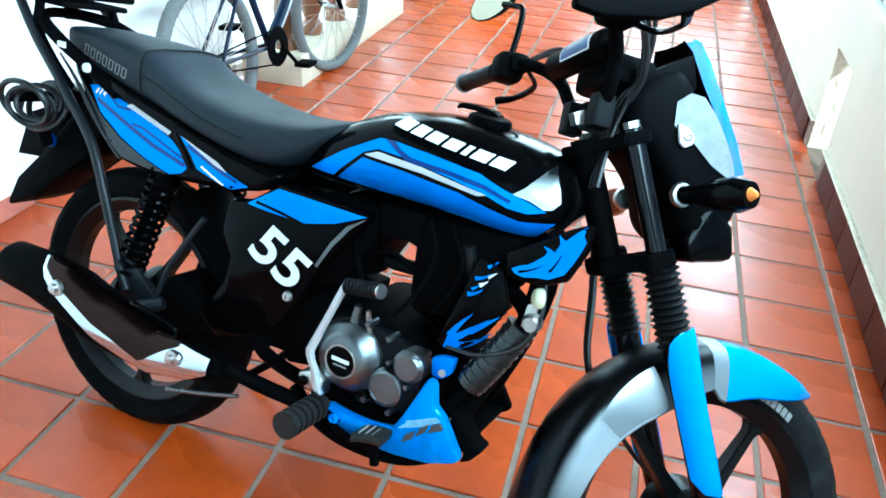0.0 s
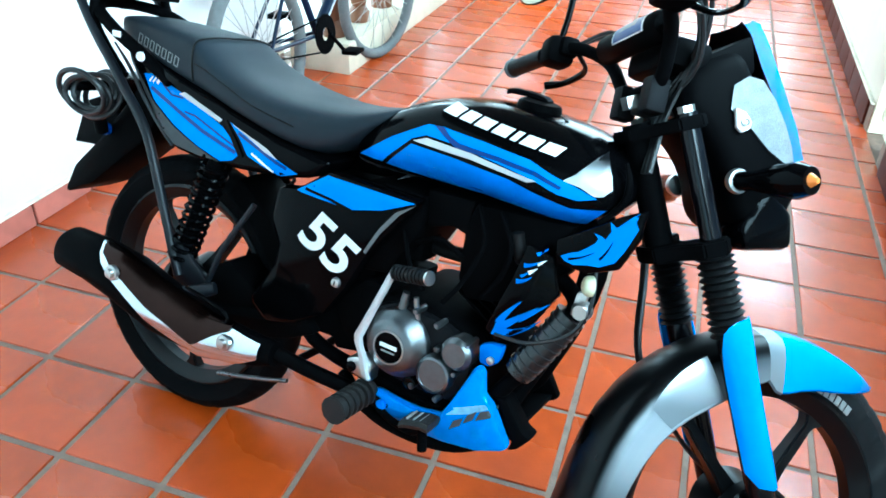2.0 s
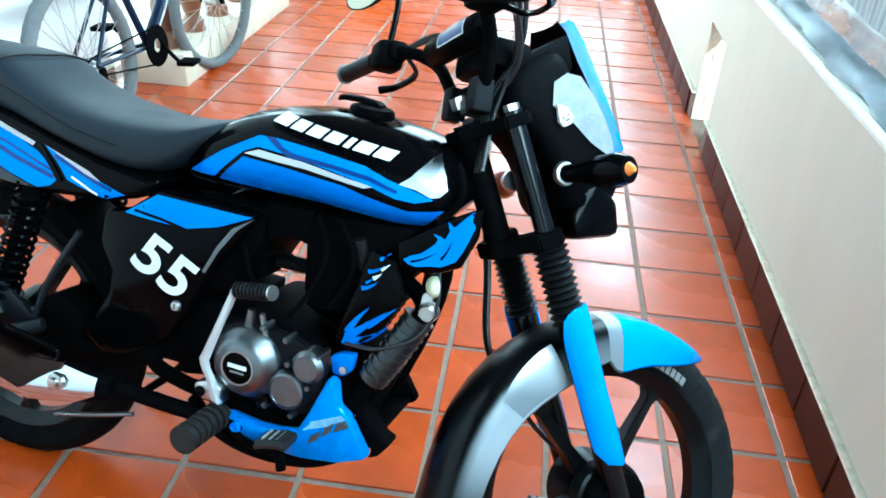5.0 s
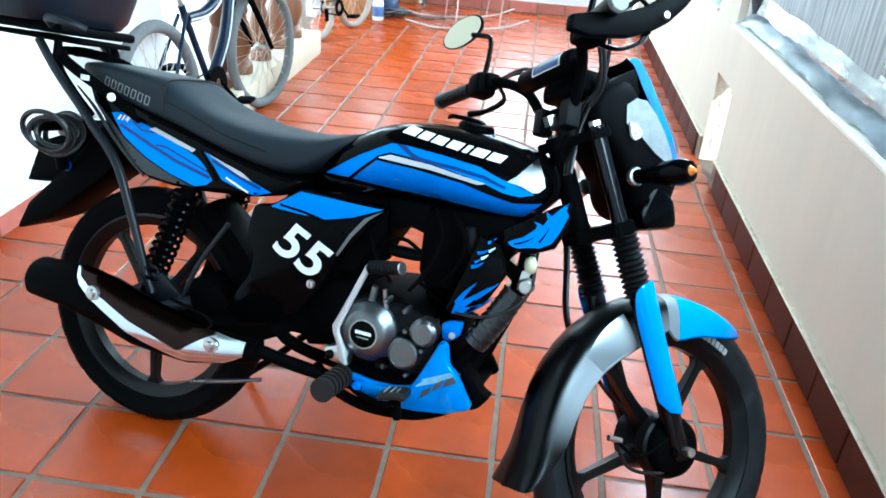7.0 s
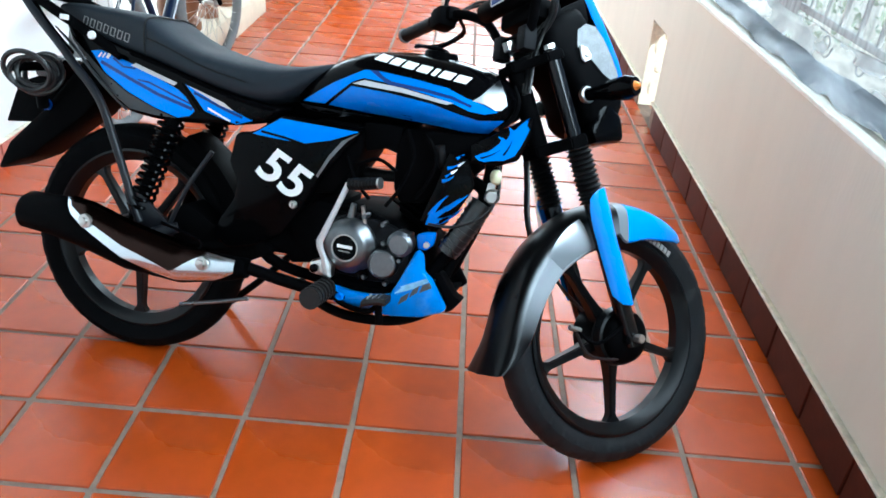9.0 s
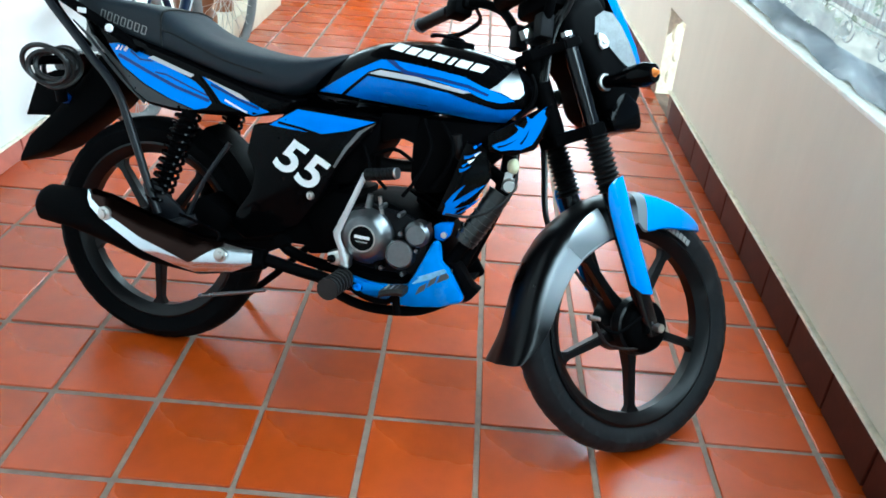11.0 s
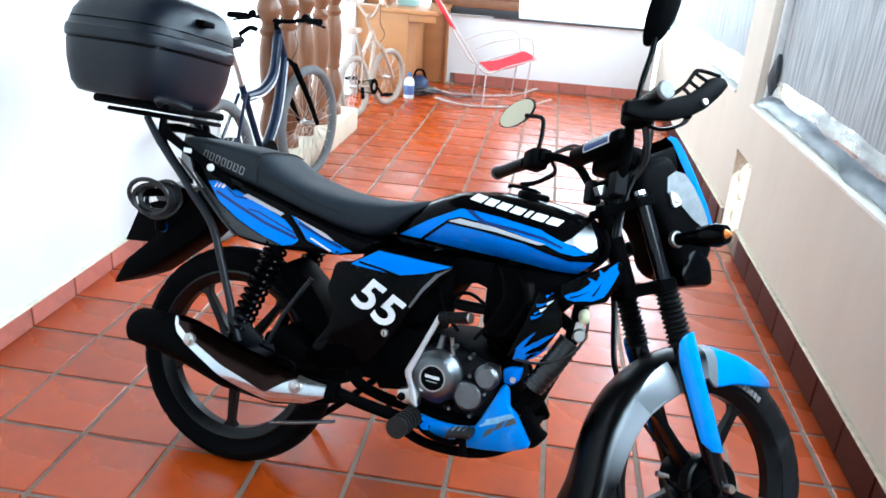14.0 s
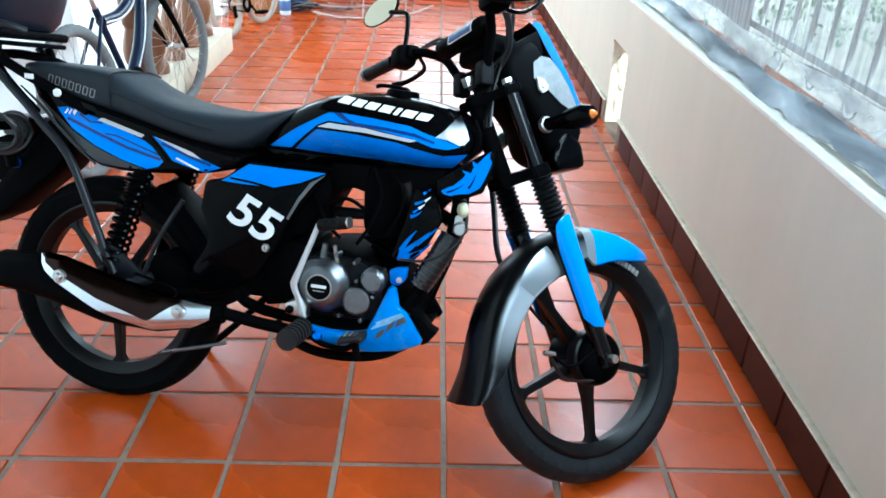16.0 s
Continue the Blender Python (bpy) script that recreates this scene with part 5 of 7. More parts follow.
graphic("flame", [[(0.823, 0.667), (0.836, 0.676), (0.850, 0.682), (0.863, 0.694), (0.872, 0.703), (0.875, 0.711), (0.866, 0.718), (0.879, 0.716), (0.886, 0.713), (0.892, 0.727), (0.887, 0.741), (0.897, 0.736), (0.904, 0.736), (0.913, 0.752),
                   (0.927, 0.766), (0.924, 0.752), (0.931, 0.742), (0.924, 0.719), (0.917, 0.700), (0.908, 0.682), (0.886, 0.668), (0.866, 0.665), (0.845, 0.659), (0.831, 0.661)]], [shroud], BLUE, shroud, "bright blue flame sticker", step=0.03)
graphic("flame_gap", [lick((0.836, 0.666), (0.856, 0.672), (0.876, 0.690), 0.004), lick((0.884, 0.680), (0.894, 0.694), (0.898, 0.714), 0.004)], [shroud], BLACK, shroud, "", lift=0.0018, step=0.03)
low = part("leg_shroud", prism([(0.718, 0.502), (0.745, 0.484), (0.800, 0.535), (0.832, 0.600), (0.812, 0.660), (0.765, 0.668), (0.745, 0.590)], -0.110, -0.096, 0.005), BLACK, moto, "black shroud with torn blue flames")
for p0, p1, p2, wd in (((0.736, 0.508), (0.770, 0.500), (0.812, 0.548), 0.020), ((0.742, 0.512), (0.765, 0.530), (0.806, 0.572), 0.016), ((0.742, 0.520), (0.752, 0.545), (0.776, 0.572), 0.013), ((0.775, 0.540), (0.795, 0.555), (0.822, 0.582), 0.012),
                       ((0.758, 0.602), (0.772, 0.604), (0.784, 0.618), 0.008), ((0.766, 0.632), (0.780, 0.634), (0.794, 0.648), 0.007)):
    graphic("flame", [lick(p0, p1, p2, wd)], [low], BLUE3, low, "thin blue flame lick", step=0.03)
for x0, z0, wd, mt in ((0.776, 0.622, 0.007, LETTER), (0.788, 0.640, 0.006, LETTER), (0.764, 0.612, 0.005, BLUE), (0.784, 0.656, 0.006, BLUE)):
    graphic("torn_sticker", [lick((x0, z0), (x0 + 0.006, z0 + 0.004), (x0 + 0.014, z0 + 0.012), wd)], [low], mt, low, "torn scrap of a sticker", step=0.03)
part("horn_disc", lathe([(0.002, -0.02), (0.012, -0.02), (0.017, -0.010), (0.017, 0.0), (0.002, 0.004)], 20, m=Matrix.Translation((0.872, -0.090, 0.585))), STEEL, moto, "small steel horn")
part("horn_face", lathe([(0.002, -0.010), (0.008, -0.011), (0.014, -0.008), (0.017, -0.002), (0.017, 0.004), (0.002, 0.008)], 24, m=Matrix.Translation((0.874, -0.095, 0.628)) @ Matrix.Rotation(radians(-52), 4, "Z")), HORNP, moto, "cream plastic horn face")
part("horn_bracket", prism([(0.858, 0.612), (0.878, 0.622), (0.872, 0.580), (0.854, 0.572)], -0.098, -0.088, 0.002), STEEL, moto, "small steel bracket")
for pts in ([(0.70, -0.09, 0.70), (0.735, -0.105, 0.655), (0.728, -0.10, 0.60), (0.70, -0.10, 0.55)], [(0.66, -0.09, 0.70), (0.685, -0.10, 0.64), (0.665, -0.11, 0.57), (0.64, -0.125, 0.525)], [(0.53, -0.10, 0.62), (0.56, -0.115, 0.57), (0.60, -0.125, 0.535)]):
    part("engine_hose", tube(pts, 0.0045, smooth=6, seg=8), CHASSIS, moto)
part("engine_cable", tube([(0.87, -0.07, 0.66), (0.885, -0.10, 0.60), (0.865, -0.11, 0.545), (0.80, -0.11, 0.505), (0.74, -0.11, 0.50)], 0.0035, smooth=6, seg=6), CABLE, moto)

# --- rear: shocks, stays, rack, lamp, mudguard
for sgn in (-1, 1):
    top_, bot = V((0.100, 0.112 * sgn, 0.655)), V((-0.004, 0.122 * sgn, 0.338))
    sh = part("shock_absorber", tube([top_, bot], (0.018, 0.018, 0.013, 0.013, 0.016), seg=14), CHASSIS, moto, "black coil-over rear shock")
    d = (bot - top_)
    u1 = d.orthogonal().normalized()
    u2 = d.normalized().cross(u1)
    hel = []
    for k in range(12 * 12 + 1):
        t = k / (12 * 12)
        a = 2 * math.pi * 12 * t
        hel.append(top_ + d * (0.06 + 0.70 * t) + 0.027 * (math.cos(a) * u1 + math.sin(a) * u2))
    part("spring", tube(hel, 0.0048, seg=6), BLACK, sh, "gloss black coil spring")
    part("grab_stay", tube([(0.036, 0.140 * sgn, 0.380), (0.020, 0.140 * sgn, 0.415), (-0.004, 0.139 * sgn, 0.473), (-0.042, 0.137 * sgn, 0.560), (-0.080, 0.134 * sgn, 0.640), (-0.119, 0.130 * sgn, 0.686), (-0.160, 0.126 * sgn, 0.720), (-0.208, 0.122 * sgn, 0.765), (-0.286, 0.114 * sgn, 0.832), (-0.352, 0.104 * sgn, 0.898)], 0.0100, smooth=5), STAYP, moto, "satin black luggage stay")
    part("rack_stay", tube([(-0.19, 0.108 * sgn, 0.748), (-0.24, 0.108 * sgn, 0.790), (-0.294, 0.104 * sgn, 0.846), (-0.31, 0.09 * sgn, 0.900)], 0.010, smooth=4), CHASSIS, moto)
    part("grab_rail", tube([(-0.05, 0.112 * sgn, 0.762), (-0.14, 0.116 * sgn, 0.806), (-0.22, 0.112 * sgn, 0.838), (-0.30, 0.09 * sgn, 0.868), (-0.34, 0.04 * sgn, 0.878), (-0.345, 0, 0.879)], 0.013, smooth=5, flat=0.8), CHASSIS, moto, "black grab rail")
    part("rail_bolt", lathe([(0.009, -0.006), (0.010, 0.0), (0.001, 0.004)], 14, m=Matrix.Translation((-0.118, 0.128 * sgn, 0.800)) @ (Matrix.Rotation(math.pi, 4, "Z") if sgn > 0 else Matrix())), LETTER, moto, "pale round rail bolt")
part("rail_mark", box((-0.196, -0.1265, 0.832), (0.024, 0.002, 0.012), 0.0008), LETTER, moto, "small white sticker")
rack = part("rack", box((-0.378, 0, 0.905), (0.255, 0.17, 0.012), 0.004), CHASSIS, moto, "black luggage rack")
part("base_plate", box((-0.396, 0, 0.928), (0.25, 0.25, 0.022), 0.008), PLASTIC, rack, "black case mounting plate")
part("release_handle", tube([(-0.300, -0.12, 0.935), (-0.290, -0.145, 0.950), (-0.24, -0.15, 0.948), (-0.205, -0.12, 0.935)], 0.010, smooth=4), STAYP, rack, "grey release handle")


def case_ring(z, k, n=3.7, seg=56, dx=0.0):
    ring = []
    for i in range(seg):
        t = 2 * math.pi * i / seg
        c, s_ = math.cos(t), math.sin(t)
        ring.append((-0.447 + dx + math.copysign(abs(c) ** (2 / n), c) * 0.181 * k, math.copysign(abs(s_) ** (2 / n), s_) * 0.198 * k, z))
    return ring


case = part("top_box", loft([case_ring(0.938, 0.70), case_ring(0.942, 0.80), case_ring(0.965, 0.885), (case_ring(1.02, 0.955)), case_ring(1.072, 0.985)]), BOXP, moto, "matt black top box on the rear rack")
part("lid", loft([case_ring(1.078, 0.975), case_ring(1.080, 1.0), case_ring(1.094, 1.012), case_ring(1.108, 1.005), case_ring(1.112, 0.985), case_ring(1.150, 0.950, dx=0.004), case_ring(1.185, 0.870, dx=0.010), case_ring(1.208, 0.740, dx=0.016),
                  case_ring(1.221, 0.540, dx=0.02), case_ring(1.226, 0.25, dx=0.02)]), BOXP, case, "domed black lid")
part("seam", loft([case_ring(1.070, 0.980), case_ring(1.080, 0.980)]), BLACK, case)
part("groove", loft([case_ring(1.128, 0.9745, dx=0.002), case_ring(1.131, 0.9725, dx=0.002)]), BLACK, case)
part("hinge", tube([(-0.255, 0.12, 1.168), (-0.225, 0.12, 1.190), (-0.215, 0.14, 1.190)], 0.007, smooth=3), PLASTIC, case)
part("latch", box((-0.262, -0.03, 1.165), (0.03, 0.05, 0.016), 0.004), PLASTIC, case)
part("rear_mudguard", prism([(-0.135, 0.664), (-0.154, 0.631), (-0.181, 0.599), (-0.249, 0.544), (-0.340, 0.466), (-0.440, 0.420), (-0.402, 0.500), (-0.315, 0.585), (-0.245, 0.668), (-0.185, 0.742), (-0.130, 0.735)], -0.068, 0.068, 0.012), PLASTIC, moto,
     "black plastic rear mudguard")
part("tail_lamp", box((-0.300, 0, 0.700), (0.09, 0.11, 0.06), 0.02), REDL, moto, "red tail lamp behind the coiled cable")
part("plate_holder", prism([(-0.424, 0.548), (-0.388, 0.652), (-0.300, 0.690), (-0.262, 0.610), (-0.325, 0.560)], -0.05, 0.05, 0.004), PLASTIC, moto)
part("reflector", lathe([(0.014, -0.078), (0.014, -0.070), (0.001, -0.07)], 16, m=Matrix.Translation((-0.284, 0, 0.612))), BLUE2, moto, "small blue reflector")
part("rear_indicator", tube([(-0.30, -0.06, 0.705), (-0.345, -0.13, 0.695)], (0.012, 0.020, 0.022, 0.010), seg=14), PLASTIC, moto)

# --- front end (all turned with the handlebar)
for sgn in (-1, 1):
    sd = SPREAD * sgn
    leg = part("fork_leg", tube([fork_at(-0.030, sd), fork_at(0.64, sd)], 0.0165, seg=18), FORKB, moto, "black telescopic fork leg", m=STEER)
    bel = bmesh.new()
    rows = []
    for k in range(45):
        s_ = 0.194 + 0.122 * k / 44
        r = 0.0255 + 0.0042 * math.cos(2 * math.pi * k / 4)
        c = fork_at(s_, sd)
        rows.append([c + r * (math.cos(a) * V((math.cos(RAKE), 0, math.sin(RAKE))) + math.sin(a) * V((0, 1, 0))) for a in [2 * math.pi * q / 18 for q in range(18)]])
    part("gaiter", loft(rows), GRIP, leg, "ribbed black rubber fork gaiter")
    part("slider", tube([fork_at(0.310, sd), fork_at(0.325, sd), fork_at(0.62, sd), fork_at(0.66, sd)], (0.020, 0.0215, 0.021, 0.019), seg=18), FORKB, leg)
    part("fork_cap", tube([fork_at(-0.040, sd), fork_at(-0.026, sd)], 0.013, seg=6), STEEL, leg, "hexagonal fork cap")
    # blue guard round the outer side of the slider
    rows = []
    fw, rt = V((math.cos(RAKE), 0, math.sin(RAKE))), V((0, sgn, 0))
    for s_, r, lo, hi in ((0.292, 0.0330, 30, 96), (0.297, 0.0340, 20, 118), (0.306, 0.0340, 15, 134), (0.330, 0.0335, 13, 146), (0.352, 0.0325, 12, 152), (0.375, 0.0310, 12, 156), (0.42, 0.0300, 12, 158), (0.475, 0.0295, 12, 158), (0.530, 0.0290, 12, 156),
                         (0.555, 0.0280, 12, 120), (0.566, 0.0275, 14, 70)):
        c = fork_at(s_, sd)
        ang = [radians(lo + (hi - lo) * q / 12) for q in range(13)]
        rows.append([c + r * (math.cos(a) * fw + math.sin(a) * rt) for a in ang] + [c + (r - 0.003) * (math.cos(a) * fw + math.sin(a) * rt) for a in reversed(ang)])
    part("fork_guard", loft(rows), BLUE_SKYLIT, leg, "bright blue fork guard")
    part("axle_lug", box(FRONT + V((-0.006, sd, 0.020)), (0.036, 0.030, 0.075), 0.010, m=None), CHASSIS, leg)
for s_, nm, thick in ((-0.014, "upper_clamp", 0.020), (0.178, "lower_clamp", 0.026)):
    outline = [(-0.030, -0.030), (0.000, -0.052), (FORK - 0.026, -SPREAD - 0.020), (FORK + 0.008, -SPREAD - 0.027), (FORK + 0.026, -SPREAD - 0.010), (FORK + 0.026, -SPREAD + 0.016), (0.030, -0.028),
               (0.030, 0.028), (FORK + 0.026, SPREAD - 0.016), (FORK + 0.026, SPREAD + 0.010), (FORK + 0.008, SPREAD + 0.027), (FORK - 0.026, SPREAD + 0.020), (0.000, 0.052), (-0.030, 0.030)]
    b = loft([[fork_at(s_ + e, y, a) for a, y in outline] for e in (-thick / 2, thick / 2)])
    bmesh.ops.recalc_face_normals(b, faces=b.faces)
    bmesh.ops.bevel(b, geom=b.edges[:], offset=0.003, segments=2, affect="EDGES")
    part(nm, b, CHASSIS, moto, m=STEER)
part("clamp_plate", box(fork_at(-0.040, -0.008, 0.030), (0.056, 0.060, 0.010), 0.004, m=None), ALLOY, moto, "grey top clamp plate", m=STEER)
part("steering_head", tube([HEAD + 0.03 * AXIS, HEAD - 0.17 * AXIS], 0.022, seg=18), CHASSIS, moto)
part("head_nut", tube([HEAD + 0.055 * AXIS, HEAD + 0.075 * AXIS], 0.016, seg=6), STEEL, moto, m=STEER)
part("front_axle", tube([FRONT + V((0, -0.118, 0)), FRONT + V((0, 0.118, 0))], 0.009, seg=8), STEEL, moto, m=STEER)
part("axle_nut", tube([FRONT + V((0, -0.116, 0)), FRONT + V((0, -0.102, 0))], 0.0105, seg=6), STEEL, moto, "bright axle nut", m=STEER)
part("brake_plate", lathe([(0.002, -0.082), (0.036, -0.080), (0.050, -0.074), (0.059, -0.066), (0.061, -0.056), (0.02, -0.052)], 36, m=Matrix.Translation(FRONT)), CHASSIS, moto, "dark drum brake plate", m=STEER)
part("brake_arm", tube([FRONT + V((-0.02, -0.085, 0.03)), FRONT + V((-0.10, -0.085, -0.02)), FRONT + V((-0.165, -0.08, 0.012))], 0.004, smooth=4, seg=8), CHASSIS, moto, m=STEER)
part("brake_arm_end", tube([FRONT + V((-0.175, -0.08, 0.010)), FRONT + V((-0.145, -0.08, 0.006))], 0.006, seg=8), STEEL, moto, "small steel cable end", m=STEER)
part("brake_cable", tube([FRONT + V((-0.165, -0.08, 0.012)), FRONT + V((-0.10, -0.07, -0.05)), FRONT + V((0.02, -0.06, -0.03)), FRONT + V((0.01, -0.03, 0.12))], 0.004, smooth=6, seg=6), CABLE, moto, m=STEER)


FLANK = [(-1.0, -1.0), (-0.99, -0.76), (-0.965, -0.52), (-0.91, -0.32), (-0.82, -0.17), (-0.66, -0.06), (-0.45, 0.0), (-0.22, 0.05)]


def fender(a_list, half, lift, skirt):
    """A shell round the front tyre, from angles round the axle, half widths, clearances and flank depths."""
    rows = []
    for a, hf, lf, sk in zip(a_list, half, lift, skirt):
        c, s_ = math.cos(radians(a)), math.sin(radians(a))
        r = R_FRONT + lf
        ring = []
        near = [(y, d * sk) for y, d in FLANK]
        prof = near + [(0, 0.005)] + [(-y, d) for y, d in reversed(near)]
        for y, d in prof:
            ring.append((FRONT.x + (r + d) * c, y * hf, FRONT.z + (r + d) * s_))
        for y, d in reversed(prof):
            ring.append((FRONT.x + (r + d - 0.004) * c, y * (hf - 0.004), FRONT.z + (r + d - 0.004) * s_))
        rows.append(ring)
    return loft(rows)


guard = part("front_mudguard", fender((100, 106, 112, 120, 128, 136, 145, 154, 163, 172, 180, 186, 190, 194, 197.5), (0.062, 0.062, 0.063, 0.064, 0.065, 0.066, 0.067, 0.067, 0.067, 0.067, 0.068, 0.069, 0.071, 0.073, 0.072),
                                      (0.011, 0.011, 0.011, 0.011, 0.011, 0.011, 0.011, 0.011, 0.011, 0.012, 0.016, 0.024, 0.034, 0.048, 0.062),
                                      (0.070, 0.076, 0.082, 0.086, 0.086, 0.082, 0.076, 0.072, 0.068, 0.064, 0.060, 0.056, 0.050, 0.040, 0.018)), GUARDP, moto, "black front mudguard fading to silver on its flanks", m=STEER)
nose = part("mudguard_nose", fender((51, 53, 56, 60, 65, 71, 78, 85, 90, 94), (0.005, 0.016, 0.030, 0.043, 0.054, 0.060, 0.062, 0.063, 0.063, 0.063), (0.020, 0.018, 0.016, 0.014, 0.012, 0.011, 0.011, 0.011, 0.011, 0.011),
                             (0.006, 0.012, 0.022, 0.034, 0.046, 0.058, 0.068, 0.078, 0.086, 0.088)), BLUE_SKYLIT, moto, "bright blue mudguard nose", m=STEER)
part("mudguard_bridge", fender((94, 97, 100), (0.0630, 0.0628, 0.062), (0.011, 0.011, 0.011), (0.090, 0.086, 0.070)), FENDG, moto, "silver-grey mudguard middle", m=STEER)
# bright plate on the flank behind the fork
rows = []
for k in range(11):
    ang = 121.5 + 24.5 * k / 10
    a = radians(ang)
    hf, sk = 0.0645 + 0.0025 * k / 10, np.interp(ang, (112, 120, 128, 136, 145, 154), (0.082, 0.086, 0.086, 0.082, 0.076, 0.072))
    row = []
    for q in range(9):
        d = 0.16 + 0.20 * (k / 10) ** 2 + (0.80 - 0.20 * (k / 10) ** 2) * q / 8
        y = np.interp(d, [-v for _, v in FLANK[::-1]], [u for u, _ in FLANK[::-1]]) * hf - 0.0015
        r = R_FRONT + 0.0115 - d * sk
        row.append((FRONT.x + r * math.cos(a), y, FRONT.z + r * math.sin(a)))
    rows.append(row)
part("flank_plate", loft(rows, caps=False, closed=False), PLATE_SHEEN, guard, "silver mudguard flank plate with light painted on its top")

# headlamp cowl, visor, lamps
cowl2 = part("headlamp_cowl", prism([(0.868, 0.965), (0.905, 1.000), (0.958, 1.030), (0.985, 0.995), (1.020, 0.950), (1.070, 0.905), (1.102, 0.868), (1.104, 0.825), (1.085, 0.775), (1.040, 0.750), (0.995, 0.775), (0.970, 0.840), (0.930, 0.880), (0.880, 0.910)],
                                    -0.082, 0.082, 0.026, seg=3), PLASTIC, moto, "black headlamp cowl", m=STEER @ Matrix.Translation((0.014, 0, -0.012)))
part("headlamp", lathe([(0.075, 0.0), (0.074, 0.012), (0.055, 0.024), (0.002, 0.032)], 32, axis="x", m=Matrix.Translation((1.082, 0, 0.83)) @ Matrix.Rotation(radians(12), 4, "Y")), CHROME, moto, "round headlamp glass", m=STEER @ Matrix.Translation((0.014, 0, -0.012)))
rows = []
for x, z, hw, bow in ((0.996, 1.096, 0.016, 0.006), (0.999, 1.086, 0.036, 0.012), (1.012, 1.052, 0.054, 0.020), (1.040, 0.996, 0.066, 0.028), (1.078, 0.934, 0.070, 0.032), (1.104, 0.890, 0.066, 0.030)):
    rows.append([(x + bow * (1 - (k / 6) ** 2), hw * k / 6, z + 0.2 * bow * (1 - (k / 6) ** 2)) for k in range(-6, 7)])
b = loft(rows, caps=False, closed=False)
g = bmesh.ops.solidify(b, geom=b.faces[:], thickness=0.003)
part("visor", b, VISOR, cowl2, "blue tinted visor")
# black hood behind the visor
rows = []
for x, z, hw, bow in ((0.962, 1.078, 0.044, 0.010), (0.972, 1.058, 0.060, 0.016), (0.998, 1.012, 0.066, 0.022), (1.036, 0.962, 0.068, 0.028), (1.074, 0.908, 0.066, 0.030), (1.094, 0.872, 0.060, 0.028)):
    rows.append([(x + bow * (1 - (k / 6) ** 2), hw * k / 6, z + 0.2 * bow * (1 - (k / 6) ** 2)) for k in range(-6, 7)])
hb_ = loft(rows, caps=False, closed=False)
bmesh.ops.solidify(hb_, geom=hb_.faces[:], thickness=0.003)
part("visor_hood", hb_, PLASTIC, cowl2, "black hood behind the visor")
part("hood_floor", prism([(0.868, 0.975), (0.893, 0.996), (0.974, 1.054), (0.992, 1.000), (0.962, 0.976)], -0.066, 0.066, 0.006), PLASTIC, cowl2)
graphic_bm = bmesh.new()
vs = [graphic_bm.verts.new(p) for p in ((0.949, -0.0846, 0.966), (0.970, -0.0848, 0.985), (0.995, -0.0850, 0.985), (1.022, -0.0850, 0.962), (1.049, -0.0850, 0.928), (1.067, -0.0850, 0.898), (1.078, -0.0848, 0.872), (1.060, -0.0846, 0.872), (1.030, -0.0845, 0.884), (0.995, -0.0845, 0.908), (0.952, -0.0845, 0.929))]
graphic_bm.faces.new(vs)
part("grey_dotted_panel", graphic_bm, DOTTED, cowl2, "grey perforated panel under the visor")
part("cowl_bracket", prism([(0.956, 0.932), (0.974, 0.930), (0.988, 0.918), (0.986, 0.906), (0.974, 0.898), (0.964, 0.904)], -0.092, -0.084, 0.002), LETTER, cowl2, "white cowl bracket with a screw")
part("bracket_screw", lathe([(0.007, -0.090), (0.007, -0.097), (0.004, -0.098), (0.001, -0.096)], 14, m=Matrix.Translation((0.974, 0, 0.915))), STEEL, cowl2)
part("instrument_panel", box((0.890, 0, 0.985), (0.075, 0.15, 0.05), 0.015, m=None), PLASTIC, moto, m=STEER)
for sgn in (-1, 1):
    ind = part("front_indicator", tube([(0.999, 0.085 * sgn, 0.814), (1.008, 0.115 * sgn, 0.815), (1.020, 0.150 * sgn, 0.817), (1.032, 0.185 * sgn, 0.818), (1.038, 0.205 * sgn, 0.819)], (0.016, 0.014, 0.023, 0.027, 0.020), seg=16), BLACK, moto,
               "black indicator with an amber lens", m=STEER)
    part("lens", tube([(1.036, 0.203 * sgn, 0.819), (1.040, 0.215 * sgn, 0.819)], (0.012, 0.010, 0.004), seg=16), AMBER, ind, "small amber lens")
    part("collar", lathe([(0.018, -0.006), (0.020, 0.0), (0.018, 0.006)], 18, m=Matrix.Translation((0.999, 0.090 * sgn, 0.814))), STEEL, ind)
part("horn", prism([(1.022, 0.748), (1.042, 0.800), (1.070, 0.816), (1.112, 0.788), (1.122, 0.732), (1.041, 0.714)], -0.085, 0.03, 0.014), BLACK, moto, "black horn cover", m=STEER)

# handlebar
bar_pts = [(0.728, -0.360, 1.000), (0.756, -0.26, 1.010), (0.790, -0.17, 1.018), (0.835, -0.105, 0.990), (0.855, -0.06, 0.935), (0.857, 0.0, 0.928), (0.855, 0.06, 0.935), (0.835, 0.105, 0.990), (0.790, 0.17, 1.018), (0.764, 0.25, 1.010), (0.740, 0.345, 1.000)]
bar = part("handlebar", tube(bar_pts, 0.011, smooth=6), CHASSIS, moto, "black handlebar turned to full lock", m=STEER)
part("crossbar", tube([(0.826, -0.115, 1.000), (0.826, 0.115, 1.000)], 0.008), CHASSIS, bar)
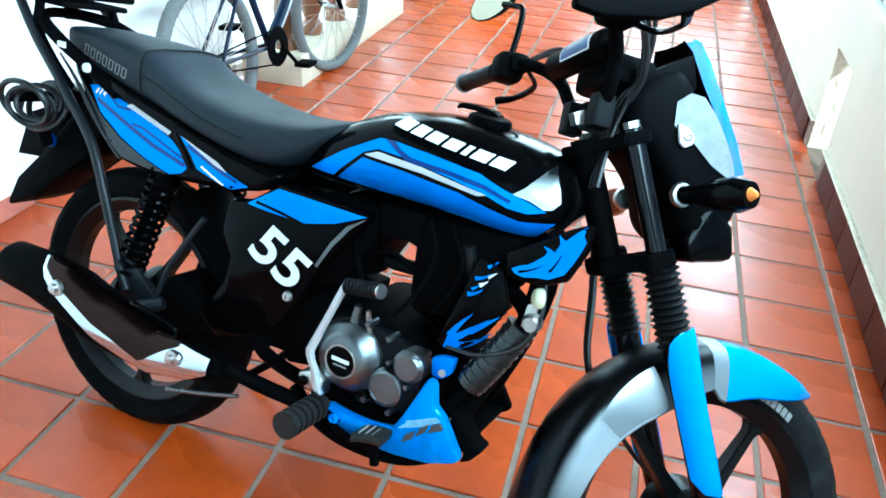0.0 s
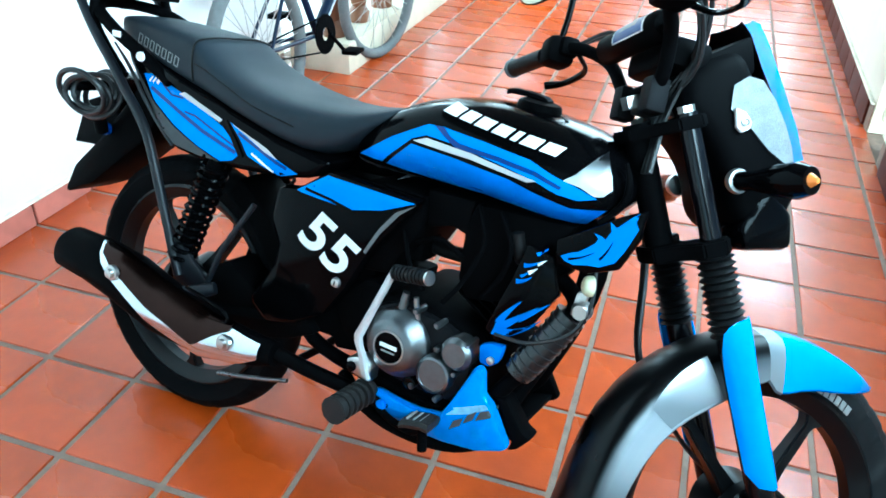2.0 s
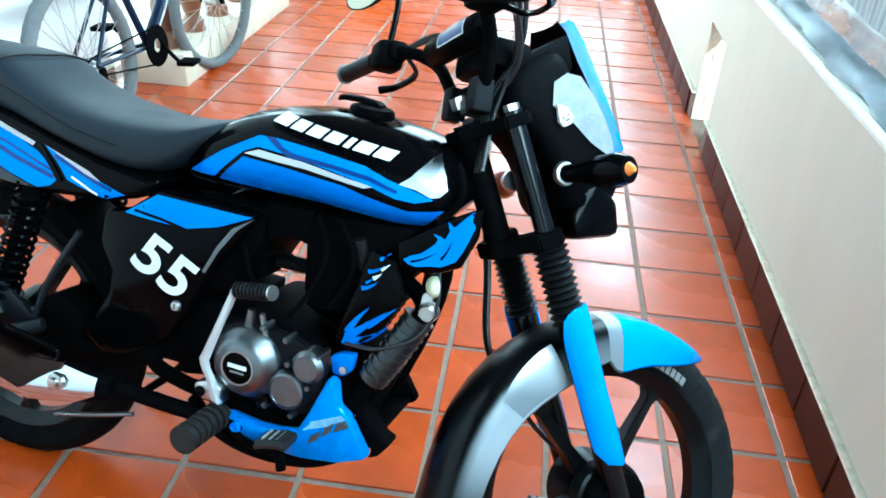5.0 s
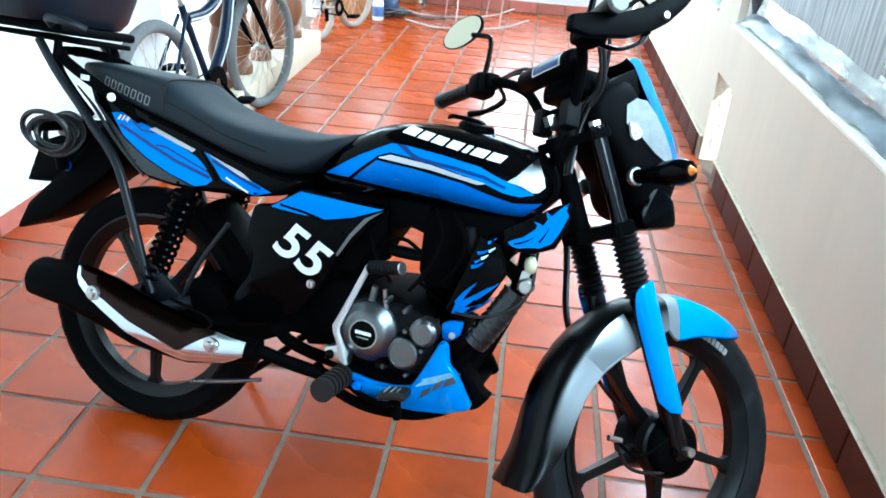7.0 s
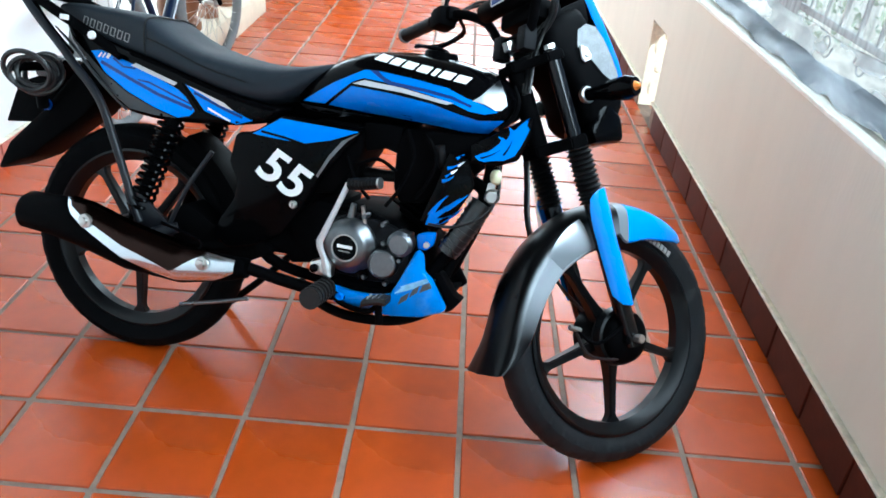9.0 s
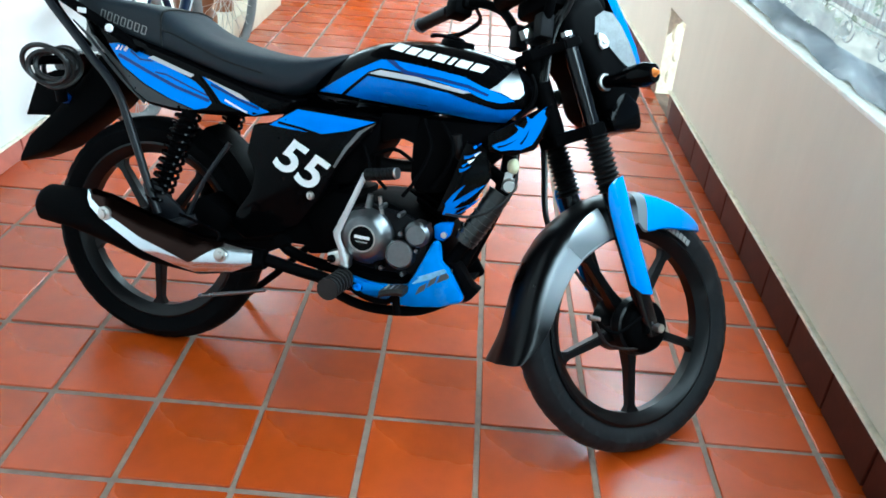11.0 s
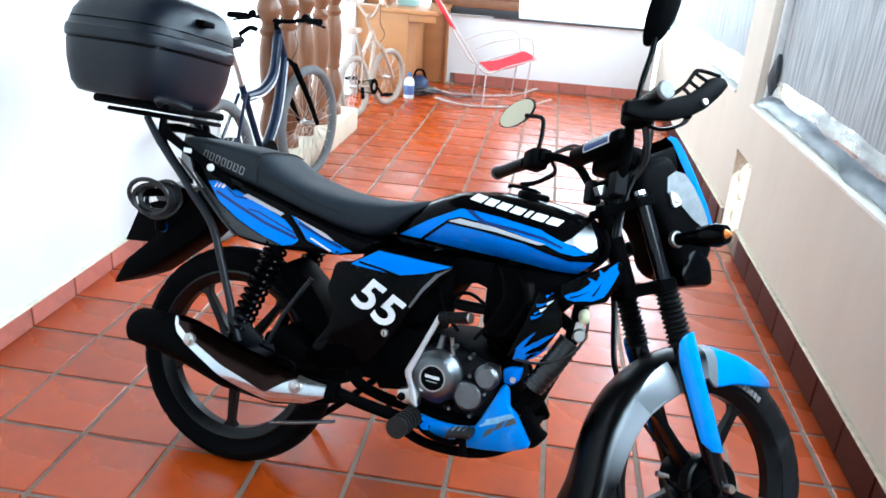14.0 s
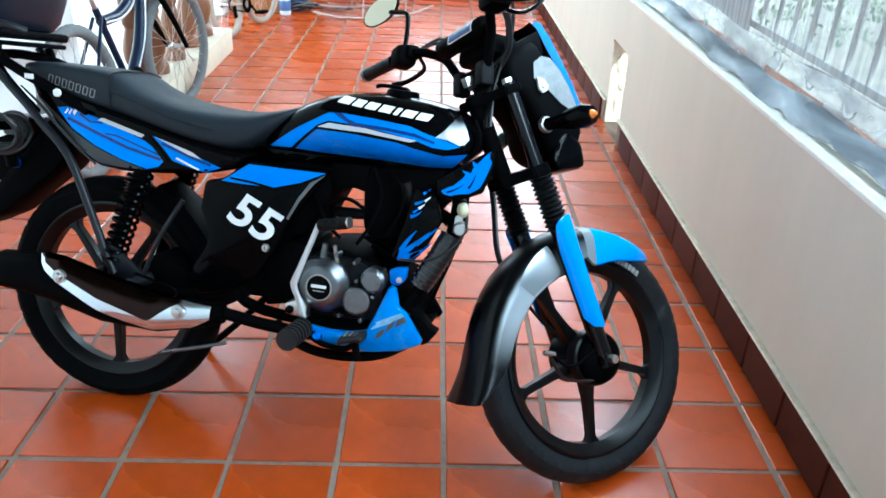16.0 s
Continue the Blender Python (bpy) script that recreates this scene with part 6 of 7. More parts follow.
part("crossbar_pad", tube([(0.826, -0.100, 1.006), (0.826, -0.092, 1.006), (0.826, 0.092, 1.006), (0.826, 0.100, 1.006)], (0.018, 0.024, 0.024, 0.018), seg=20), PLASTIC, bar, "dark padded crossbar sleeve")
def pad_shell(y0, y1, a0, a1, r):
    rows = [[(0.826 + r * math.cos(radians(a0 + (a1 - a0) * k / 8)), y, 1.006 + r * math.sin(radians(a0 + (a1 - a0) * k / 8))) for k in range(9)] for y in (y0, y1)]
    return loft(rows, caps=False, closed=False)


part("pad_outline", pad_shell(-0.075, 0.030, 100, 205, 0.0246), LETTER, bar, "white outline on the padded sleeve")
part("pad_print", pad_shell(-0.071, 0.026, 105, 200, 0.0252), BLUE2, bar, "blue printed panel on the padded sleeve")
part("pad_print", pad_shell(-0.050, 0.005, 120, 170, 0.0257), OUTLINE, bar)
for sgn in (-1, 1):
    part("riser", box((0.855, 0.05 * sgn, 0.915), (0.034, 0.034, 0.055), 0.006), CASTD, bar, "dark cast handlebar clamp")
    ge = V((0.739, 0.348, 1.000)) if sgn > 0 else V((0.727, -0.363, 1.000))
    g = tube([ge, V((0.764, 0.245, 1.010)) if sgn > 0 else V((0.754, -0.262, 1.010))], (0.0165, 0.0152, 0.0152, 0.0165), seg=16)
    part("grip", g, GRIP, bar, "ribbed black rubber grip")
    part("bar_end", lathe([(0.019, -0.004), (0.019, 0.0), (0.016, 0.004), (0.001, 0.005)], 20, m=Matrix.Translation(ge + V((-0.001, 0.004 * sgn, 0))) @ (Matrix() if sgn > 0 else Matrix.Rotation(math.pi, 4, "Z"))), GREYCAB, bar, "grey bar end")
    part("switch_block", box((0.776, 0.212 * sgn, 1.014), (0.052, 0.060, 0.052), 0.012), PLASTIC, bar)
    part("lever_mount", box((0.785, 0.185 * sgn, 1.020), (0.034, 0.030, 0.036), 0.008), PLASTIC, bar)
    part("lever", tube([(0.805, 0.18 * sgn, 1.012), (0.836, 0.215 * sgn, 0.996), (0.828, 0.29 * sgn, 0.984), (0.806, 0.335 * sgn, 0.980)], (0.008, 0.007, 0.006, 0.008), smooth=5, flat=0.6), BLACK, bar, "control lever")
# hand guard on the right
hg = [(0.662, 0.945), (0.70, 0.944), (0.773, 0.963), (0.815, 0.985), (0.846, 1.009), (0.878, 1.046), (0.893, 1.070), (0.878, 1.083), (0.850, 1.074), (0.828, 1.048), (0.800, 1.024), (0.755, 1.000), (0.700, 0.984), (0.662, 0.970)]
hguard = part("hand_guard", prism(hg, -0.342, -0.322, 0.006), PLASTIC, bar, "black plastic hand guard with three slots", m=None)
part("guard_rim", tube([(0.755, -0.334, 1.003), (0.790, -0.335, 1.038), (0.806, -0.335, 1.064), (0.816, -0.335, 1.078), (0.840, -0.335, 1.083), (0.872, -0.335, 1.084)], 0.0042, smooth=4, seg=8), PLASTIC, hguard)
for p, q in (((0.786, 1.034), (0.806, 1.024)), ((0.799, 1.052), (0.824, 1.043)), ((0.812, 1.072), (0.842, 1.064))):
    part("slot_strut", tube([(p[0], -0.335, p[1]), (q[0], -0.335, q[1])], 0.0036, seg=8), PLASTIC, hguard)
part("guard_bolt", lathe([(0.002, -0.348), (0.006, -0.347), (0.007, -0.342)], 12, m=Matrix.Translation((0.835, 0, 1.016))), STEEL, hguard, "small steel bolt")
# mirrors
def mirror(side, at, facing, along, wide, high, stalk_pts):
    """An oval mirror on a stalk; facing and along are directions in the porch."""
    whole = BIKE @ STEER
    n_, u_ = V(facing).normalized(), V(along)
    u_ = (u_ - n_ * u_.dot(n_)).normalized()
    v_ = n_.cross(u_)
    rot = Matrix((u_, v_, n_)).transposed().to_4x4()
    m = whole.inverted() @ Matrix.Translation(whole @ V(at)) @ rot
    st = part("mirror", tube(stalk_pts, 0.006, smooth=5), BLACK, moto, "black oval mirror on a stalk", m=STEER)
    prof = [(0.30, -0.034), (0.62, -0.030), (0.88, -0.018), (1.0, -0.002), (1.0, 0.004), (0.95, 0.005), (0.001, 0.003)]
    part("shell", lathe(prof, 32, axis="z", m=m @ Matrix.Diagonal((wide, high, 1, 1))), PLASTIC, st)
    part("glass", lathe([(0.93, 0.0), (0.93, 0.0062), (0.001, 0.0066)], 32, axis="z", m=m @ Matrix.Diagonal((wide, high, 1, 1))), MIRROR, st, "oval mirror glass")


mirror(1, (0.748, 0.300, 1.160), (-0.40, -1.0, 0.24), (1, 0.05, 0.75), 0.058, 0.029, [(0.775, 0.205, 1.035), (0.780, 0.205, 1.085), (0.782, 0.215, 1.128), (0.772, 0.245, 1.142), (0.762, 0.275, 1.150)])
mirror(-1, (0.778, -0.250, 1.245), (-0.75, 0.62, 0.10), (0.22, 0.05, 1), 0.088, 0.036, [(0.775, -0.205, 1.040), (0.780, -0.21, 1.09), (0.785, -0.225, 1.150), (0.783, -0.237, 1.195)])
# control cables
rc = random.Random(2)
for k in range(7):
    y0 = -0.19 + 0.012 * k if k < 5 else 0.17 + 0.015 * (k - 5)
    part("control_cable", tube([(0.790, y0, 1.020), (0.850, y0 * 0.8, 1.05 + rc.uniform(-0.02, 0.02)), (0.890, y0 * 0.45 - 0.02, 0.985 + rc.uniform(-0.02, 0.02)), (0.885, -0.05 + 0.012 * k, 0.90), (0.878, -0.045 + 0.012 * k, 0.80)], 0.0038, smooth=7, seg=6), CABLE, moto, m=STEER)
for k in range(2):
    part("brake_hose", tube([fork_at(0.06, 0.05 + 0.012 * k, 0.035), fork_at(0.22, 0.06 + 0.012 * k, -0.005), fork_at(0.36, 0.06 + 0.010 * k, -0.045), fork_at(0.50, 0.055, -0.01), fork_at(0.58, 0.05, 0.03)], 0.0042, smooth=6, seg=6), CABLE, moto, m=STEER)

# coiled cable lock hung at the tail
lockc = empty("cable_lock", BIKE, "black coiled steel cable lock hanging at the tail", "cable lock")
for k in range(5):
    a0 = 0.6 * k
    pts = []
    rr = 0.048 + 0.006 * math.sin(2.1 * k)
    for q in range(28):
        t = 2 * math.pi * q / 28
        pts.append((-0.288 + rr * math.cos(t) + 0.006 * math.sin(k), -0.085 - 0.012 * k + 0.02 * math.sin(t + a0), 0.690 + rr * 0.85 * math.sin(t) + 0.005 * math.cos(3 * k)))
    part("coil", tube(pts, 0.0062, seg=8, closed=True), CABLE, lockc)
part("lock_body", tube([(-0.280, -0.10, 0.650), (-0.283, -0.085, 0.606)], 0.014, seg=14), PLASTIC, lockc)

# ---- balustrade ----
bal = empty("balustrade", None, "turned brown wooden balusters on a cream plinth", "balustrade")
part("plinth", box((-0.80, 3.045, 0.078), (0.325, 1.59, 0.156), 0.008), CREAM, bal, "cream stone plinth")
part("handrail", box((-0.77, 3.0, 1.125), (0.26, 1.45, 0.13), 0.02), TANRAIL, bal, "broad tan wooden handrail")
part("rail_moulding", box((-0.77, 3.0, 1.045), (0.19, 1.43, 0.03), 0.008), BALW, bal)
prof = [(0.060, 0.157), (0.060, 0.20), (0.050, 0.215), (0.036, 0.235), (0.046, 0.265), (0.060, 0.31), (0.064, 0.35), (0.055, 0.40), (0.042, 0.45), (0.038, 0.47), (0.046, 0.485), (0.048, 0.50), (0.044, 0.515),
        (0.050, 0.56), (0.056, 0.64), (0.058, 0.70), (0.054, 0.76), (0.046, 0.81), (0.042, 0.825), (0.052, 0.84), (0.054, 0.855), (0.042, 0.87), (0.036, 0.89), (0.050, 0.915), (0.064, 0.95), (0.064, 0.98), (0.050, 1.01), (0.044, 1.03)]
for y in (2.36, 2.65, 2.96, 3.28, 3.59):
    part("baluster", lathe(prof, 24, axis="z", m=Matrix.Translation((-0.76, y, 0))), BALW, bal)


# ---- bicycles ----
def spoked_wheel(name, parent, r, tyre_r, m, tyre_mat, rim_mat, spokes=28, label=""):
    w = part(name, tube([(r * 0.93 * math.cos(t), 0, r * 0.93 * math.sin(t)) for t in [2 * math.pi * k / 48 for k in range(48)]], 0.011, seg=8, closed=True, flat=1.3), rim_mat, parent, label, m=m)
    ring = []
    for k in range(96):
        t = 2 * math.pi * k / 96
        rr = r - tyre_r + (0.0015 if k % 2 else -0.001)
        ring.append((rr * math.cos(t), 0, rr * math.sin(t)))
    part("tyre", tube(ring, tyre_r, seg=10, closed=True), tyre_mat, w, "knobbly tyre")
    part("hub", lathe([(0.010, -0.05), (0.022, -0.035), (0.022, -0.028), (0.013, -0.02), (0.013, 0.02), (0.022, 0.028), (0.022, 0.035), (0.010, 0.05)], 14), STEEL, w)
    for k in range(spokes):
        t = 2 * math.pi * k / spokes
        t2 = t + (0.35 if k % 4 < 2 else -0.35)
        sgn = 1 if k % 2 else -1
        part("spoke", tube([(0.02 * math.cos(t2), 0.030 * sgn, 0.02 * math.sin(t2)), (r * 0.92 * math.cos(t), 0.004 * sgn, r * 0.92 * math.sin(t))], 0.0016, seg=4), STEEL, w)
    return w


def bicycle(name, rear, front, lean, r, tyre_r, steer, paint, stripe, tyre_mat, rim_mat, low_step, label, bar_mat, saddle_mat, rise, spokes, saddle_z):
    """A bicycle from its two wheel contacts: local x runs forward, z up."""
    d = V((front[0] - rear[0], front[1] - rear[1], 0))
    base = d.length
    m = Matrix.Translation((rear[0], rear[1], 0)) @ Matrix.Rotation(math.atan2(d.y, d.x), 4, "Z") @ Matrix.Rotation(radians(-lean), 4, "X")
    b = empty(name, m, label, "bicycle")
    head_b, head_t = V((base - 0.58 * r - 0.06, 0, 2.0 * r + 0.07)), V((base - 0.58 * r - 0.115, 0, 2.0 * r + 0.23 * r / 0.33))
    bb = V((base * 0.42, 0, r * 0.86))
    seat_t = V((base * 0.42 - 0.16 * r / 0.33, 0, r * 2.05))
    ax = (head_t - head_b).normalized()
    st = Matrix.Translation(head_b) @ Matrix.Rotation(radians(steer), 4, ax) @ Matrix.Translation(-head_b)
    part("seat_tube", tube([bb, seat_t], 0.016), paint, b)
    part("head_tube", tube([head_b, head_t], 0.020), paint, b)
    if low_step:
        part("top_tube", tube([head_t - V((0, 0, 0.03)), V((base * 0.62, 0, r * 2.06)), V((base * 0.47, 0, r * 1.86)), bb.lerp(seat_t, 0.84)], 0.025, smooth=6), paint, b, "curved step-through tube")
        part("stripe", tube([head_t - V((0, 0.012, 0.045)), V((base * 0.62, -0.020, r * 2.02)), V((base * 0.47, -0.020, r * 1.82)), bb.lerp(seat_t, 0.82) - V((0, 0.018, 0))], 0.0075, smooth=6), stripe, b, "silver stripe")
        part("down_tube", tube([head_b, V((base * 0.62, 0, r * 1.42)), bb], 0.027, smooth=6), paint, b)
        part("stripe", tube([head_b - V((0.004, 0.022, 0)), V((base * 0.62 + 0.004, -0.023, r * 1.42)), bb - V((0, 0.022, 0))], 0.0075, smooth=6), stripe, b, "silver stripe")
    else:
        part("top_tube", tube([head_t - V((0, 0, 0.02)), seat_t - V((0, 0, 0.05))], 0.017), paint, b)
        part("down_tube", tube([head_b, bb], 0.019), paint, b)
    axle = V((0, 0, r))
    for sgn in (-1, 1):
        part("chain_stay", tube([bb + V((0, 0.025 * sgn, 0)), axle + V((0, 0.055 * sgn, 0))], 0.009), paint, b)
        part("seat_stay", tube([seat_t + V((0, 0.018 * sgn, -0.04)), axle + V((0, 0.055 * sgn, 0))], 0.008), paint, b)
    spoked_wheel("rear_wheel", b, r, tyre_r, Matrix.Translation(axle), tyre_mat, rim_mat, spokes)
    fa = V((base, 0, r))
    spoked_wheel("front_wheel", b, r, tyre_r, st @ Matrix.Translation(fa), tyre_mat, rim_mat, spokes)
    fork = part("fork", tube([head_b + V((0.004, -0.06, -0.03)), head_b + V((0.0, 0, 0)), head_b + V((0.004, 0.06, -0.03))], 0.014, smooth=3), bar_mat, b, m=st)
    for sgn in (-1, 1):
        part("blade", tube([head_b + V((0.004, 0.06 * sgn, -0.03)), fa.lerp(head_b, 0.45) + V((0, 0.06 * sgn, 0)), fa + V((0, 0.058 * sgn, 0))], (0.018, 0.016, 0.012), smooth=4), bar_mat, fork)
    part("chainring", lathe([(0.085 * r / 0.33, -0.004), (0.09 * r / 0.33, 0.0), (0.085 * r / 0.33, 0.004), (0.03, 0.004), (0.03, -0.004)], 28, m=Matrix.Translation(bb + V((0, -0.045, 0))), closed=True), CHASSIS, b)
    part("crank", tube([bb + V((0, -0.07, 0)), bb + V((0.10 * r / 0.33, -0.075, -0.10 * r / 0.33))], 0.009), CHASSIS, b)
    part("crank", tube([bb + V((0, 0.07, 0)), bb + V((-0.10 * r / 0.33, 0.075, 0.10 * r / 0.33))], 0.009), CHASSIS, b)
    part("pedal", box(bb + V((0.10 * r / 0.33, -0.12, -0.10 * r / 0.33)), (0.08, 0.08, 0.02), 0.005), PLASTIC, b)
    part("pedal", box(bb + V((-0.10 * r / 0.33, 0.12, 0.10 * r / 0.33)), (0.08, 0.08, 0.02), 0.005), PLASTIC, b)
    part("derailleur", box(axle + V((0.0, -0.07, -0.05)), (0.03, 0.02, 0.09), 0.006), CHASSIS, b)
    part("chain", tube([bb + V((0, -0.045, 0.08 * r / 0.33)), axle + V((0, -0.05, 0.035)), axle + V((-0.035, -0.05, 0)), axle + V((0, -0.05, -0.035)), bb + V((0, -0.045, -0.08 * r / 0.33))], 0.004, smooth=5, seg=6), CHASSIS, b)
    stem_t = head_t + ax * (0.05 + rise)
    part("stem", tube([head_t, stem_t, stem_t + V((0.05, 0, 0.01))], 0.013, smooth=3), bar_mat, b, m=st)
    if rise > 0.06:
        bp = [stem_t + V(q) for q in ((-0.06, -0.21, 0.125), (0.0, -0.13, 0.12), (0.03, -0.05, 0.02), (0.04, 0, 0), (0.03, 0.05, 0.02), (0.0, 0.13, 0.12), (-0.06, 0.21, 0.125))]
        part("cross_brace", tube([bp[1].lerp(bp[2], 0.25), bp[5].lerp(bp[4], 0.25)], 0.007), bar_mat, b, m=st)
    else:
        bp = [stem_t + V(q) for q in ((-0.03, -0.27, 0.030), (0.02, -0.15, 0.026), (0.05, -0.05, 0.01), (0.05, 0.05, 0.01), (0.02, 0.15, 0.026), (-0.03, 0.27, 0.030))]
    hb = part("handlebar", tube(bp, 0.011, smooth=5), bar_mat, b, m=st)
    for e, i in ((bp[0], bp[1]), (bp[-1], bp[-2])):
        part("grip", tube([e, e.lerp(i, 0.75)], 0.016), PLASTIC if rise < 0.06 else PALE, hb)
        part("brake_lever", tube([e.lerp(i, 0.9) + V((0.02, 0, 0)), e.lerp(i, 0.6) + V((0.055, 0, -0.02)), e + V((0.045, 0, -0.03))], 0.006, smooth=4), PLASTIC if rise < 0.06 else STEEL, hb)
        part("shifter", ball(e.lerp(i, 0.95) + V((0.01, 0, 0.01)), (0.022, 0.022, 0.022)), PLASTIC if rise < 0.06 else PALE, hb)
    part("cable", tube([bp[1], stem_t + V((0.14, -0.03, -0.05)), head_b + V((0.09, -0.03, 0.05)), head_b + V((0.01, -0.03, -0.02))], 0.003, smooth=6, seg=6), CABLE, b, m=st)
    post = seat_t + (seat_t - bb).normalized() * saddle_z
    part("seat_post", tube([seat_t, post], 0.012), STEEL, b)
    k = r / 0.33
    rings = []
    for x, w, z in ((-0.13, 0.05, 0.02), (-0.11, 0.085, 0.03), (-0.05, 0.09, 0.022), (0.02, 0.05, 0.014), (0.09, 0.024, 0.012), (0.135, 0.012, 0.006)):
        rings.append([post + V((x * k, y, zz)) for y, zz in ((-w * k, -0.01), (-w * 0.8 * k, z), (0, z + 0.008), (w * 0.8 * k, z), (w * k, -0.01), (0, -0.02))])
    part("saddle", loft(rings), saddle_mat, b)
    return b


bicycle("bicycle", (-0.675, 1.545), (-0.608, 2.585), 4, 0.325, 0.026, -8, NAVY, BSILV, GREYTYRE, BSILV, True, "navy step-through bicycle leaning beside the balustrade", CHASSIS, PLASTIC, -0.02, 32, 0.22)
bicycle("childs_bicycle", (-0.745, 4.22), (-0.600, 4.76), 5, 0.235, 0.024, -10, PALE, PALE, PALETYRE, BSILV, False, "small faded cream child's bicycle by the desk", PALE, PALE, 0.07, 20, 0.18)

# ---- desk ----
desk = empty("desk", None, "orange-brown veneered wooden desk against the half wall", "desk")
part("desktop", box((-0.635, 5.60, 0.735), (0.71, 0.93, 0.035), 0.004), DESKW, desk)
part("side_panel", box((-0.765, 5.160, 0.359), (0.46, 0.025, 0.715), 0.003), DESKW, desk)
part("side_panel", box((-0.548, 5.60, 0.359), (0.025, 0.85, 0.715), 0.003), DESKW, desk)
part("back_panel", box((-0.418, 6.045, 0.359), (0.235, 0.020, 0.715), 0.002), DESKW, desk)
part("apron", box((-0.418, 5.165, 0.685), (0.235, 0.02, 0.062), 0.003), DESKW, desk)
part("leg", box((-0.305, 6.020, 0.359), (0.030, 0.030, 0.715), 0.003), DESKW, desk)
upper = empty("cupboard", None, "orange-brown wooden cupboard standing on the desk", "cupboard")
part("body", box((-0.89, 5.66, 1.085), (0.19, 0.44, 0.66), 0.004), DESKW, upper)
part("door", box((-0.89, 5.435, 1.085), (0.17, 0.014, 0.63), 0.003), DESKW, upper)
carton = empty("storage_tub", None, "clear plastic tub with a pale green stack on the desk", "tub")
part("tub", box((-0.61, 5.50, 0.853), (0.18, 0.16, 0.20), 0.012), see_through("clear_plastic", (0.72, 0.80, 0.80), 0.45, 0.2), carton)
part("contents", box((-0.61, 5.50, 0.825), (0.15, 0.13, 0.13), 0.006), mat("pale_green_card", (0.16, 0.36, 0.28), 0.6, scale=20), carton, "pale green stack inside")
part("lid", box((-0.61, 5.50, 0.958), (0.19, 0.17, 0.014), 0.004), BOTTLE, carton)

# ---- shutter at the back opening ----
sh = tagged(empty("shutter_1", None, "brown vertical-slatted wooden shutter above the half wall", "shutter"), kind="structure")
part("sill_board", box((-0.06, 6.060, 0.700), (0.86, 0.070, 0.060), 0.004), GREYM, sh, "dark weathered sill board")
part("frame", box((-0.06, 6.060, 0.772), (0.85, 0.046, 0.082), 0.006), BALW, sh)
part("backing", box((-0.06, 6.088, 1.48), (0.85, 0.012, 1.36), 0.002), BALW, sh)
part("frame", box((-0.06, 6.065, 2.17), (0.85, 0.05, 0.05), 0.004), BALW, sh)
for k in range(11):
    part("slat", box((-0.446 + 0.0772 * k, 6.064, 1.48), (0.0740, 0.030, 1.34), 0.005, seg=1), BALW, sh)

# ---- rocking chair ----
RC = Matrix.Translation((0.20, 5.27, 0)) @ Matrix.Rotation(radians(17), 4, "Z")
rock = empty("rocking_chair", RC, "white rod rocking chair with a red corded seat", "rocking chair")
for sgn in (-1, 1):
    y = 0.24 * sgn
    part("rocker", tube([(-0.52, y, 0.075), (-0.3, y, 0.022), (0, y, 0.010), (0.3, y, 0.03), (0.52, y, 0.095)], 0.009, smooth=6), RUST, rock)
    part("leg", tube([(-0.10, y, 0.012), (-0.08, y * 0.9, 0.30)], 0.007), RUST, rock)
    part("leg", tube([(0.27, y, 0.026), (0.30, y * 0.9, 0.40)], 0.007), RUST, rock)
    part("side_rod", tube([(0.34, y * 0.95, 0.43), (0.10, y, 0.36), (-0.10, y, 0.30), (-0.28, y * 0.95, 0.52), (-0.54, y * 0.85, 0.90)], 0.0065, smooth=6), RUST, rock)
    part("armrest", tube([(-0.20, y * 1.05, 0.50), (-0.02, y * 1.1, 0.57), (0.26, y * 1.1, 0.60), (0.32, y, 0.42)], 0.006, smooth=5), RUST, rock)
part("top_rail", tube([(-0.54, -0.204, 0.90), (-0.56, 0, 0.92), (-0.54, 0.204, 0.90)], 0.0065, smooth=5), RUST, rock)
part("front_rail", tube([(0.34, -0.23, 0.43), (0.36, 0, 0.43), (0.34, 0.23, 0.43)], 0.008, smooth=4), RUST, rock)
for k in range(22):
    y = -0.205 + 0.41 * k / 21
    part("seat_cord", tube([(0.35, y, 0.435), (0.12, y, 0.345), (-0.06, y, 0.315)], 0.0055, smooth=3, seg=5), REDCORD, rock)
for k in range(14):
    y = -0.18 + 0.36 * k / 13
    part("back_cord", tube([(-0.37, y, 0.64), (-0.45, y, 0.76), (-0.545, y, 0.91)], 0.0055, smooth=3, seg=5), REDCORD, rock)

# ---- clutter under the desk ----
bt = empty("bottle", Matrix.Translation((-0.495, 5.11, 0.003)), "white plastic bottle with a blue label", "bottle")
part("body", lathe([(0.002, 0.0), (0.045, 0.0), (0.048, 0.01), (0.048, 0.14), (0.040, 0.165), (0.020, 0.18), (0.018, 0.19), (0.002, 0.19)], 24, axis="z"), BOTTLE, bt)
part("label", lathe([(0.0486, 0.035), (0.0492, 0.036), (0.0492, 0.115), (0.0486, 0.116)], 24, axis="z"), BLUELAB, bt, "blue paper label")
part("cap", lathe([(0.020, 0.19), (0.022, 0.192), (0.021, 0.222), (0.002, 0.224)], 18, axis="z"), BLUELAB, bt)
rc = random.Random(9)
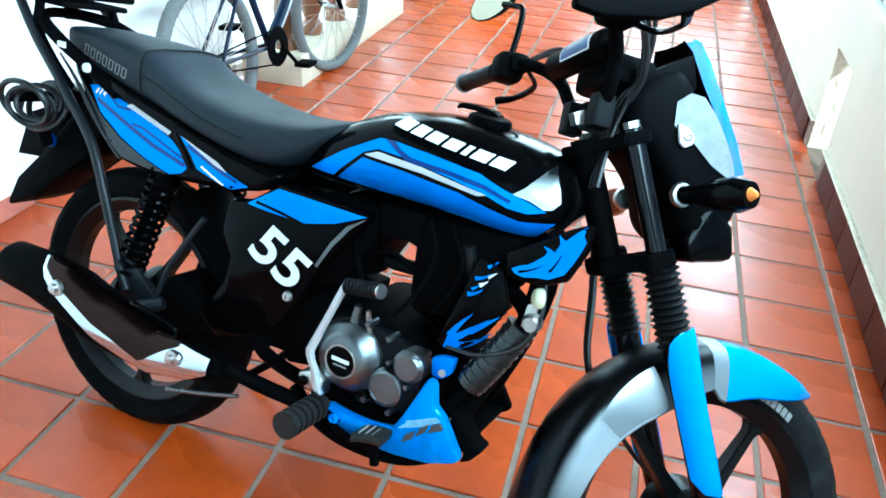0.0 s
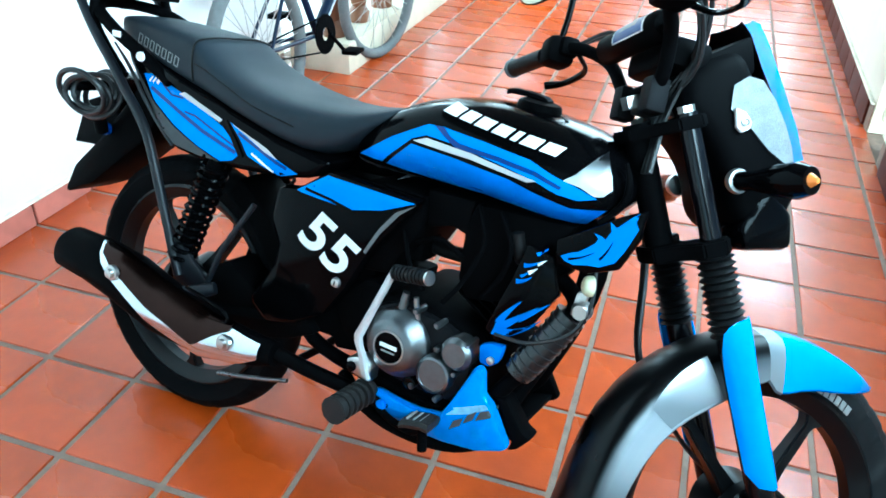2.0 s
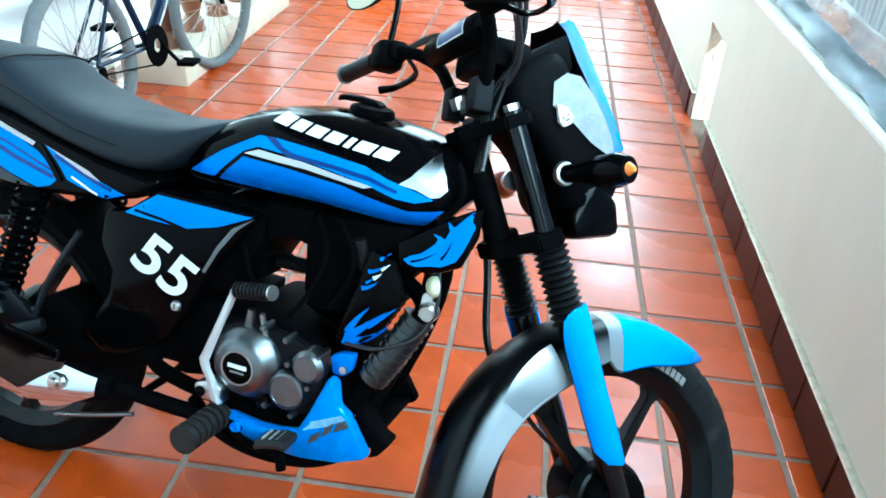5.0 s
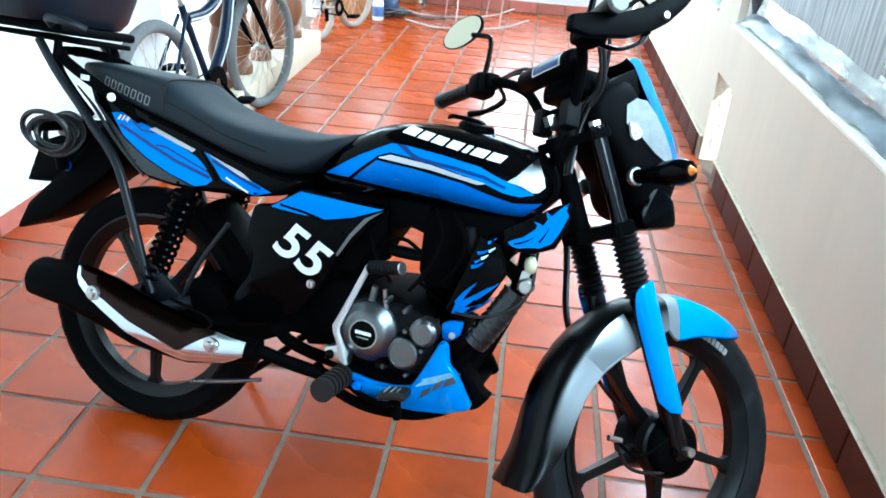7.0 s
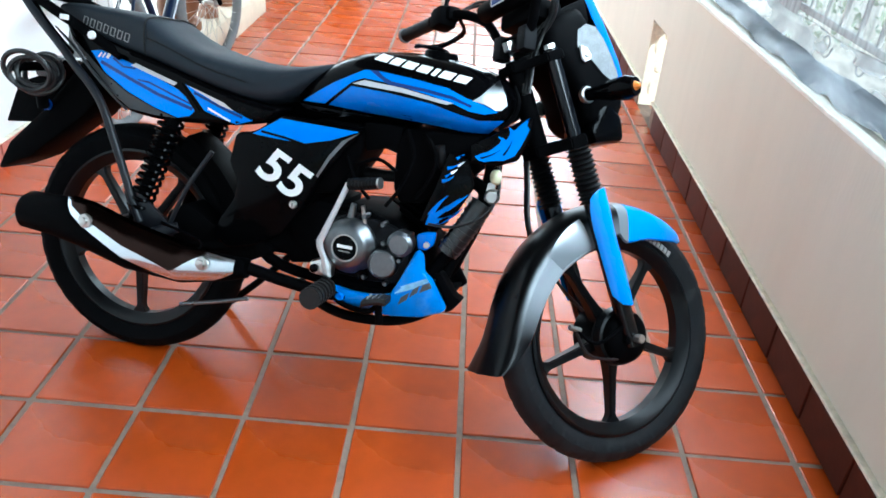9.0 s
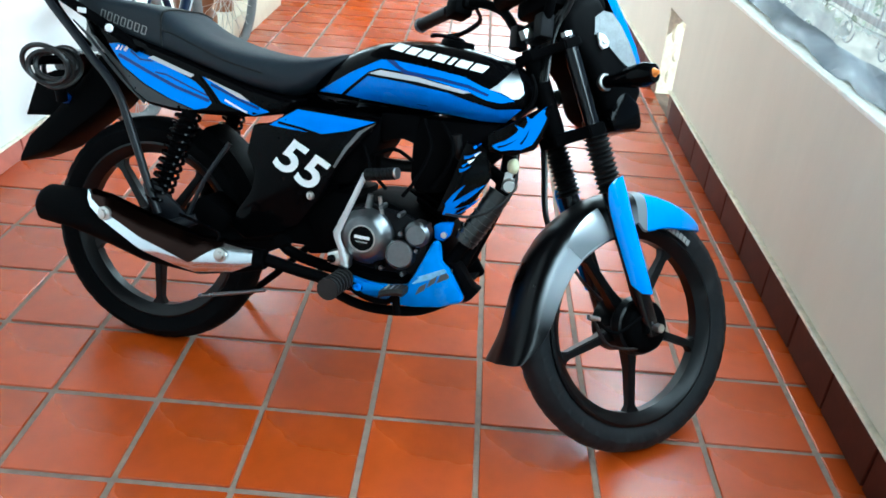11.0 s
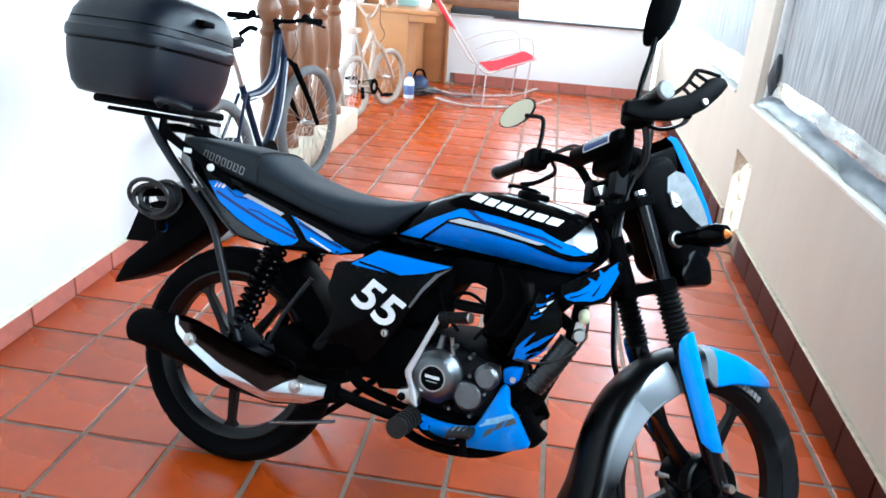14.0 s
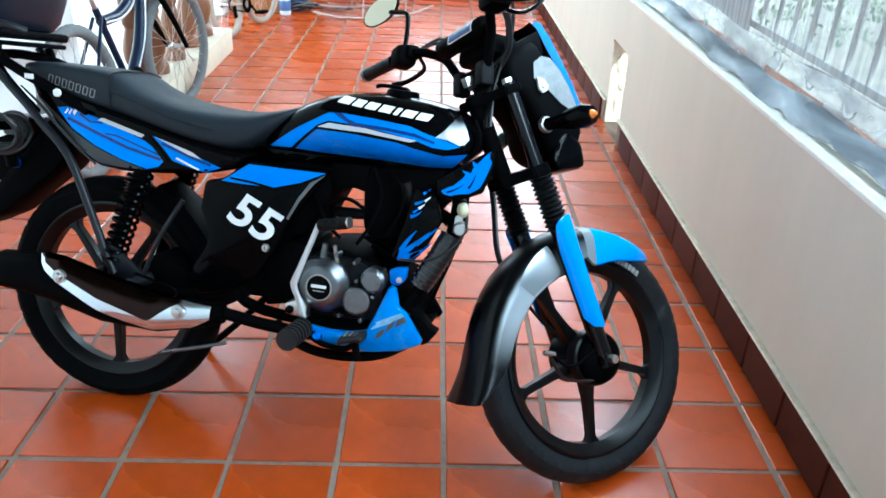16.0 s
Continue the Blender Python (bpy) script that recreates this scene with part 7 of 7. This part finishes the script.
for n in range(4):
    hose = empty("electric_cable", Matrix.Translation((-0.40, 5.24, 0.012)), "loose dark cable coiled on the tiles", "cable", "cables by the desk")
    pts = []
    for k in range(26):
        t = k * 0.42 + n
        rr = 0.07 + 0.05 * math.sin(0.6 * k + n) + 0.01 * n
        pts.append((rr * 1.2 * math.cos(t), rr * 0.9 * math.sin(t), 0.006 + 0.04 * abs(math.sin(0.37 * k + n)) + 0.012 * n))
    part("cord", tube(pts, 0.006, seg=6, smooth=3), GREYCAB if n % 2 else CABLE, hose)
hose = empty("floor_cable", None, "long grey cable trailing over the tiles", "cable")
part("cord", tube([(-0.40, 5.30, 0.012), (-0.26, 5.42, 0.010), (-0.10, 5.30, 0.010), (0.02, 5.44, 0.010)], 0.007, smooth=6, seg=6), GREYCAB, hose)
box_ = empty("small_engine", Matrix.Translation((-0.44, 5.33, 0.003)), "dark blue appliance body under the desk", "appliance")
part("body", lathe([(0.002, 0.0), (0.075, 0.0), (0.085, 0.03), (0.085, 0.11), (0.06, 0.15), (0.02, 0.17), (0.002, 0.17)], 22, axis="z"), mat("dark_blue_plastic", (0.015, 0.03, 0.09), 0.4, scale=40), box_)
part("handle", tube([(-0.06, 0, 0.13), (-0.03, 0, 0.21), (0.03, 0, 0.21), (0.06, 0, 0.13)], 0.010, smooth=4), CHASSIS, box_)

# ---- floor and skirting tiles ----
def tile_mesh(name, sx, sy, sz, bevel, material):
    bm = box((0, 0, 0), (sx, sy, sz), bevel, seg=1)
    me = bpy.data.meshes.new(name)
    bm.to_mesh(me)
    bm.free()
    me.materials.append(material)
    return me


JOINT = 0.0145
rnd = random.Random(11)
meshes = {}
rest_v, rest_f = [], []
for j in range(-11, 25):
    y0, y1 = ROW0 + j * PITCH + JOINT / 2, min(ROW0 + (j + 1) * PITCH - JOINT / 2, Y_BACK - 0.004)
    if y1 < Y_FRONT or y1 - y0 < 0.02:
        continue
    for xa, xb in zip(COLUMNS, COLUMNS[1:]):
        x0, x1 = max(xa + JOINT / 2, X_LEFT + 0.004), min(xb - JOINT / 2, X_RIGHT - 0.004)
        if x1 - x0 < 0.02:
            continue
        c = ((x0 + x1) / 2 + rnd.uniform(-1, 1) * 0.0012, (y0 + y1) / 2 + rnd.uniform(-1, 1) * 0.0012, -0.004 + rnd.uniform(-1, 1) * 0.0006)
        if -2 <= j <= 24 and j * PITCH + ROW0 > -0.9:
            key = (round(x1 - x0, 3), round(y1 - y0, 3))
            if key not in meshes:
                meshes[key] = tile_mesh("floor_tile", x1 - x0, y1 - y0, 0.012, 0.002, TILE)
            o = new("floor_tile", meshes[key])
            o.parent = floor
            o.matrix_basis = Matrix.Translation(c) @ Euler((rnd.uniform(-1, 1) * 0.0022, rnd.uniform(-1, 1) * 0.0022, rnd.uniform(-1, 1) * 0.003)).to_matrix().to_4x4()
        else:
            k = len(rest_v)
            rest_v += [(x0, y0, 0.002), (x1, y0, 0.002), (x1, y1, 0.002), (x0, y1, 0.002), (x0, y0, -0.008), (x1, y0, -0.008), (x1, y1, -0.008), (x0, y1, -0.008)]
            rest_f += [(k, k + 1, k + 2, k + 3), (k, k + 4, k + 5, k + 1), (k + 1, k + 5, k + 6, k + 2), (k + 2, k + 6, k + 7, k + 3), (k + 3, k + 7, k + 4, k)]
me = bpy.data.meshes.new("floor_tiles")
me.from_pydata(rest_v, [], rest_f)
me.materials.append(TILE)
o = tagged(new("floor_tiles", me), "glazed terracotta floor tiles near the entrance", kind="stuff")
o.parent = floor


def skirting(name, x, side, y_from, y_to, off, high, label, paint=SKIRT_SHADED):
    base = structure(name, box((x - side * 0.003, (y_from + y_to) / 2, high / 2), (0.006, y_to - y_from, high - 0.002)), GROUT, label)
    part("plaster_edge", box((x - side * 0.009, (y_from + y_to) / 2, high + 0.003), (0.018, y_to - y_from, 0.010), 0.003), VENTP, base)
    me = tile_mesh("skirting_tile", 0.012, PITCH - 0.008, high - 0.004, 0.0025, paint)
    n = int((y_to - y_from) / PITCH)
    for k in range(n + 1):
        y = off + (k + math.floor((y_from - off) / PITCH) + 1.5) * PITCH
        if y + PITCH / 2 > y_to + 0.02 or y - PITCH / 2 < y_from - 0.02:
            continue
        o = new("skirting_tile", me)
        o.parent = base
        o.matrix_basis = Matrix.Translation((x - side * (0.011 + rnd.uniform(0, 0.0015)), y, high / 2 + 0.001)) @ Euler((rnd.uniform(-1, 1) * 0.004, 0, 0)).to_matrix().to_4x4()


skirting("baseboard_east_near", X_RIGHT, 1, -2.6, VENT[0], -0.068, 0.124, "red skirting tiles along the parapet, darkened as shade")
skirting("baseboard_east_far", X_RIGHT, 1, VENT[1], Y_BACK, -0.068, 0.124, "red skirting tiles along the far parapet, darkened as shade")
skirting("baseboard_west", X_LEFT, -1, Y_FRONT, 2.25, ROW0, 0.080, "terracotta skirting tiles along the white wall", SKIRT_LIT)
base = structure("baseboard_north", box((0.735, Y_BACK - 0.003, 0.05), (1.99, 0.006, 0.098)), GROUT, "terracotta skirting tiles along the half wall")
me = tile_mesh("skirting_tile", PITCH - 0.008, 0.012, 0.096, 0.0025, SKIRT_LIT)
for k in range(7):
    o = new("skirting_tile", me)
    o.parent = base
    o.matrix_basis = Matrix.Translation((COL0 + (k + 0.5) * PITCH, Y_BACK - 0.012, 0.05))
